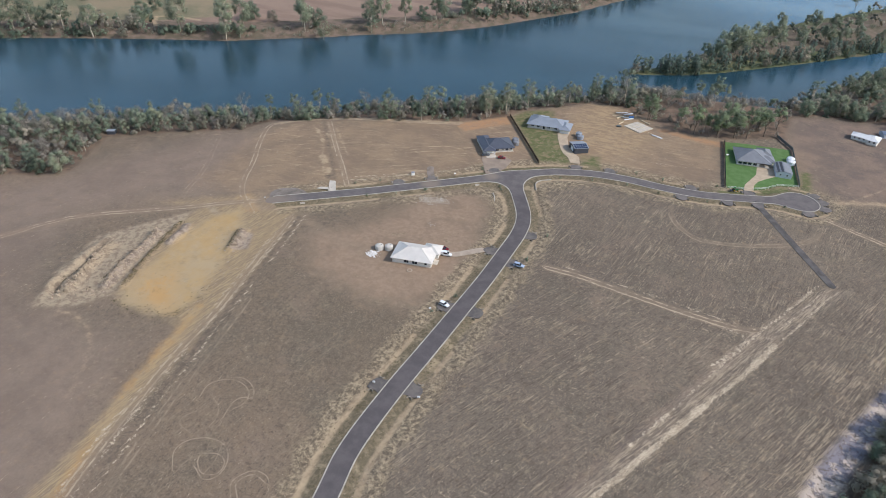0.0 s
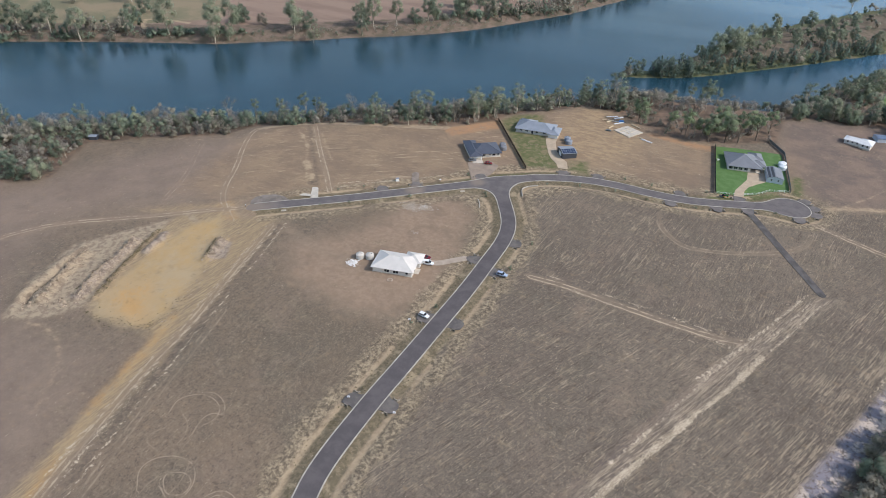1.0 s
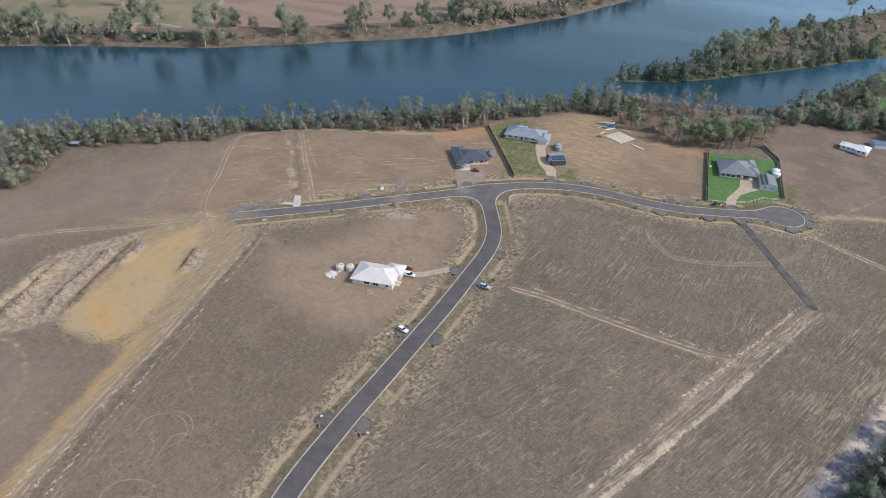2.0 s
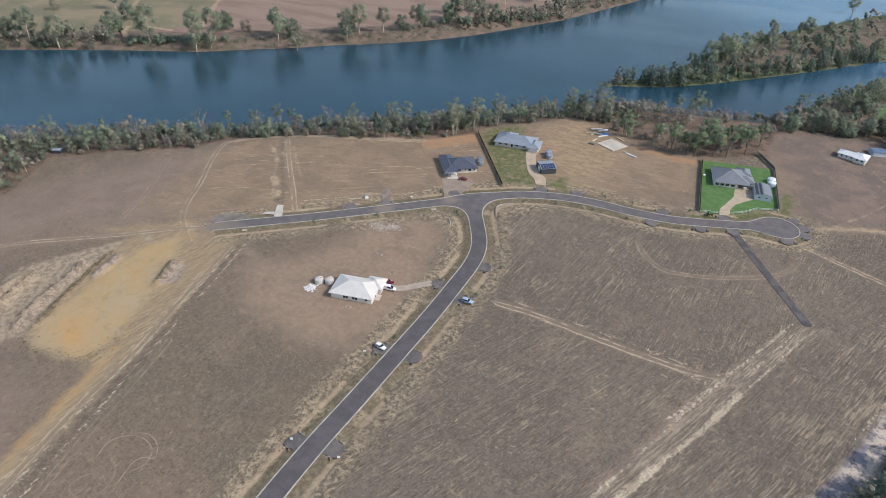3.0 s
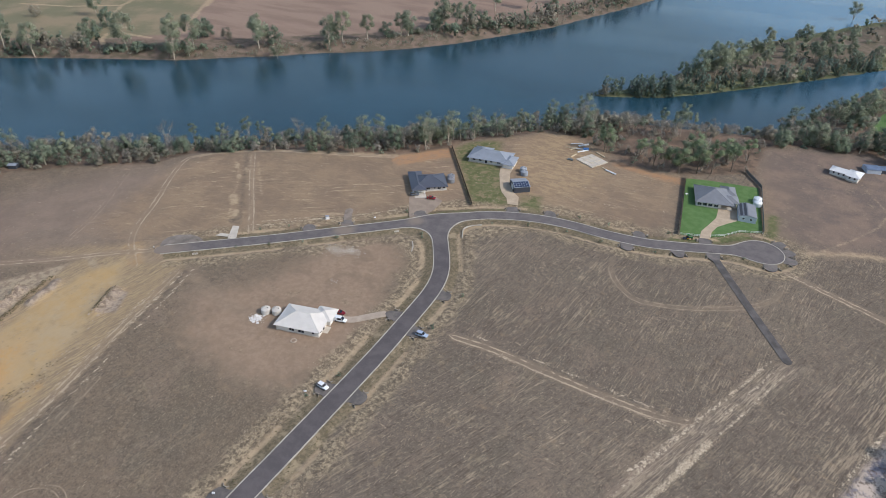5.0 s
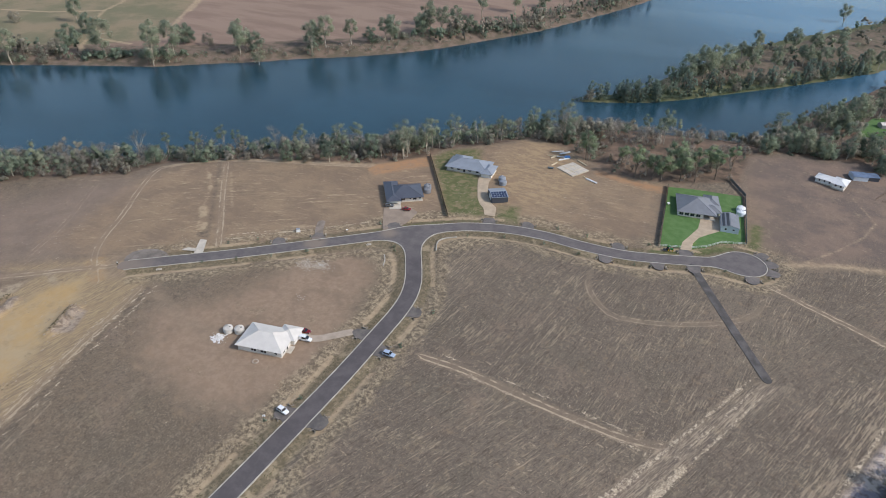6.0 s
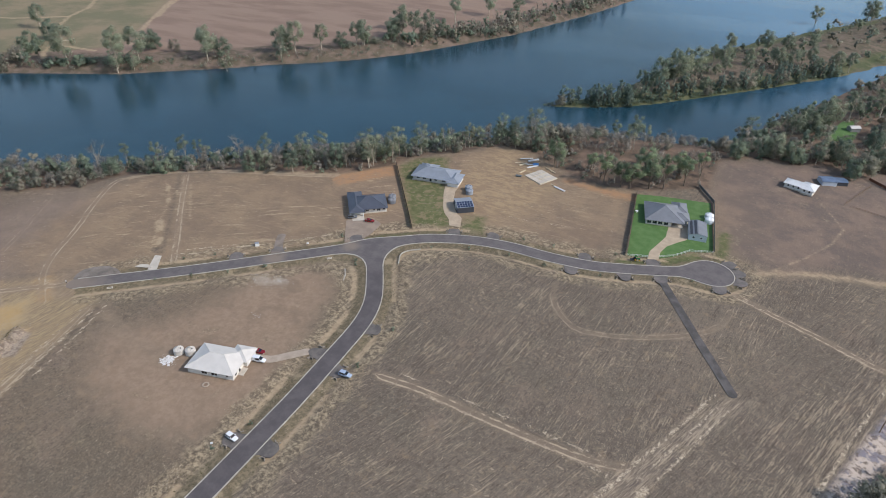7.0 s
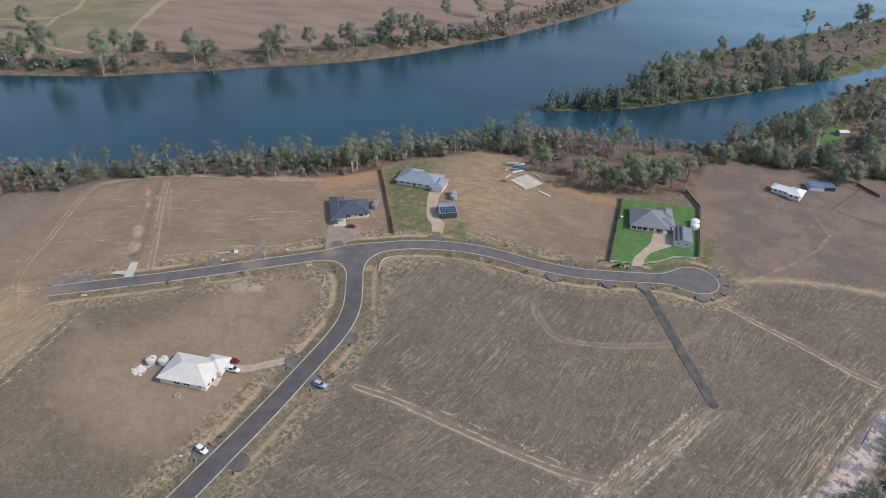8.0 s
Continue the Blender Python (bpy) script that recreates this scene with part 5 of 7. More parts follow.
patch("driveway", [(-104.0, 238.2), (-100.4, 240.8), (-98.6, 238.2), (-102.4, 235.6)], 0.07, 0.15, M_CONCRETE, "pale concrete apron before the carport", "driveway")
patch("gravel_drive", [(-104.5, 235.5), (-96, 240.5), (-92, 239), (-91.4, 231), (-92.6, 225.2), (-96.2, 222.2), (-98.6, 226)], 0.03, 0.05, plain("grey_gravel", rgb(146, 130, 114), 0.95, vary=0.14, scale=1), "grey gravel turning area before the dark-roofed house", "driveway", soft=-0.3)
patch("concrete_drive", [(-144.9, 177.4), (-149.6, 184.8), (-147.2, 185.6), (-142.2, 178.9)], 0.06, 0.15, M_CONCRETE, "fresh pale concrete crossover slab", "driveway", 0.4)
patch("concrete_path", [(-150.2, 176.7), (-149.6, 178.8), (-146.6, 179.9), (-145.6, 178.4)], 0.055, 0.15, M_CONCRETE, "fresh pale concrete footpath slab", "path", 0.4)
ribbon("drain_strip", [(7.0, 257.2), (14.6, 245.4), (25, 229.5), (35.9, 213.4)], 2.8, 0.03, 0.08, plain("dark_gravel", rgb(90, 86, 83), 0.95, vary=0.3, scale=1.2), "dark gravel strip running down the paddock", "gravel strip")
ribbon("gravel_drive", [(-112.5, 205.5), (-116.5, 210.5), (-119, 215)], 3.0, 0.03, 0.05, plain("brown_grey_gravel", rgb(132, 120, 108), 0.95, vary=0.3, scale=1), "worn gravel drive entering a bare lot", "driveway")

patch("gravel_apron", [(-162.2, 162.6), (-163.6, 165), (-163.9, 167.6), (-162.1, 170.4), (-158.2, 172.9), (-154, 173), (-150.3, 171.5), (-153, 168), (-160, 162.4)], 0.015, 0.04, plain("dusty_grey_gravel", rgb(124, 115, 106), 0.95, vary=0.3, scale=0.8), "dusty grey gravel apron at the road's end", "gravel", soft=-0.2)

CROSSOVERS = [(-124.7, 197.9), (-113.8, 206.6), (-95.5, 227.2), (-66.6, 250.2), (-51.3, 251.2), (-18.6, 257.6), (-20.2, 245.4), (-2.9, 250.3), (8.6, 254.8), (27.0, 258.6), (33.4, 267.2), (32.4, 273.6), (28.6, 278.8), (2.9, 264.8), (-60.2, 139.2), (-58.9, 187.7), (-71.2, 137.6), (-58.7, 168.4), (-60.6, 103.1), (-71.3, 100.3), (-71.0, 171.6)]


def headwall(m):
    """A small concrete culvert end, with a black disc as its shaded pipe mouth."""
    t = thing("culvert_headwall", m, "small weathered concrete culvert headwall beside the crossover", "headwall", "culvert headwalls")
    bm = bmesh.new()
    box(bm, -0.65, -0.12, -0.5, 0.65, 0.12, 0.38, 0.03)
    for k in (-1, 1):
        bmesh.ops.create_cube(bm, size=1, matrix=pose(k * 0.78, 0.35, -0.05, 0, 0, -k * 35) @ Matrix.Diagonal((0.14, 0.9, 0.7, 1)))
    part("wall", bm, M_OLD_CONCRETE, t)
    # solid disc: the shade inside the pipe is put into its black colour
    bm = bmesh.new()
    tube(bm, (0, 0.08, -0.1), (0, 0.15, -0.1), 0.22, 0.22, 12)
    part("pipe", bm, M_RUBBER, t, "black disc for the shaded pipe mouth")
    return t


first_headwall = None
for i, (x, y) in enumerate(CROSSOVERS):
    e = 0.3
    g = np.array([float(road_edge(x + e, y) - road_edge(x - e, y)), float(road_edge(x, y + e) - road_edge(x, y - e))])
    g /= np.linalg.norm(g)
    t = np.array([-g[1], g[0]])
    at = np.array([x, y]) - g * float(road_edge(x, y))
    wide, deep = 2.2, 4.4
    uneven = np.random.default_rng(200 + i)
    shape = [(0.3, -wide - 0.7), (0.3, wide + 0.7), (1.3, wide), (deep - 1.6, wide + 0.1), (deep - 0.5, wide - 0.6), (deep + 0.2, 0.4), (deep - 0.3, -wide + 0.8), (deep - 1.5, -wide), (1.3, -wide)]
    quad = [tuple(at + g * (u + (0.25 * uneven.normal() if u > 1.4 else 0)) + t * (v + (0.25 * uneven.normal() if u > 1.4 else 0))) for u, v in shape]
    tagged(patch("crossover", quad, 0.05, 0.25, M_PAD, "short dark asphalt crossover beside the road", "crossover", 0.6), group="crossovers")
    for side in (-1, 1):
        p = at + g * 2.6 + t * side * (wide + 0.25)
        m = pose(p[0], p[1], ground_z(*p) - 0.05, 0, 0, math.degrees(math.atan2(t[1] * side, t[0] * side)) - 90)
        if first_headwall is None:
            first_headwall = headwall(m)
        else:
            copy_thing(first_headwall, on_site(m))


# ---- trees ----
T = (1 + 5 ** 0.5) / 2
CLUMP = np.array([(-1, T, 0), (1, T, 0), (-1, -T, 0), (1, -T, 0), (0, -1, T), (0, 1, T), (0, -1, -T), (0, 1, -T), (T, 0, -1), (T, 0, 1), (-T, 0, -1), (-T, 0, 1)]) / math.hypot(1, T)
CLUMP_FACES = np.array([(0, 11, 5), (0, 5, 1), (0, 1, 7), (0, 7, 10), (0, 10, 11), (1, 5, 9), (5, 11, 4), (11, 10, 2), (10, 7, 6), (7, 1, 8), (3, 9, 4), (3, 4, 2), (3, 2, 6), (3, 6, 8), (3, 8, 9), (4, 9, 5), (2, 4, 11), (6, 2, 10), (8, 6, 7), (9, 8, 1)])


def leaf_cloud(rng, lobes, count, size, flat=0.8, droop=0.3, core=0.0):
    """Many small bent leaf sprays filling rounded lobes (x, y, z, r), with normals that follow the crown's roundness."""
    lob = np.array(lobes)
    weight = lob[:, 3] ** 2
    pick = rng.choice(len(lob), count, p=weight / weight.sum())
    way = rng.normal(size=(count, 3))
    way /= np.linalg.norm(way, axis=1)[:, None]
    rad = rng.random(count) ** 0.36
    c = lob[pick, :3] + way * (rad * lob[pick, 3])[:, None] * np.array([1, 1, flat])
    n = way + rng.normal(size=(count, 3)) * 0.4 + np.array([0, 0, 0.4])
    n /= np.linalg.norm(n, axis=1)[:, None]
    t = np.cross(n, rng.normal(size=(count, 3)))
    t /= np.linalg.norm(t, axis=1)[:, None]
    b = np.cross(n, t)
    sz = size * (0.6 + 0.8 * rng.random(count))[:, None]
    v = np.stack([c - t * sz * 0.5, c + b * sz * 0.38 - n * sz * 0.1, c + t * sz * 0.55 - n * sz * droop, c - b * sz * 0.34 - n * sz * 0.12], 1).reshape(-1, 3)
    i = np.arange(count)[:, None] * 4
    out = c - (lob[:, :3] * weight[:, None]).sum(0) / weight.sum()
    out /= np.linalg.norm(out, axis=1)[:, None] + 1e-6
    shade = way * 0.3 + out * 0.6 + n * 0.2 + np.array([0, 0, 0.45])
    shade /= np.linalg.norm(shade, axis=1)[:, None]
    f, shade = np.concatenate([i + [0, 2, 1], i + [0, 3, 2]], 1).reshape(-1, 3), np.repeat(shade, 4, axis=0)
    if core:
        mid = (lob[:, :3] * weight[:, None]).sum(0) / weight.sum()
        for x, y, z, r in lob:
            ragged = 0.72 + 0.56 * rng.random((12, 1))
            cv = np.array([x, y, z]) + CLUMP * ragged * r * core * np.array([1, 1, flat])
            cn = CLUMP * 0.35 + (cv - mid) / (np.linalg.norm(cv - mid, axis=1)[:, None] + 1e-6) * 0.8 + rng.normal(size=(12, 3)) * 0.35 + np.array([0, 0, 0.3])
            f = np.concatenate([f, CLUMP_FACES + len(v)])
            v = np.concatenate([v, cv])
            shade = np.concatenate([shade, cn / np.linalg.norm(cn, axis=1)[:, None]])
    return v, f, shade


def branchy(bm, rng, height, lean, radius, lobes, fork=0.45):
    """A tapered, leaning trunk with a limb to each lobe."""
    base = Vector((0, 0, -0.4))
    points = [base]
    for k in (0.33, 0.66, 1.0):
        points.append(Vector((lean[0] * k * k + rng.normal() * 0.12, lean[1] * k * k + rng.normal() * 0.12, height * fork * k * 1.25)))
    for i in range(3):
        tube(bm, points[i], points[i + 1], radius * (1 - 0.22 * i), radius * (1 - 0.22 * (i + 1)), 6)
    for lx, ly, lz, r in lobes:
        k = int(rng.integers(1, 4))
        a, e = points[k], Vector((lx, ly, lz))
        m = a.lerp(e, 0.5) + Vector((rng.normal() * 0.3, rng.normal() * 0.3, 0.25 * r))
        tube(bm, a, m, radius * 0.42, radius * 0.26, 3)
        tube(bm, m, e, radius * 0.26, radius * 0.08, 3)


def tree_kind(name, seed, height, crown_r, count, size, leaf, bark, lobes_n, label, low=0.35, lean=0.6, flat=0.8, radius=None, core=0.48):
    rng = np.random.default_rng(seed)
    lobes = []
    for i in range(lobes_n):
        k = (i + 0.5) / lobes_n
        a = i * 2.4 + rng.normal() * 0.4
        ring = crown_r * (0.25 + 0.6 * math.sin(math.pi * (0.15 + 0.75 * k))) * (0.65 + 0.4 * rng.random())
        r = crown_r * (0.42 + 0.22 * rng.random()) * (1.1 - 0.35 * k)
        lobes.append((ring * math.cos(a), ring * math.sin(a), height * (low + (0.95 - low) * k) - r * 0.5, r))
    t = thing(name, Matrix.Translation((0, 0, -200)), label, "tree")
    bm = bmesh.new()
    branchy(bm, rng, height, (rng.normal() * lean, rng.normal() * lean), radius or height * 0.02, lobes)
    part("trunk", bm, bark, t)
    v, f, shade = leaf_cloud(rng, lobes, count, size, flat, core=core)
    me = bpy.data.meshes.new("crown")
    me.from_pydata(v.tolist(), [], f.tolist())
    me.normals_split_custom_set_from_vertices(shade.tolist())
    me.materials.append(leaf)
    crown = new("crown", me)
    crown.parent = t
    return t


def dead_kind(seed, height, label):
    rng = np.random.default_rng(seed)
    t = thing("bare_tree", Matrix.Translation((0, 0, -200)), label, "tree")
    bm, tw = bmesh.new(), bmesh.new()
    tips = [(rng.normal() * height * 0.14, rng.normal() * height * 0.14, height * (0.6 + 0.4 * rng.random()), 1) for _ in range(9)]
    branchy(bm, rng, height, (rng.normal() * 0.5, rng.normal() * 0.5), height * 0.018, tips, 0.5)
    part("trunk", bm, M_PALE_BARK, t)
    for x, y, z, r in tips:
        for _ in range(9):
            e = Vector((x, y, z)) + Vector((rng.normal() * 0.9, rng.normal() * 0.9, rng.normal() * 0.8 + 0.3))
            tube(tw, (x * 0.85, y * 0.85, z * 0.93), e, 0.045, 0.015, 3)
    part("twig_spray", tw, M_LEAF_DRY, t)
    return t


GUMS = [tree_kind("gum_tree", 11 + i, h, r, n, 0.42, M_LEAF_GUM, M_PALE_BARK, k, "tall eucalypt with a pale trunk and sparse olive crown", low=0.4, core=0.36) for i, (h, r, n, k) in enumerate([(13, 3.6, 900, 11), (15, 3.4, 900, 12), (11, 3.2, 800, 10), (17, 4.0, 1050, 13)])]
SCRUB = [tree_kind("scrub_tree", 31 + i, h, r, int(n * 1.25), 0.35, m, M_BARK, k, "low scrubby tree with grey-green foliage on the bank", low=0.16, flat=0.95) for i, (h, r, n, k, m) in enumerate([(7.5, 2.9, 850, 11, M_LEAF_SCRUB), (6.2, 2.6, 700, 10, M_LEAF_SCRUB), (8.6, 3.0, 850, 12, M_LEAF_GUM), (5.2, 2.6, 650, 9, M_LEAF_DRY), (7.0, 2.5, 600, 10, M_LEAF_DRY)])]
DARKS = [tree_kind("leafy_tree", 51 + i, h, r, n, 0.42, M_LEAF_DARK, M_BARK, k, "dense dark green tree near the water", low=0.12, flat=0.98) for i, (h, r, n, k) in enumerate([(9, 3.3, 1100, 13), (11, 3.2, 1150, 14), (7, 3.0, 900, 11)])]
FULLS = [tree_kind("spreading_tree", 61 + i, h, r, n, 0.46, m, M_PALE_BARK, k, "broad eucalypt with a full rounded crown", low=lo, flat=0.9) for i, (h, r, n, k, m, lo) in enumerate([(12, 4.6, 1900, 13, M_LEAF_GUM, 0.3), (13, 4.2, 1800, 12, M_LEAF_GUM, 0.36), (10, 4.4, 1900, 13, M_LEAF_DARK, 0.2), (9, 4.2, 1800, 12, M_LEAF_SCRUB, 0.22)])]
TALLS = [tree_kind("tall_tree", 65 + i, h, r, n, 0.34, m, M_PALE_BARK, k, "tall eucalypt with an airy olive crown on a pale trunk", low=lo, flat=0.8, core=0.36) for i, (h, r, n, k, m, lo) in enumerate([(13, 3.9, 2600, 10, M_LEAF_GUM, 0.42), (13.5, 3.5, 2400, 9, M_LEAF_GUM, 0.5), (10, 3.6, 2800, 10, M_LEAF_DARK, 0.25), (9, 3.6, 2200, 9, M_LEAF_SCRUB, 0.3)])]
ROW_TREES = [tree_kind("bank_tree", 75 + i, h, r, n, 0.36, M_LEAF_GREEN, M_BARK, k, "green-crowned tree on a slim dark trunk at the wood's edge", low=lo, flat=0.75, lean=0.9) for i, (h, r, n, k, lo) in enumerate([(14.5, 4.0, 2000, 8, 0.56), (13, 4.2, 2000, 8, 0.52), (15.5, 3.4, 1800, 8, 0.6)])]
SHE_OAKS = [tree_kind("she_oak", 85 + i, h, r, n, 0.4, M_LEAF_OAK, M_BARK, 14, "narrow dark she-oak on the low island shore", low=0.06, lean=0.3, flat=1.15) for i, (h, r, n) in enumerate([(11, 2.5, 1000), (9.5, 2.3, 900), (12.5, 2.7, 1100)])]
THIN_GUMS = [tree_kind("thin_gum", 95 + i, h, r, n, 0.36, M_LEAF_GUM, M_PALE_BARK, k, "tall thin eucalypt with a small crown over the water", low=lo, lean=0.7, radius=0.17, core=0.36) for i, (h, r, n, k, lo) in enumerate([(15, 2.5, 800, 6, 0.66), (13.5, 2.8, 900, 7, 0.6), (16, 3.2, 1100, 8, 0.62)])]
DEADS = [dead_kind(71 + i, h, "bare pale tree with leafless branches") for i, h in enumerate((10, 12, 8))]


def plant(kind, x, y, scale=1.0, spin=0.0, group="trees of the river bank", lean=0.0):
    m = pose(x, y, ground_z(x, y) - 0.1, lean, 0, spin)
    ob = copy_thing(kind, on_site(m))
    ob.scale = (scale * SITE,) * 3
    ob["group"] = group
    return ob


def scatter(rng, poly, bounds, spacing, tries, test=None):
    pts = []
    X = rng.uniform(bounds[0], bounds[2], tries)
    Y = rng.uniform(bounds[1], bounds[3], tries)
    ok = inside(X, Y, poly) > 0.5
    for x, y in zip(X[ok], Y[ok]):
        if test and not test(x, y):
            continue
        if all((x - a) ** 2 + (y - b) ** 2 > spacing ** 2 for a, b in pts):
            pts.append((float(x), float(y)))
    return pts


CYPRESS = tree_kind("conifer", 81, 10, 1.7, 700, 0.5, leaf_material("rusty_conifer", rgb(84, 68, 54), rgb(92, 74, 58), rgb(104, 84, 64)), M_BARK, 12, "narrow rusty-brown conifer on the river bank", low=0.1, lean=0.1)
BUSHES = [tree_kind("bush", 91 + i, h, r, n, 0.5, m, M_BARK, 5, "low rounded bush on the bank", low=0.1, flat=0.85, lean=0.1) for i, (h, r, n, m) in enumerate([(2.6, 1.9, 260, M_LEAF_DARK), (2.2, 1.6, 220, M_LEAF_SCRUB), (3.2, 2.0, 280, M_LEAF_DRY)])]
rng = np.random.default_rng(5)
clear = [(63, 438, 11), (45, 352, 9), (58, 365, 10), (-272, 174, 4), (40, 390, 7)]


def grove(name, rng, spots, label, leaf=0.46):
    """Many trees that cannot be told apart, in one mesh: trunks and leaf sprays."""
    verts, faces, slots, shades, tones, at = [], [], [], [], [], 0
    mats = [M_BARK, M_LEAF_SCRUB, M_LEAF_DARK, M_LEAF_GUM, M_LEAF_DRY, M_LEAF_OAK, M_LEAF_GREEN]
    for x, y, h, r, count, slot in spots:
        z = ground_z(x, y)
        k = int(rng.integers(6, 10))
        lobes = [(x + rng.normal() * r * 0.42, y + rng.normal() * r * 0.42, z + h * (0.2 + 0.68 * (i + 0.5) / k), r * (0.45 + 0.2 * rng.random())) for i in range(k)]
        v, f, shade = leaf_cloud(rng, lobes, count, leaf, 0.95, core=0.0 if slot == 4 or h < 4.5 else 0.5)
        ring = lambda q, zz: [(x + q * c, y + q * d, zz) for c, d in ((1, 0), (0, 1), (-1, 0), (0, -1))]
        verts += v.tolist() + ring(h * 0.02, z - 0.3) + ring(h * 0.01, z + h * 0.75)
        shades += shade.tolist() + [(1, 0, 0), (0, 1, 0), (-1, 0, 0), (0, -1, 0)] * 2
        tones += [rng.random()] * (len(v) + 8)
        faces += (f + at).tolist()
        b = at + len(v)
        faces += [[b + i, b + (i + 1) % 4, b + 4 + (i + 1) % 4, b + 4 + i] for i in range(4)]
        slots += [slot] * len(f) + [0] * 4
        at += len(v) + 8
    me = bpy.data.meshes.new(name)
    me.from_pydata((np.array(verts) * SITE).tolist(), [], faces)
    me.attributes.new("tone", "FLOAT", "POINT").data.foreach_set("value", np.array(tones, np.float32))
    for m in mats:
        me.materials.append(m)
    me.polygons.foreach_set("material_index", np.array(slots, np.int32))
    me.normals_split_custom_set_from_vertices(shades)
    return tagged(new(name, me), label, "woodland", kind="stuff")


spots = []
counts = {"scrub": 0, "bush": 0}
for x, y in scatter(rng, WOOD, (-360, 40, 120, 560), 3.9, 15000, lambda x, y: all(math.hypot(x - a, y - b) > r for a, b, r in clear)):
    r = rng.random()
    east = x > -45
    front = float(seg_dist(x, y, WOOD_FRONT)[0])
    if -48 < x < 16 and rng.random() < (0.72 if front < 30 else 0.5):
        continue
    if x > 18 and rng.random() < (0.68 if y > 398 else 0.34):
        continue
    if not (front < 11 and -300 < x < 100):
        if -60 < x < 16:
            slot, h = int(rng.choice([1, 3, 4], p=[0.2, 0.1, 0.7])), 3.6 + 3.4 * rng.random()
        else:
            slot = int(rng.choice([1, 2, 3, 4], p=[0.34, 0.3, 0.28, 0.08] if east else ([0.34, 0.14, 0.24, 0.28] if front < 24 else [0.3, 0.1, 0.15, 0.45])))
            h = (5.0 + 4.0 * rng.random()) * (1.3 if rng.random() < 0.08 else 1.0)
        spots.append((x, y, h, 1.9 + 0.2 * h, 340, slot))
        continue
    west = x < -195
    if -155 < x < -66:
        r = float(rng.choice([0.04, 0.11, 0.15, 0.7, 0.95], p=[0.2, 0.34, 0.12, 0.26, 0.08]))
    if -60 < x < 16:
        plant(DEADS[rng.integers(3)] if rng.random() < 0.25 else SCRUB[4], x, y, 0.55 + 0.4 * rng.random(), 360 * rng.random())
        continue
    if r < (0.0 if west else 0.07):
        kind = GUMS[rng.integers(4)]
    elif r < (0.03 if west else 0.12):
        kind = DEADS[rng.integers(3)]
    elif r < (0.3 if east else 0.17):
        kind = FULLS[rng.integers(4)]
    elif r < (0.5 if east else 0.32):
        kind = DARKS[rng.integers(3)]
    elif r < 0.86 and counts["scrub"] < 290:
        kind = SCRUB[rng.integers(5)]
        counts["scrub"] += 1
    else:
        kind = BUSHES[rng.integers(3)]
        counts["bush"] += 1
    plant(kind, x, y, 0.7 + 0.45 * rng.random(), 360 * rng.random())
grove("bank_woodland", rng, spots, "dense grey-green scrub woodland down the river bank")
# low brush between the trunks
spots = [spot for spot in [(x, y, (2.6 if x < -170 or abs(x + 14) < 32 else 1.7) + 1.8 * rng.random(), 1.7 if x < -170 else 1.4, 85, int(rng.choice([1, 2, 3, 4], p=[0.35, 0.2, 0.2, 0.25] if abs(x + 12) > 34 else [0.2, 0.1, 0, 0.7]))) for x, y in scatter(rng, WOOD, (-330, 60, 110, 480), 3.3, 14000, lambda x, y: all(math.hypot(x - a, y - b) > r for a, b, r in clear))] if abs(spot[0] + 12) > 28 or rng.random() < 0.55]
grove("undergrowth", rng, spots, "low dry undergrowth among the bank trees")
spots = []
isle = 0
# she-oaks along the near shore, airy eucalypts behind them, bare ground and bushes further up
for x, y in scatter(rng, ISLAND, (-90, 415, 220, 900), 4.3, 7000):
    shore = seg_dist(np.array(x), np.array(y), ISLAND[:10])[0]
    shore = float(shore)
    if y < 424 and rng.random() < 0.5:
        continue
    if y < 575 and shore < 15:
        kind = SHE_OAKS[rng.integers(3)] if rng.random() < 0.72 else (DARKS[rng.integers(3)] if rng.random() < 0.6 else TALLS[3])
        plant(kind, x, y, 0.75 + 0.4 * rng.random(), 360 * rng.random(), "trees of the island")
    elif y < 600:
        if rng.random() < 0.55:
            continue
        tall = rng.random() < 0.5
        if tall and isle < 90:
            plant(TALLS[rng.integers(2)], x, y, 0.75 + 0.5 * rng.random(), 360 * rng.random(), "trees of the island")
            isle += 1
        else:
            h = 2.5 + 4 * rng.random()
            spots.append((x, y, h, 1.6 + 0.2 * h, 160, int(rng.choice([1, 2, 3, 4], p=[0.3, 0.2, 0.3, 0.2]))))
    elif rng.random() < (0.3 if shore < 60 else 0.22):
        h = 3 + 6 * rng.random() ** 2
        spots.append((x, y, h, 1.8 + 0.25 * h, 200, int(rng.choice([1, 2, 3, 5], p=[0.3, 0.2, 0.3, 0.2]))))
for x, y, sc in ((45, 724, 1.5), (84, 742, 1.7), (88, 748, 1.5), (-38, 478, 1.5), (-30, 486, 1.7), (-20, 505, 1.6), (-26, 495, 1.4)):
    plant(TALLS[int(abs(x)) % 2], x, y, sc, x * 19 % 360, "trees of the island")
for i, (x, y) in enumerate(((-68.5, 430), (-64.5, 431), (-61, 434), (-57, 436), (-54, 440), (-66, 435), (-60, 440), (-49, 446))):
    plant(SHE_OAKS[i % 3], x, y, 0.95 + 0.05 * (i % 4), i * 71, "trees of the island")
rim = smooth(ISLAND[:8], 2.2)
for (ax, ay), (bx, by) in zip(rim[:-1], rim[1:]):
    off = 0.6 + 3.5 * rng.random()
    k = math.hypot(bx - ax, by - ay)
    h = 1.2 + 2.6 * rng.random() ** 2
    spots.append((ax - (by - ay) / k * off, ay + (bx - ax) / k * off, h, 1.1 + 0.2 * h, 110, 2))
grove("island_woodland", rng, spots, "olive-green trees covering the low river island")
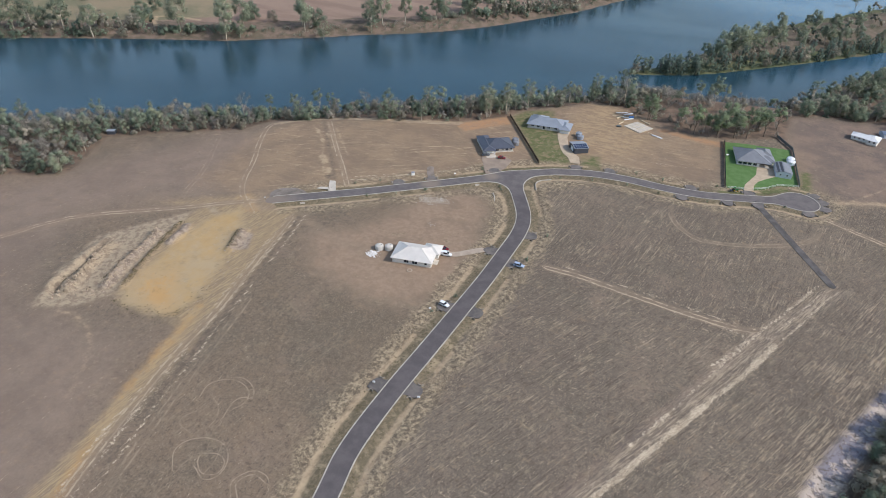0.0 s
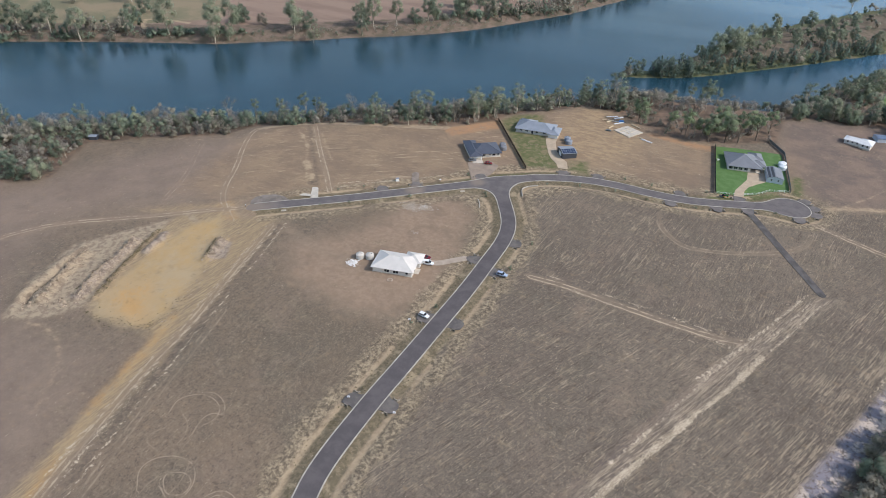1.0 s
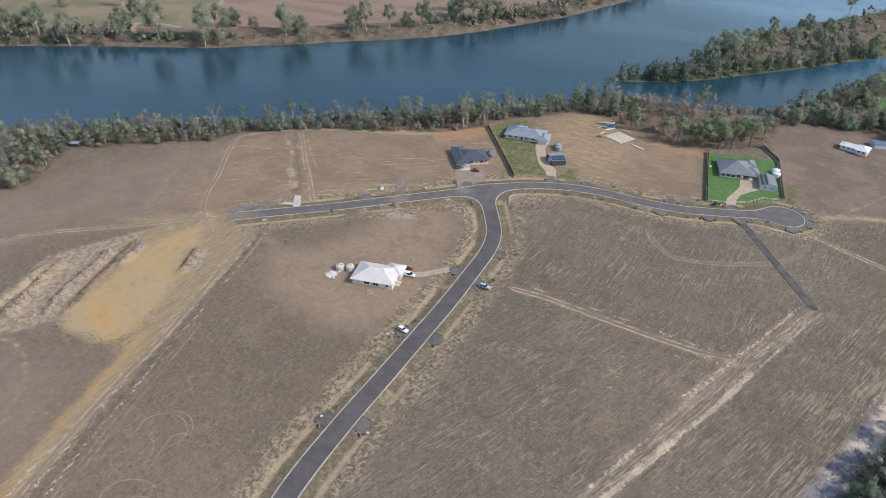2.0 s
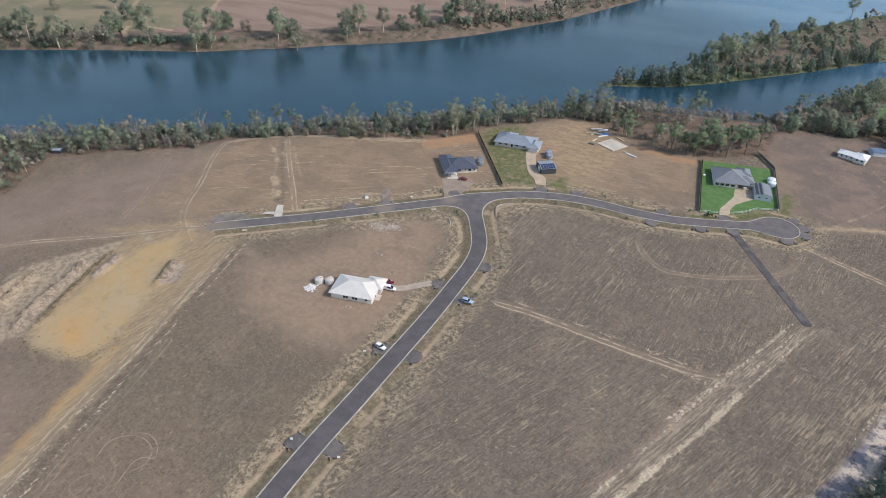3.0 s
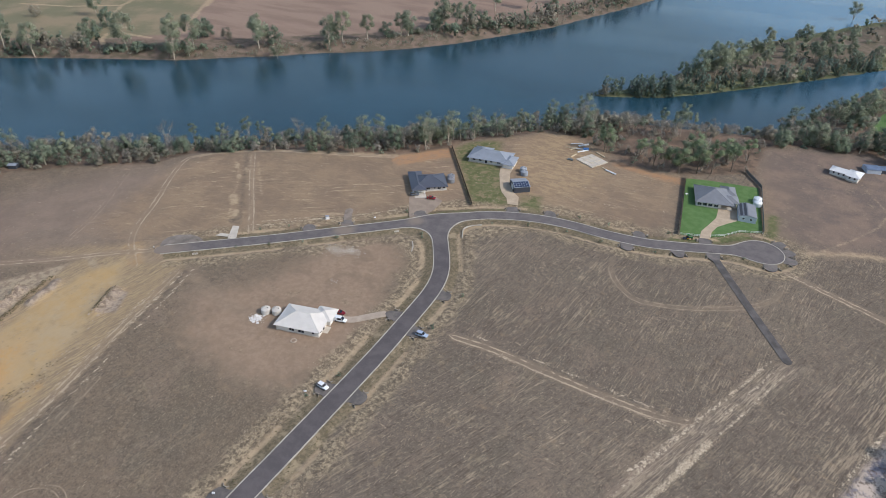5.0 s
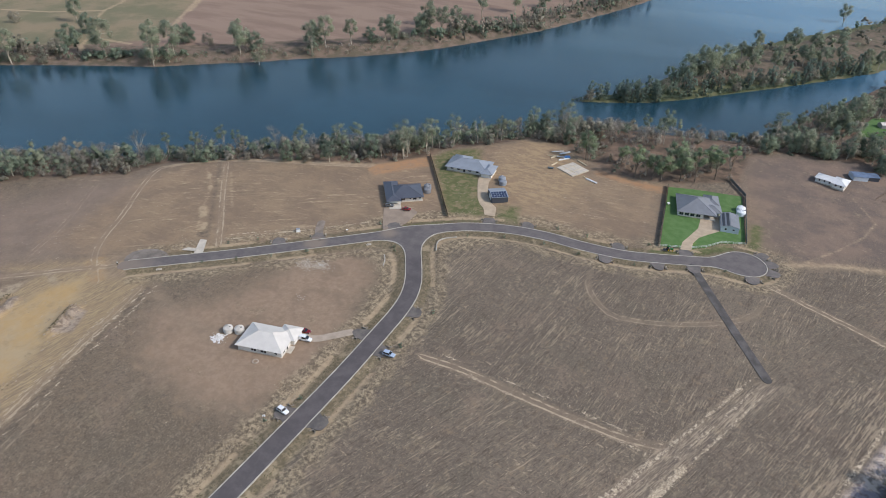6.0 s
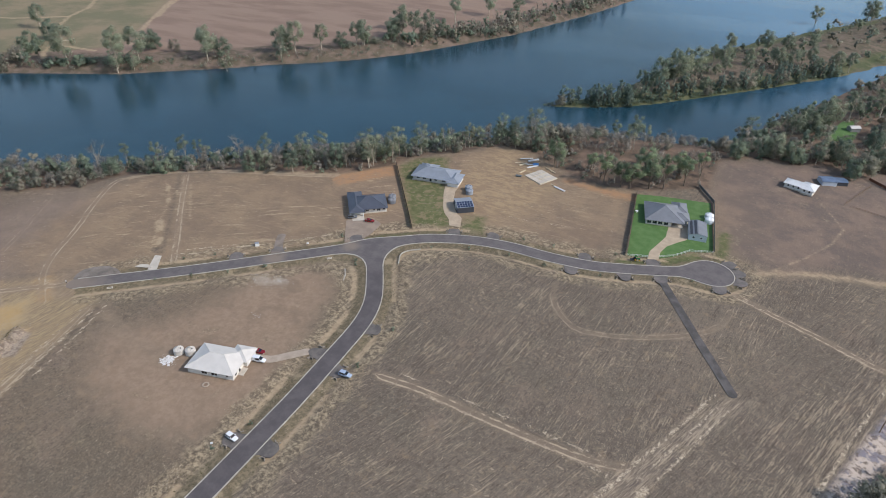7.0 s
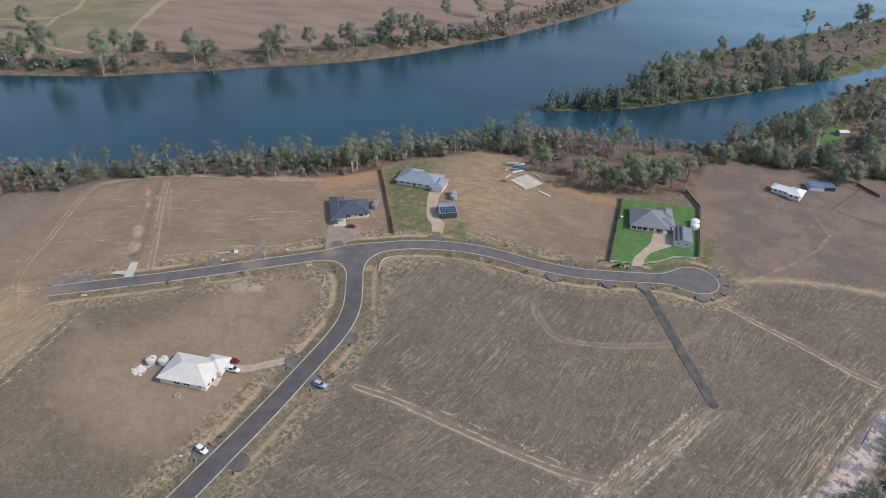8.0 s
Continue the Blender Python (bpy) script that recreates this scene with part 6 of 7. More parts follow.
# tall trees that stand out along the water
for k, x, y, sc in ((2, -306, 194, 1.1), (0, -335, 172, 1.0), (3, 21, 396, 1.1), (1, 52, 428, 1.3), (3, 57, 432, 1.1), (0, 66, 455, 1.5), (3, 81, 470, 1.5), (1, 88, 478, 1.4), (1, 96, 486, 1.5), (0, 104, 480, 1.4), (2, 40, 420, 1.5), (0, -10, 327, 0.9), (2, 0, 333, 0.9), (1, -24, 315, 0.85), (0, -50, 318, 0.8), (1, -118, 296, 1.1), (3, -110, 302, 1.0), (2, -102, 311, 1.1), (0, -84, 331, 0.9), (1, 77, 393, 1.2), (2, 62, 384, 1.3)):
    plant(GUMS[k], x, y, sc, x * 7 % 360)
for i, (x, y, sc) in enumerate(((-227, 237, 0.95), (-218, 246, 1.0), (-209, 254, 1.0), (-204, 258, 0.9), (-180, 277, 1.05), (-150, 281, 0.95), (-33, 347, 1.05), (-26.7, 351, 1.1), (-25, 352.5, 1.15), (-21, 355, 0.9), (30, 412, 1.05), (36, 418, 1.0), (44, 426, 1.1), (-93, 318, 0.95))):
    plant(THIN_GUMS[i % 3], x, y, sc, i * 83)
for x, y, sc in ((-189, 268, 1.3), (-241, 232, 1.2), (-203, 259, 1.1), (-176, 262, 1.1), (-121, 279, 1.0), (-74, 330, 1.1), (-70, 335, 1.2), (-64, 340, 1.0), (-140, 275, 0.9)):
    plant(DEADS[int(abs(x)) % 3], x, y, sc, x * 11 % 360)
plant(CYPRESS, -50, 332, 1.0, 20)
for k, x, y, sc in ((2, 41, 379, 1.1), (3, 70, 382, 1.3), (2, 66, 376, 1.0), (0, 34, 378, 1.0), (3, 52, 388, 1.0), (2, 59, 392, 1.2), (3, 22, 388, 0.9), (3, 12, 378, 0.9), (2, 76, 420, 1.1), (0, 83, 434, 1.2), (0, 46, 427, 1.2), (1, 53, 433, 1.3)):
    plant(FULLS[k], x, y, sc, x * 13 % 360)
for i, (x, y, sc) in enumerate(((-51, 316.5, 1.0), (-27.7, 311.5, 1.0), (-20.7, 312.8, 0.9), (-17, 313.2, 1.05), (-10.1, 317.4, 1.0), (-4.7, 320.6, 1.05), (2.4, 328, 0.95), (-36, 321, 0.75), (-15, 331, 0.95), (-1, 334, 0.9), (7, 340, 0.85))):
    plant(ROW_TREES[(i * 2 + i // 3) % 3], x, y, sc, x * 17 % 360)
for x, y, sc in ((-78, 334, 1.1), (-148, 268, 1.0), (-135, 272, 1.1)):
    plant(DARKS[1], x, y, sc, x % 360)
# far bank: scattered eucalypts above a low scrubby edge
FAR_TREES = [  # which broad tree, where, how large
    (0, -387, 324, 1.7), (1, -356, 337, 1.7), (0, -350, 349, 1.6), (2, -364, 371, 1.3), (2, -362, 374, 1.0), (3, -347, 377, 0.9), (1, -323, 382, 1.3), (0, -316, 376, 1.4), (2, -311, 385, 1.25), (0, -283, 412, 1.3), (1, -274, 417, 1.5), (2, -282, 420, 0.8), (2, -427, 322, 1.1), (2, -433, 331, 1.2), (3, -420, 314, 0.9), (2, -442, 351, 1.3), (0, -476, 367, 1.2),
    (0, -486, 264, 1.5), (1, -475, 270, 1.5), (2, -472, 277, 1.3), (0, -457, 282, 1.6), (1, -433, 287, 1.5), (3, -415, 297, 0.8), (2, -500, 258, 1.4), (0, -520, 250, 1.6), (2, -540, 236, 1.4), (1, -263, 432, 1.2), (2, -254, 443, 1.05), (0, -244, 457, 1.25), (1, -248, 453, 1.1), (2, -236, 482, 1.3), (0, -229, 486, 1.35), (1, -222, 492, 1.35), (2, -240, 492, 1.2), (3, -215, 498, 1.3), (2, -208, 508, 1.2), (0, -243, 507, 1.3), (2, -228, 526, 1.2), (1, -219, 554, 1.3), (0, -203, 586, 1.3), (2, -190, 618, 1.2), (1, -180, 656, 1.3), (3, -512, 340, 0.9)]
for i, (k, x, y, sc) in enumerate(FAR_TREES):
    plant(TALLS[k], x, y, sc * 1.22, i * 67, "trees of the far bank")
for x, y, sc in ((-352, 333, 1.5), (-346, 341, 1.3), (-296, 372, 1.3), (-320, 386, 1.2), (-276, 404, 1.4), (-290, 424, 1.3), (-246, 458, 1.3)):
    plant(GUMS[int(-x) % 4], x, y, sc, -x * 7 % 360, "trees of the far bank")
line = smooth(FAR_SHORE[1:17], 3)
far_spots = []
for i, (x, y) in enumerate(line):
    d = np.array(line[min(i + 1, len(line) - 1)]) - np.array(line[max(i - 1, 0)])
    nrm = np.array([-d[1], d[0]]) / max(np.linalg.norm(d), 1e-6)
    dense = y > 470 or x < -400
    for _ in range(4 if dense else 3):
        if rng.random() < (0.7 if dense else 0.4):
            off = 1.5 + (20 if dense else 11) * rng.random()
            h = 1.6 + 2.6 * rng.random() if rng.random() < 0.6 or not dense else 6 + 8 * rng.random()
            far_spots.append((x + nrm[0] * off, y + nrm[1] * off, h, 1.3 + 0.2 * h, int(40 + 10 * h), int(rng.choice([1, 2, 4], p=[0.45, 0.35, 0.2]))))
# dark shrubs massed at the water's edge
for (x0, y0), (x1, y1), n in (((-500, 234), (-425, 291), 46), ((-395, 312), (-340, 347), 40), ((-435, 335), (-412, 306), 16), ((-250, 440), (-165, 560), 60)):
    for k in rng.random(n):
        off = 2 + 8 * rng.random()
        h = 2.2 + 3.2 * rng.random()
        far_spots.append((x0 + (x1 - x0) * k - off * 0.55, y0 + (y1 - y0) * k + off * 0.8, h, 2.6 + 0.2 * h, 180, 2 if rng.random() < 0.75 else 1))
grove("far_bank_scrub", rng, far_spots, "low scrub and trees along the far river bank")
# creek trees beyond the sand
for x, y in scatter(rng, [(36, 104), (39.5, 117), (46, 136), (52.5, 153), (61.5, 175), (71, 199), (79, 217), (91, 242), (104, 240), (72, 170), (54, 120), (44, 80)], (34, 80, 112, 256), 2.9, 4200):
    kind = (FULLS[2 + rng.integers(2)], SCRUB[rng.integers(5)], BUSHES[rng.integers(3)])[rng.integers(3)]
    plant(kind, x, y, 0.75 + 0.4 * rng.random(), 360 * rng.random(), "trees of the creek")

# saplings beside the road
SAPLING = tree_kind("sapling", 101, 1.5, 0.55, 90, 0.3, M_LEAF_DARK, M_BARK, 4, "young dark green street tree by the kerb", low=0.2, lean=0.05)
for x, y in ((-138, 174.6), (-129.3, 181.8), (-120.1, 189.0), (-111.2, 197), (-138.9, 187.8), (-131.2, 194.5), (-99.3, 224.8), (-86.4, 214.2), (-84.9, 212.2), (-67.5, 233.8), (-55.6, 239.6), (-41.7, 243), (-28.9, 243.2), (-41.1, 254.8), (-30, 255.8), (-9.1, 262), (-10.5, 247), (-56.6, 190), (-69.5, 143), (-72.5, 133), (-57.5, 172.5), (17.5, 260)):
    plant(SAPLING, x, y, 0.8 + 0.4 * rng.random(), 360 * rng.random(), "street saplings")
for ob in [*THIN_GUMS, *ROW_TREES, *SHE_OAKS, *GUMS, *FULLS, *TALLS, *SCRUB, *DARKS, *DEADS, *BUSHES, CYPRESS, SAPLING]:
    for o in [*ob.children_recursive, ob]:
        bpy.data.objects.remove(o)


# ---- vehicles ----
def paint(name, color):
    return plain(name, color, 0.25, 0.0, 0.6, vary=0.03)


M_CAR_GLASS = plain("tinted_car_glass", rgb(22, 26, 32), 0.06, spec=0.7, vary=0.05)
M_ALLOY = plain("alloy_rim", rgb(150, 152, 156), 0.35, 0.8, vary=0.05)
M_LAMP_CLEAR = plain("clear_lamp_lens", rgb(210, 214, 220), 0.1, spec=0.7, vary=0.02)
M_LAMP_RED = plain("red_lamp_lens", rgb(140, 24, 22), 0.2, spec=0.6, vary=0.02)


def loft(bm, sections):
    """Joins closed rings of points into a skin with end caps."""
    rings = [[bm.verts.new(p) for p in sec] for sec in sections]
    n = len(rings[0])
    for a, b in zip(rings[:-1], rings[1:]):
        for k in range(n):
            bm.faces.new((a[k], a[(k + 1) % n], b[(k + 1) % n], b[k]))
    bm.faces.new(rings[0][::-1])
    bm.faces.new(rings[-1])
    bmesh.ops.recalc_face_normals(bm, faces=bm.faces)


def car(x, y, angle, length, height, body_mat, label, style="wagon", lift=0.06):
    t = thing("car", pose(x, y, ground_z(x, y) + lift, 0, 0, angle), label, "car", "parked cars")
    L, W, H = length, 0.9, height
    belt = 0.62 * H if style != "van" else 0.56 * H

    def ring(px, w, z0, z1):
        c = 0.12
        return [(px, -w + c, z0), (px, w - c, z0), (px, w, z0 + c), (px, w, z1 - c), (px, w - c * 1.3, z1), (px, -w + c * 1.3, z1), (px, -w, z1 - c), (px, -w, z0 + c)]

    bonnet = belt - (0.1 if style != "van" else 0.16)
    bm = bmesh.new()
    loft(bm, [ring(-L / 2, W * 0.86, 0.4, belt - 0.12), ring(-L / 2 + 0.12, W * 0.97, 0.28, belt), ring(-L * 0.2, W, 0.24, belt + 0.02), ring(L * 0.16, W, 0.24, belt), ring(L * 0.3, W * 0.99, 0.25, bonnet), ring(L / 2 - 0.18, W * 0.93, 0.28, bonnet - 0.1), ring(L / 2, W * 0.8, 0.36, bonnet - 0.24)])
    part("body", bm, body_mat, t)
    if style == "sedan":
        stations = [(-L * 0.4, 0.78, 0.05), (-L * 0.24, 0.68, 1.0), (L * 0.02, 0.68, 1.0), (L * 0.2, 0.8, 0.05)]
    elif style == "van":
        stations = [(-L * 0.485, 0.85, 0.05), (-L * 0.47, 0.8, 1.0), (L * 0.1, 0.78, 1.0), (L * 0.27, 0.84, 0.05)]
    else:
        stations = [(-L * 0.475, 0.82, 0.05), (-L * 0.4, 0.72, 1.0), (L * 0.04, 0.7, 1.0), (L * 0.2, 0.82, 0.05)]
    bm = bmesh.new()
    rings = []
    for px, w, k in stations:
        z = belt - 0.03 + (H - belt - 0.02) * k
        rings.append([(px, -w, z), (px, w, z)])
    low = [(stations[0][0], 0.84), (stations[3][0], 0.86)]
    v = {}
    base = [bm.verts.new(p) for p in ((low[0][0], -0.84, belt - 0.05), (low[0][0], 0.84, belt - 0.05), (low[1][0], 0.86, belt - 0.05), (low[1][0], -0.86, belt - 0.05))]
    top = [bm.verts.new(p) for p in ((stations[1][0], -stations[1][1], H - 0.03), (stations[1][0], stations[1][1], H - 0.03), (stations[2][0], stations[2][1], H - 0.03), (stations[2][0], -stations[2][1], H - 0.03))]
    for k in range(4):
        bm.faces.new((base[k], base[(k + 1) % 4], top[(k + 1) % 4], top[k]))
    bm.faces.new(top)
    bmesh.ops.recalc_face_normals(bm, faces=bm.faces)
    part("glasshouse", bm, M_CAR_GLASS, t, "dark tinted windows")
    bm = bmesh.new()
    box(bm, stations[1][0] - 0.05, -stations[1][1] - 0.03, H - 0.05, stations[2][0] + 0.06, stations[1][1] + 0.03, H, 0.03)
    for sx in (-1, 1):
        w = 0.86
        tube(bm, (stations[1][0], sx * stations[1][1], H - 0.04), (stations[0][0] + 0.05, sx * w * 0.97, belt), 0.05, sides=5)
        tube(bm, (stations[2][0], sx * stations[2][1], H - 0.04), (stations[3][0] - 0.03, sx * w, belt), 0.045, sides=5)
        mid = (stations[1][0] + stations[2][0]) / 2
        tube(bm, (mid, sx * stations[1][1], H - 0.04), (mid, sx * 0.865, belt), 0.04, sides=5)
        if style == "van":
            box(bm, stations[1][0] - 0.02, sx * 0.845, belt - 0.05, mid - 0.1, sx * 0.79, H - 0.05)
    part("roof", bm, body_mat, t)
    wheel = bmesh.new()
    tube(wheel, (0, -0.11, 0), (0, 0.11, 0), 0.34, 0.34, 18)
    wheel = mesh_of("wheel", wheel, M_RUBBER)
    rim = bmesh.new()
    tube(rim, (0, -0.12, 0), (0, 0.12, 0), 0.21, 0.21, 12)
    rim = mesh_of("rim", rim, M_ALLOY)
    for px in (-L * 0.3, L * 0.31):
        for sy in (-0.83, 0.83):
            ob = new("wheel", wheel)
            ob.parent, ob.location = t, (px, sy, 0.34)
            r = new("rim", rim)
            r.parent = ob
    for sy in (-0.62, 0.62):
        bm = bmesh.new()
        box(bm, L / 2 - 0.2, sy - 0.18, bonnet - 0.3, L / 2 - 0.04, sy + 0.18, bonnet - 0.16, 0.02)
        part("headlight", bm, M_LAMP_CLEAR, t, "clear headlight")
        bm = bmesh.new()
        box(bm, -L / 2 - 0.01, sy - 0.14, belt - 0.4, -L / 2 + 0.1, sy + 0.14, belt - 0.16, 0.02)
        part("tail_light", bm, M_LAMP_RED, t, "red tail light")
        bm = bmesh.new()
        box(bm, stations[3][0] - 0.28, sy / 0.62 * 0.9, belt, stations[3][0] - 0.12, sy / 0.62 * 1.06, belt + 0.14, 0.02)
        part("mirror", bm, body_mat, t)
    return t


M_WHITE_CAR = paint("white_car_paint", rgb(222, 224, 226))
car(-70.6, 137.6, -6, 4.2, 1.48, M_WHITE_CAR, "white hatchback parked on an asphalt crossover", "wagon", 0.08)
car(-58.4, 168.0, 4, 4.6, 1.65, paint("silver_blue_car_paint", rgb(158, 172, 192)), "silver-blue wagon parked on an asphalt crossover", "wagon", 0.08)
car(-82.7, 161.2, 13, 5.0, 1.95, M_WHITE_CAR, "white van parked before the garage", "van", 0.08)
car(-84.9, 163.9, 14, 4.3, 1.4, paint("dark_red_car_paint", rgb(110, 24, 30)), "dark red car parked beside the white van", "sedan", 0.02)
car(-96.3, 238.4, 20, 4.4, 1.45, paint("red_car_paint", rgb(126, 34, 34)), "red car parked on the gravel turning area", "sedan", 0.06)
car(-103.6, 237.6, 38, 4.4, 1.5, paint("grey_car_paint", rgb(96, 100, 106)), "dark grey car parked under the carport's edge", "wagon", 0.1)


def tractor(x, y, angle):
    t = thing("tractor", pose(x, y, ground_z(x, y) + 0.02, 0, 0, angle), "green tractor with a mower deck parked by the kerb", "tractor")
    green, yellow = paint("green_tractor_paint", rgb(40, 104, 50)), paint("yellow_wheel_paint", rgb(190, 160, 40))
    bm = bmesh.new()
    box(bm, 0.1, -0.35, 0.6, 1.6, 0.35, 1.2, 0.08)
    part("bonnet", bm, green, t)
    bm = bmesh.new()
    box(bm, -0.9, -0.45, 0.5, 0.1, 0.45, 0.85, 0.05)
    part("chassis", bm, M_DARK_TRIM, t)
    bm = bmesh.new()
    box(bm, -1.0, -0.6, 1.95, 0.2, 0.6, 2.05, 0.04)
    part("canopy", bm, green, t)
    bm = bmesh.new()
    for px in (-0.95, 0.12):
        for py in (-0.52, 0.52):
            tube(bm, (px, py, 0.8), (px, py, 1.96), 0.03, sides=5)
    part("canopy_frame", bm, M_DARK_TRIM, t)
    bm = bmesh.new()
    box(bm, -0.75, -0.25, 0.85, -0.35, 0.25, 0.98, 0.04)
    box(bm, -0.85, -0.25, 0.9, -0.74, 0.25, 1.4, 0.04)
    part("seat", bm, M_RUBBER, t)
    for px, r, w in ((-0.6, 0.62, 0.18), (1.25, 0.4, 0.12)):
        for py in (-0.6, 0.6):
            bm = bmesh.new()
            tube(bm, (px, py - w, r), (px, py + w, r), r, r, 18)
            wh = part("wheel", bm, M_RUBBER, t)
            bm = bmesh.new()
            tube(bm, (px, py - w - 0.01, r), (px, py + w + 0.01, r), r * 0.55, r * 0.55, 12)
            part("rim", bm, yellow, wh)
    bm = bmesh.new()
    box(bm, -2.6, -0.85, 0.15, -1.15, 0.85, 0.45, 0.06)
    tube(bm, (-1.2, 0, 0.4), (-0.8, 0, 0.6), 0.06)
    part("mower_deck", bm, M_DARK_TRIM, t, "dark mower deck")


tractor(-2.0, 262.5, 22)


# ---- building site and small things ----
def building_slab():
    t = thing("house_slab", pose(-60.2, 302.6, ground_z(-52, 303), 0, 0, -27), "fresh concrete house slab with timber set out on it", "concrete slab")
    for i in range(3):
        for j in range(4):
            bm = bmesh.new()
            box(bm, i * 4.2 + 0.03 + 1.0, j * 3.1 + 0.03, -0.4, i * 4.2 + 4.17 + 1.0, j * 3.1 + 3.07, 0.25 + 0.004 * ((i + j) % 2), 0.02)
            part("slab_bay", bm, M_CONCRETE, t)
    for a, b in (((0.9, 0.2), (10.8, 0.2)), ((0.9, 3.2), (10.8, 3.2)), ((0.9, 6.4), (7.6, 6.4)), ((4.2, 0.2), (4.2, 9.8)), ((7.6, 0.2), (7.6, 9.8)), ((10.8, 0.2), (10.8, 9.8))):
        bm = bmesh.new()
        box(bm, a[0] * SITE - 0.06, a[1] * SITE - 0.06, 0.26, b[0] * SITE + 0.06, b[1] * SITE + 0.06, 0.38)
        part("wall_plate", bm, M_PALE_TIMBER, t, "pale pine wall plate")


building_slab()


def stack(name, x, y, angle, size, mat, label, layers=3):
    t = thing(name, pose(x, y, ground_z(x, y), 0, 0, angle), label, "building materials", "building materials")
    bits = np.random.default_rng(int(abs(x * 10)))
    size = [k * SITE * f for k, f in zip(size, (1.3, 0.85, 0.8))]
    for i in range(layers):
        for j in range(3):
            bm = bmesh.new()
            w = size[1] / 3
            box(bm, bits.normal() * 0.12, j * w + 0.03, i * size[2] / layers, size[0] + bits.normal() * 0.12, (j + 1) * w - 0.03, (i + 1) * size[2] / layers - 0.01, 0.01)
            part("board", bm, mat, t)


stack("timber_stack", -64.6, 309.8, 62, (3.4, 0.8, 0.5), M_PALE_TIMBER, "stack of pale framing timber on bare soil")
stack("timber_stack", -61.6, 303.2, 75, (3.0, 0.7, 0.4), M_PALE_TIMBER, "stack of pale framing timber on bare soil")
stack("truss_stack", -62.6, 315.8, 50, (4.0, 1.1, 0.5), M_FRAME, "stack of white roof battens on bare soil")
stack("truss_stack", -60.8, 309.4, 52, (4.2, 0.9, 0.4), M_FRAME, "stack of white roof battens on bare soil")
stack("wrapped_pallet", -59.4, 313.0, 30, (1.8, 1.6, 1.0), plain("blue_wrap", rgb(70, 120, 176), 0.5, vary=0.15), "pallet of boards under blue plastic wrap")
stack("sheet_stack", -45.0, 298.6, -20, (4.2, 1.0, 0.35), M_FRAME, "stack of white sheets on bare soil")
stack("timber_stack", -67.6, 311.6, 20, (3.6, 0.5, 0.3), M_PALE_TIMBER, "stack of pale framing timber on bare soil")
stack("truss_stack", -66.8, 316.4, 35, (4.4, 0.6, 0.4), M_FRAME, "stack of white roof battens on bare soil")
stack("truss_stack", -63.2, 312.6, 15, (3.2, 0.5, 0.4), M_FRAME, "stack of white roof battens on bare soil")
stack("timber_stack", -54.0, 313.6, -30, (4.6, 0.6, 0.35), M_PALE_TIMBER, "stack of pale framing timber on bare soil")
stack("timber_stack", -47.0, 300.2, -24, (4.8, 0.5, 0.25), M_PALE_TIMBER, "stack of pale framing timber on bare soil")
stack("sheet_stack", -62.4, 299.6, 10, (1.8, 1.4, 0.6), M_GREY_FENCE, "stack of grey blocks beside the slab")


def cabinet(x, y, angle):
    t = thing("service_cabinet", pose(x, y, ground_z(x, y), 0, 0, angle), "white electrical service cabinet on a concrete base", "cabinet")
    bm = bmesh.new()
    box(bm, -1.0, -0.8, -0.1, 1.0, 0.8, 0.12, 0.02)
    part("base", bm, M_CONCRETE, t)
    bm = bmesh.new()
    box(bm, -0.8, -0.6, 0.12, 0.8, 0.6, 1.5, 0.04)
    part("body", bm, M_FRAME, t)
    bm = bmesh.new()
    box(bm, -0.9, -0.7, 1.5, 0.9, 0.7, 1.6, 0.03)
    part("lid", bm, M_BLUE_ROOF, t)


cabinet(-122.3, 205.8, 40)


def drain_inlet(x, y, angle, size=(2.2, 0.9)):
    t = thing("drain_inlet", pose(x, y, ground_z(x, y), 0, 0, angle), "pale concrete stormwater inlet beside the kerb", "drain")
    bm = bmesh.new()
    a, b = size[0] / 2, size[1] / 2
    for x0, y0, x1, y1 in ((-a, -b, a, -b + 0.2), (-a, b - 0.2, a, b), (-a, -b + 0.2, -a + 0.2, b - 0.2), (a - 0.2, -b + 0.2, a, b - 0.2)):
        box(bm, x0, y0, -0.2, x1, y1, 0.16, 0.02)
    part("rim", bm, M_CONCRETE, t)
    bm = bmesh.new()
    box(bm, -a + 0.2, -b + 0.2, -0.2, a - 0.2, b - 0.2, -0.02)
    part("grate", bm, M_DARK_TRIM, t, "dark steel grate")


for x, y, a in ((-95.2, 211.4, 42), (-147.6, 164.8, 42)):
    drain_inlet(x, y, a)


def low_wall(name, pts, label):
    """A low curved concrete edge along a swale."""
    line = smooth(pts, 0.8)
    xs, ys = [p[0] for p in line], [p[1] for p in line]
    tagged(sheet(name, lambda x, y: seg_dist(x, y, line)[0] - 0.17, (min(xs) - 1, min(ys) - 1, max(xs) + 1, max(ys) + 1), 0.25, 0.2, 0.5, M_KERB), label, "edging", kind="structure")


low_wall("swale_edge", [(-72.8, 220.0), (-74.9, 225.0), (-73.9, 228.2), (-70.6, 231.2)], "low curved concrete edge of a drainage swale")
low_wall("swale_edge", [(-86.8, 208.6), (-84.9, 206.0), (-83.7, 203.2)], "low curved concrete edge of a drainage swale")


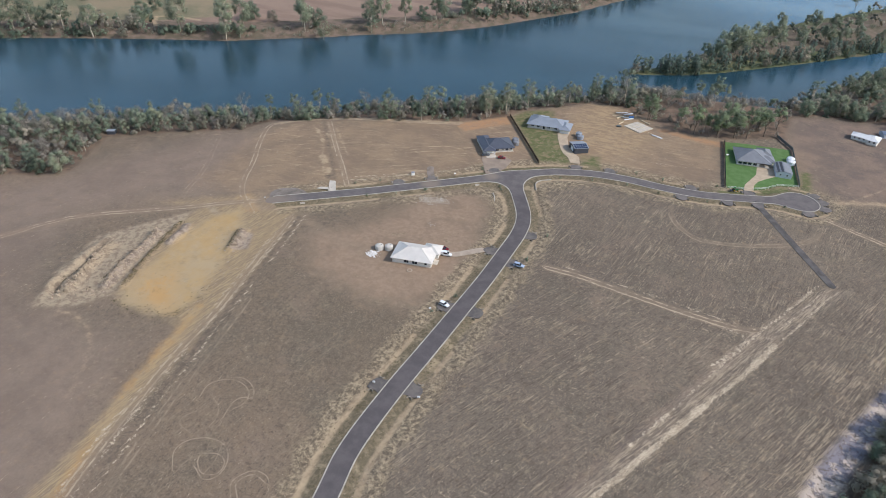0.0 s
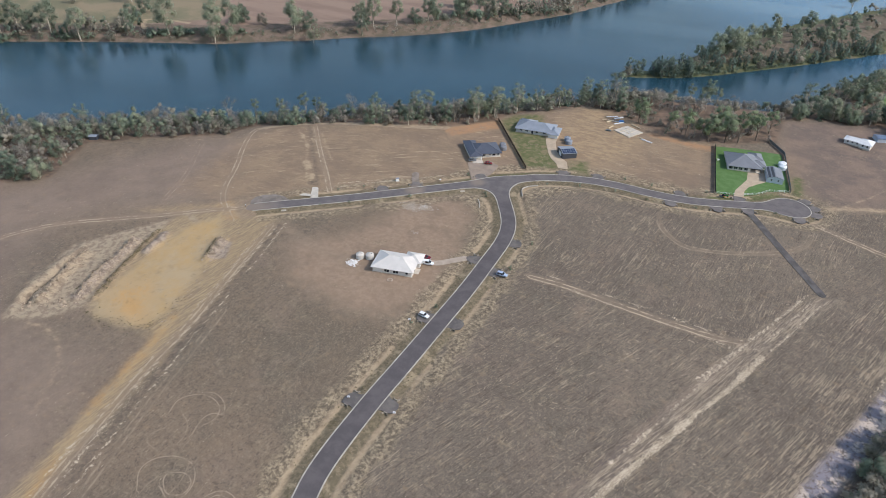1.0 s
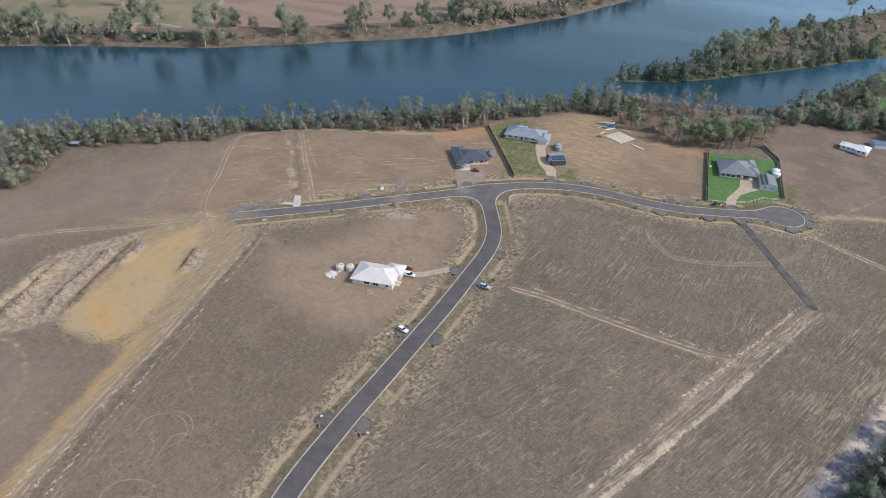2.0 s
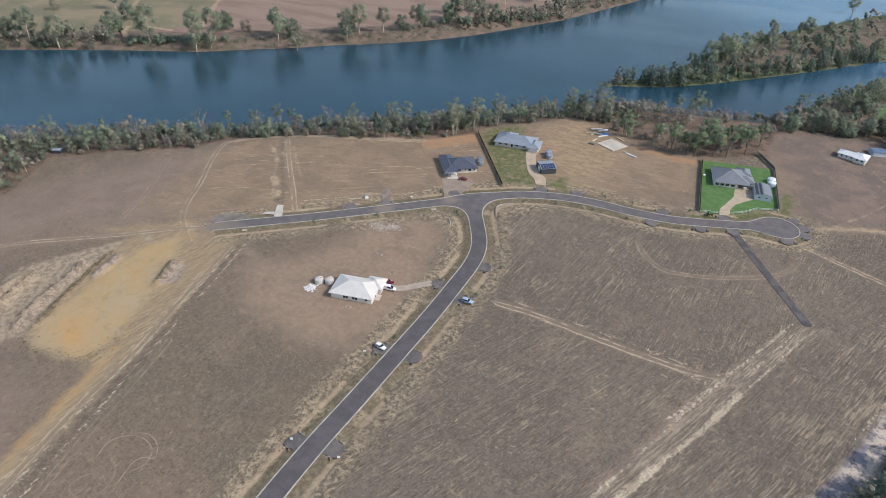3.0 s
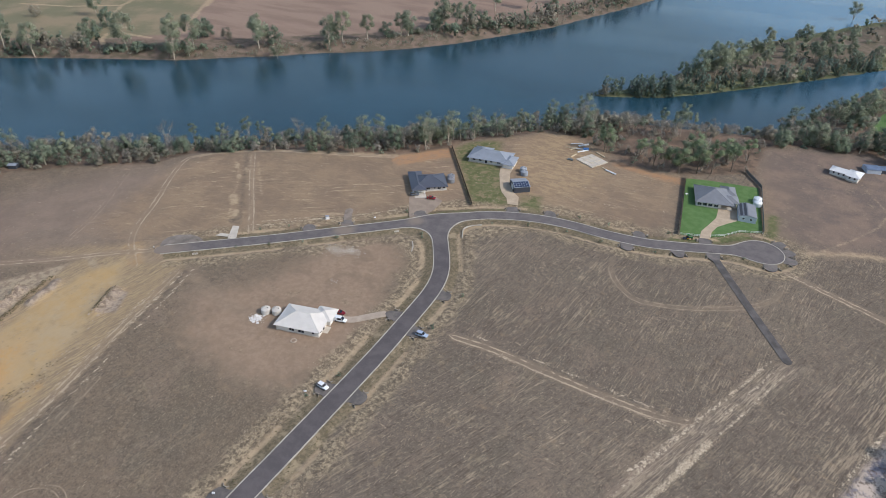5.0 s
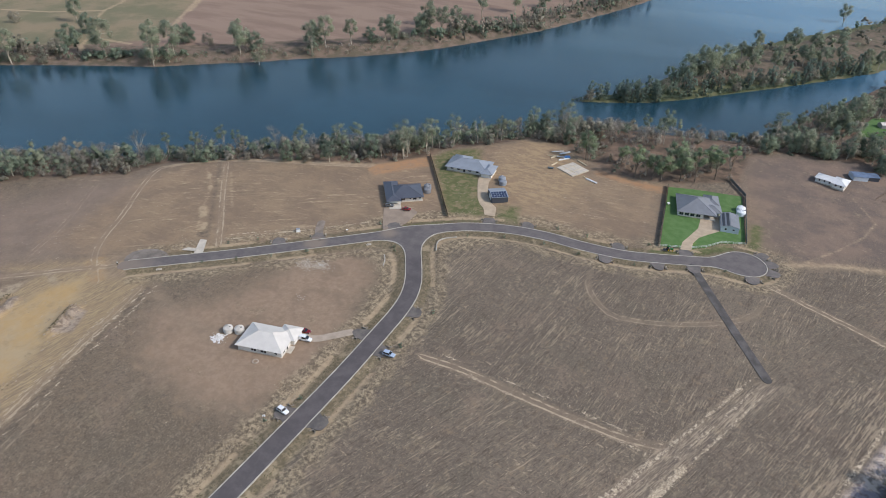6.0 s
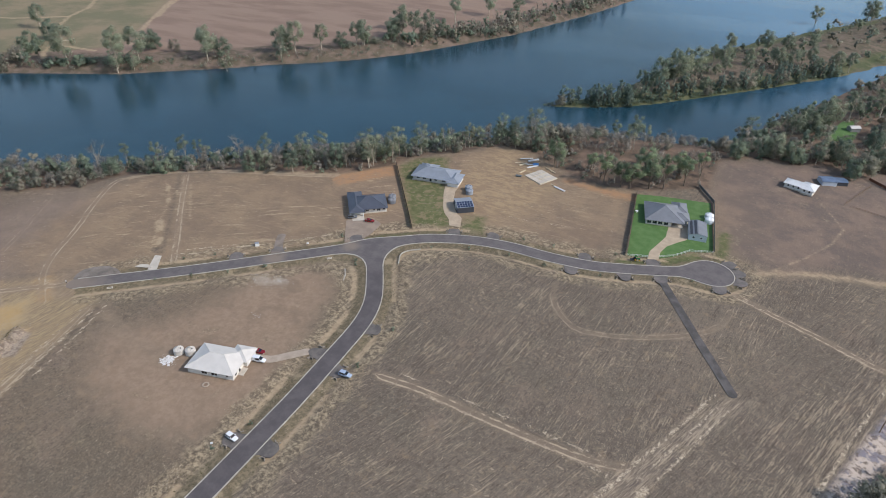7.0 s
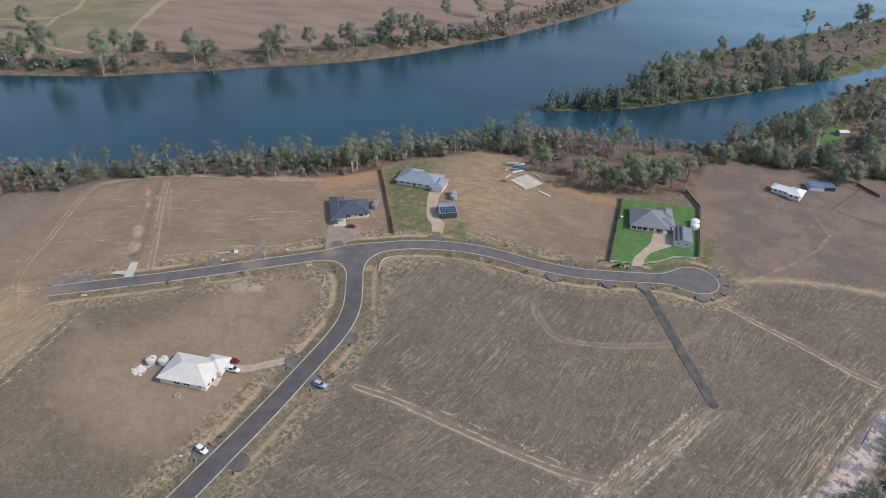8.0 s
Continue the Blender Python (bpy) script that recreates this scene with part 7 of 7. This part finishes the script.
def sign(x, y, angle):
    t = thing("lot_sign", pose(x, y, ground_z(x, y), 0, 0, angle), "small white lot sign on a short post", "sign")
    bm = bmesh.new()
    tube(bm, (0, 0, -0.2), (0, 0, 0.9), 0.04)
    part("post", bm, M_TIMBER, t)
    bm = bmesh.new()
    box(bm, -0.45, -0.03, 0.45, 0.45, 0.03, 1.05, 0.01)
    b = part("board", bm, M_FRAME, t, "white board")
    b.matrix_local = pose(0, 0, 0, -35, 0, 0)
    bm = bmesh.new()
    for z in (0.6, 0.72, 0.84):
        box(bm, -0.3, -0.036, z, 0.3, -0.03, z + 0.04)
    part("bars", bm, M_STEEL, b)


for x, y, a in ((-71.6, 99.8, 25), (-58.5, 101.2, 25), (-73.4, 133.6, 30), (-106.9, 214.6, 40)):
    sign(x, y, a)


def pole(x, y, h):
    t = thing("power_pole", pose(x, y, ground_z(x, y), 0, 0, 30), "weathered timber power pole beside the sand", "pole")
    bm = bmesh.new()
    tube(bm, (0, 0, -0.5), (0, 0, h), 0.17, 0.12, 10)
    part("post", bm, M_TIMBER, t)
    bm = bmesh.new()
    box(bm, -1.1, -0.06, h - 0.6, 1.1, 0.06, h - 0.45)
    part("crossarm", bm, M_TIMBER, t)
    for k in (-0.95, -0.4, 0.4, 0.95):
        bm = bmesh.new()
        tube(bm, (k, 0, h - 0.45), (k, 0, h - 0.25), 0.06, 0.04, 8)
        part("insulator", bm, M_FRAME, t)


pole(71.5, 219.5, 8.0)


def fire_ring(x, y):
    t = thing("fire_pit", pose(x, y, ground_z(x, y)), "round pale stone-edged pit on bare soil", "fire pit")
    stone = bmesh.new()
    box(stone, -0.3, -0.24, -0.1, 0.3, 0.24, 0.2, 0.06)
    stone = mesh_of("stone", stone, M_GRAVEL_DRIVE)
    for k in range(14):
        a = k * math.tau / 14
        ob = new("stone", stone)
        ob.parent = t
        ob.matrix_local = pose(0.95 * math.cos(a), 0.95 * math.sin(a), 0, 0, 0, math.degrees(a) + 90 + (k * 37 % 11 - 5))


fire_ring(-89.1, 147.6)


def garden_table(x, y):
    t = thing("garden_table", pose(x, y, ground_z(x, y) + 0.03), "round white garden table on the green lawn", "table")
    bm = bmesh.new()
    tube(bm, (0, 0, 0.68), (0, 0, 0.74), 0.75, 0.75, 24)
    part("tabletop", bm, M_FRAME, t)
    bm = bmesh.new()
    tube(bm, (0, 0, 0.04), (0, 0, 0.68), 0.06, 0.05, 10)
    part("pedestal", bm, M_FRAME, t)
    bm = bmesh.new()
    tube(bm, (0, 0, 0), (0, 0, 0.05), 0.35, 0.3, 16)
    part("foot", bm, M_FRAME, t)


garden_table(-9.8, 295.5)


def marker_post(x, y):
    t = thing("marker_post", pose(x, y, ground_z(x, y)), "short black and white marker post at the road's end", "post")
    bm = bmesh.new()
    box(bm, -0.12, -0.12, -0.2, 0.12, 0.12, 0.6, 0.02)
    part("foot", bm, M_RUBBER, t)
    bm = bmesh.new()
    box(bm, -0.12, -0.12, 0.6, 0.12, 0.12, 1.15, 0.02)
    part("band", bm, M_FRAME, t, "white band")


marker_post(-162.4, 160.2)


# ---- loose litter of dry straw and rubble ----
def litter(name, rng, x, y, turn, length, width, height, mat, label, jitter=12):
    """Low ragged slivers lying along a direction, all in one mesh."""
    n = len(x)
    a = np.radians(turn + rng.normal(size=n) * jitter)
    t, b = np.stack([np.cos(a), np.sin(a)], 1), np.stack([-np.sin(a), np.cos(a)], 1)
    le, wi, he = (v * (0.5 + rng.random(n)) for v in (length, width, height))
    c = np.stack([x, y], 1)
    z = terrain(x, y) + spoil(x, y)
    k = lambda u, v: c + t * (u * le)[:, None] + b * (v * wi)[:, None]
    r = lambda: rng.normal(size=n) * 0.12
    pts = [k(-0.5 + r(), -0.3 + r()), k(0.1 + r(), -0.5 + r()), k(0.5 + r(), 0.1 + r()), k(0.0 + r(), 0.5 + r()), k(0.0 + r(), 0.0 + r())]
    zs = [z - 0.03, z - 0.03, z - 0.03, z - 0.03, z + he]
    v = np.stack([np.concatenate([p, q[:, None]], 1) for p, q in zip(pts, zs)], 1).reshape(-1, 3)
    i = np.arange(n)[:, None] * 5
    f = np.concatenate([i + [0, 1, 4], i + [1, 2, 4], i + [2, 3, 4], i + [3, 0, 4]], 1).reshape(-1, 3)
    me = bpy.data.meshes.new(name)
    me.from_pydata((v * SITE).tolist(), [], f.tolist())
    me.materials.append(mat)
    return tagged(new(name, me), label, "dry grass", kind="stuff")


def straw_material(name, a, b, c):
    n = Nodes(name, 0.9, 0, 0.1)
    col = n.mix(n.step(n.island(), 0.0, 0.6), a, b)
    return n.done(n.mix(n.step(n.island(), 0.6, 1.0), col, c))


M_STRAW = straw_material("pale_straw", rgb(130, 118, 102), rgb(154, 140, 120), rgb(174, 159, 137))
M_TUFT = straw_material("dull_grass_tuft", rgb(96, 88, 66), rgb(112, 102, 78), rgb(84, 82, 58))
M_RUBBLE = straw_material("pale_clod", rgb(146, 131, 112), rgb(168, 152, 132), rgb(122, 108, 92))


def clean(x, y):
    """Where litter may lie: off the road, the slabs, the lawn and the water."""
    ok = (near_road(x, y) > 0.6) & (inside(x, y, WOOD) < 0) & (0.77 * (x + 159.6) + 0.64 * (y - 161) > (near_road(x, y) < 14) * 200 - 200 + 1.5)
    ok &= inside(x, y, [(-6.5, 263), (-14, 311), (15, 319), (22, 281), (8, 270)]) < 0
    for a, b, r in ((-89, 155, 12.5), (-97, 247, 13), (-90, 282, 14), (-52, 303, 9), (-103, 153.5, 4)):
        ok &= np.hypot(x - a, y - b) > r
    for x0, y0 in CROSSOVERS:
        ok &= np.hypot(x - x0, y - y0) > 3.2
    ok &= seg_dist(x, y, [(7, 257), (35.4, 213.6)])[0] > 1.6
    ok &= seg_dist(x, y, [(-82, 277), (-74, 260), (-66, 250)])[0] > 3.2
    ok &= seg_dist(x, y, [(-84, 162), (-77, 166), (-72, 171)])[0] > 2.0
    return ok


rl = np.random.default_rng(9)
patchy, finer = lattice(3, 11.0), lattice(4, 3.2)
PADS = [(-118, 133), (-131, 148), (-118, 161), (-104, 200), (-93, 207), (-84, 196), (-78, 176), (-73, 160), (-72, 146), (-78, 134), (-91, 128)]


def mown(x, y):
    turn = np.where(stem_side(x, y) > 0, 86.0, np.where((y > 174) & (x < 17 + (y - 175) * 0.42), 82.0, 68.0))
    return np.where(inside(x, y, [(-262, 145), (-172, 160), (-150, 172), (-96, 222), (-60, 249), (-16, 258), (-8, 268), (-14, 312), (-113, 290), (-219, 208)]) > 0, 34.0, turn)


# mown straw in rows over the paddocks
x, y = rl.uniform(-235, 92, 300000), rl.uniform(20, 335, 300000)
turn = mown(x, y)
across = -x * np.sin(np.radians(turn)) + y * np.cos(np.radians(turn))
rows = 0.5 + 0.5 * np.sin(across * 2.1 + 3 * patchy(x + 70, y))
east = stem_side(x, y) < 0
chance = 0.75 * rows ** 3 * np.clip(patchy(x, y) * 1.6 - 0.35, 0.05, 1) * finer(x, y) * np.where(east, 1.0, 0.55)
chance = np.where(inside(x, y, PADS) > -2, 0, chance)
keep = (rl.random(len(x)) < chance * 0.9) & clean(x, y) & (inside(x, y, WOOD_FRONT[2:22] + [(40, 20), (-200, 20)]) > 0)
litter("mown_straw", rl, x[keep], y[keep], turn[keep], 0.8, 0.12, 0.05, M_STRAW, "pale mown straw lying in rows over the paddock")
# thick straw along the verges and the near headland
x, y = rl.uniform(-165, 60, 800000), rl.uniform(20, 290, 800000)
near = (near_road(x, y) < 15) | ((x > -50) & (y < 215)) | ((x < -98) & (y < 156))
x, y = x[near], y[near]
road = near_road(x, y)
band = np.exp(-((road - 7.0) / 3.0) ** 2) * np.where(np.abs(stem_side(x, y)) < 20, 1.0, 0.6)
head = np.exp(-(seg_dist(x, y, [(29, 193), (21, 171), (12, 147), (3, 127), (-8, 98), (-41, 20)])[0] / 1.3) ** 2) + 0.35 * np.exp(-(seg_dist(x, y, [(36, 211), (26, 195), (17, 174), (6, 143), (-4, 116), (-13, 94), (-44, 20)])[0] / 4.5) ** 2)
sw = np.exp(-(seg_dist(x, y, [(-112, 20), (-114.5, 38.7), (-118.6, 63.5), (-123.6, 82), (-131.8, 112.5), (-143, 151)])[0] / 1.2) ** 2) * 0.8
chance = np.maximum.reduce([band * np.clip(patchy(x, y) * 1.8 - 0.4, 0, 1), head, sw]) * np.clip(finer(x, y) * 1.7 - 0.4, 0, 1)
keep = (rl.random(len(x)) < chance) & clean(x, y)
litter("verge_straw", rl, x[keep], y[keep], mown(x[keep], y[keep]), 0.34, 0.13, 0.05, M_STRAW, "thick pale straw along the road verges", 40)
# dull green-brown tufts beside the kerb
x, y = rl.uniform(-165, 60, 90000), rl.uniform(20, 290, 90000)
road = near_road(x, y)
keep = (rl.random(len(x)) < np.exp(-((road - 2.0) / 1.6) ** 2) * finer(x, y)) & clean(x, y)
litter("verge_tufts", rl, x[keep], y[keep], mown(x[keep], y[keep]), 0.4, 0.3, 0.1, M_TUFT, "dull green-brown grass tufts beside the kerb", 90)
# clods on the earthworks and white rubble by the tanks and road
def along(rng, line, count, wide):
    """Points strewn beside a line on the plan."""
    pts = np.array(smooth(line, 0.5))
    pick = pts[rng.integers(len(pts), size=count)]
    return pick + rng.normal(size=(count, 2)) * wide


LUMPS_A, LUMPS_B = [(-179, 87), (-182.4, 95.3), (-186.6, 104), (-188, 110)], [(-170, 93.3), (-172, 99.1), (-175.4, 107.3), (-177, 114.5), (-179.4, 123.4)]
pts = np.concatenate([along(rl, LUMPS_A, 150, 1.3), along(rl, LUMPS_B, 150, 0.8), along(rl, [(-149.1, 127.5), (-151.7, 133), (-153.5, 138.3)], 70, 1.0), along(rl, [(-182, 82), (-176, 86), (-168, 90)], 60, 1.4)])
litter("spoil_lumps", rl, pts[:, 0], pts[:, 1], np.zeros(len(pts)), 0.75, 0.7, 0.28, M_RUBBLE, "pale lumps of clay heaped along the cut", 180)
pts = np.concatenate([along(rl, LUMPS_A, 400, 1.9), along(rl, LUMPS_B, 400, 1.4), along(rl, [(-149.1, 127.5), (-151.7, 133), (-153.5, 138.3)], 200, 2.0), along(rl, [(-138, 95), (-139.7, 108), (-145, 124)], 70, 2.4)])
litter("soil_clods", rl, pts[:, 0], pts[:, 1], np.zeros(len(pts)), 0.4, 0.36, 0.14, M_RUBBLE, "pale clods and rubble on disturbed soil", 180)
M_WEED = straw_material("dark_weeds", rgb(80, 76, 56), rgb(98, 90, 68), rgb(112, 100, 78))
pts = np.concatenate([along(rl, [(-164.6, 96), (-168.7, 107), (-173.5, 119.5), (-177.7, 132)], 420, 0.35), along(rl, [(-173.4, 95.9), (-174.7, 101.2), (-176.7, 109.5)], 160, 0.35), along(rl, [(-185, 88), (-186.2, 96.9), (-188.8, 104.7), (-188.8, 110)], 220, 0.4), along(rl, [(-161, 91), (-155.8, 88.2), (-148, 90.5), (-139.5, 93.3), (-137.8, 99.9), (-140, 108)], 130, 1.6), along(rl, [(-150.4, 128), (-153, 133), (-154.8, 138)], 120, 0.5)])
litter("spoil_weeds", rl, pts[:, 0], pts[:, 1], np.zeros(len(pts)), 0.45, 0.32, 0.16, M_WEED, "dark weeds growing along the soil heaps", 180)
white = [((-105.6, 149.6), 1.2, 160), ((-105.9, 190.9), 2.6, 300), ((-101.6, 193.0), 1.8, 200), ((-96.5, 176), 1.0, 20)]
x = np.concatenate([rl.normal(c[0], r, n) for c, r, n in white])
y = np.concatenate([rl.normal(c[1], r * 0.6, n) for c, r, n in white])
litter("white_rubble", rl, x, y, np.zeros(len(x)), 0.3, 0.24, 0.05, straw_material("white_rubble", rgb(184, 175, 162), rgb(206, 199, 188), rgb(156, 143, 128)), "white crushed rubble scattered on bare soil", 180)
x, y = rl.normal(-105.4, 1.1, 34), rl.normal(149.4, 0.9, 34)
tagged(litter("plastic_sheets", rl, x, y, rl.uniform(0, 180, 34), 1.3, 0.9, 0.06, straw_material("crumpled_plastic", rgb(206, 202, 196), rgb(220, 217, 212), rgb(186, 180, 172)), "crumpled white plastic sheets lying by the tanks", 60), category="plastic sheet")
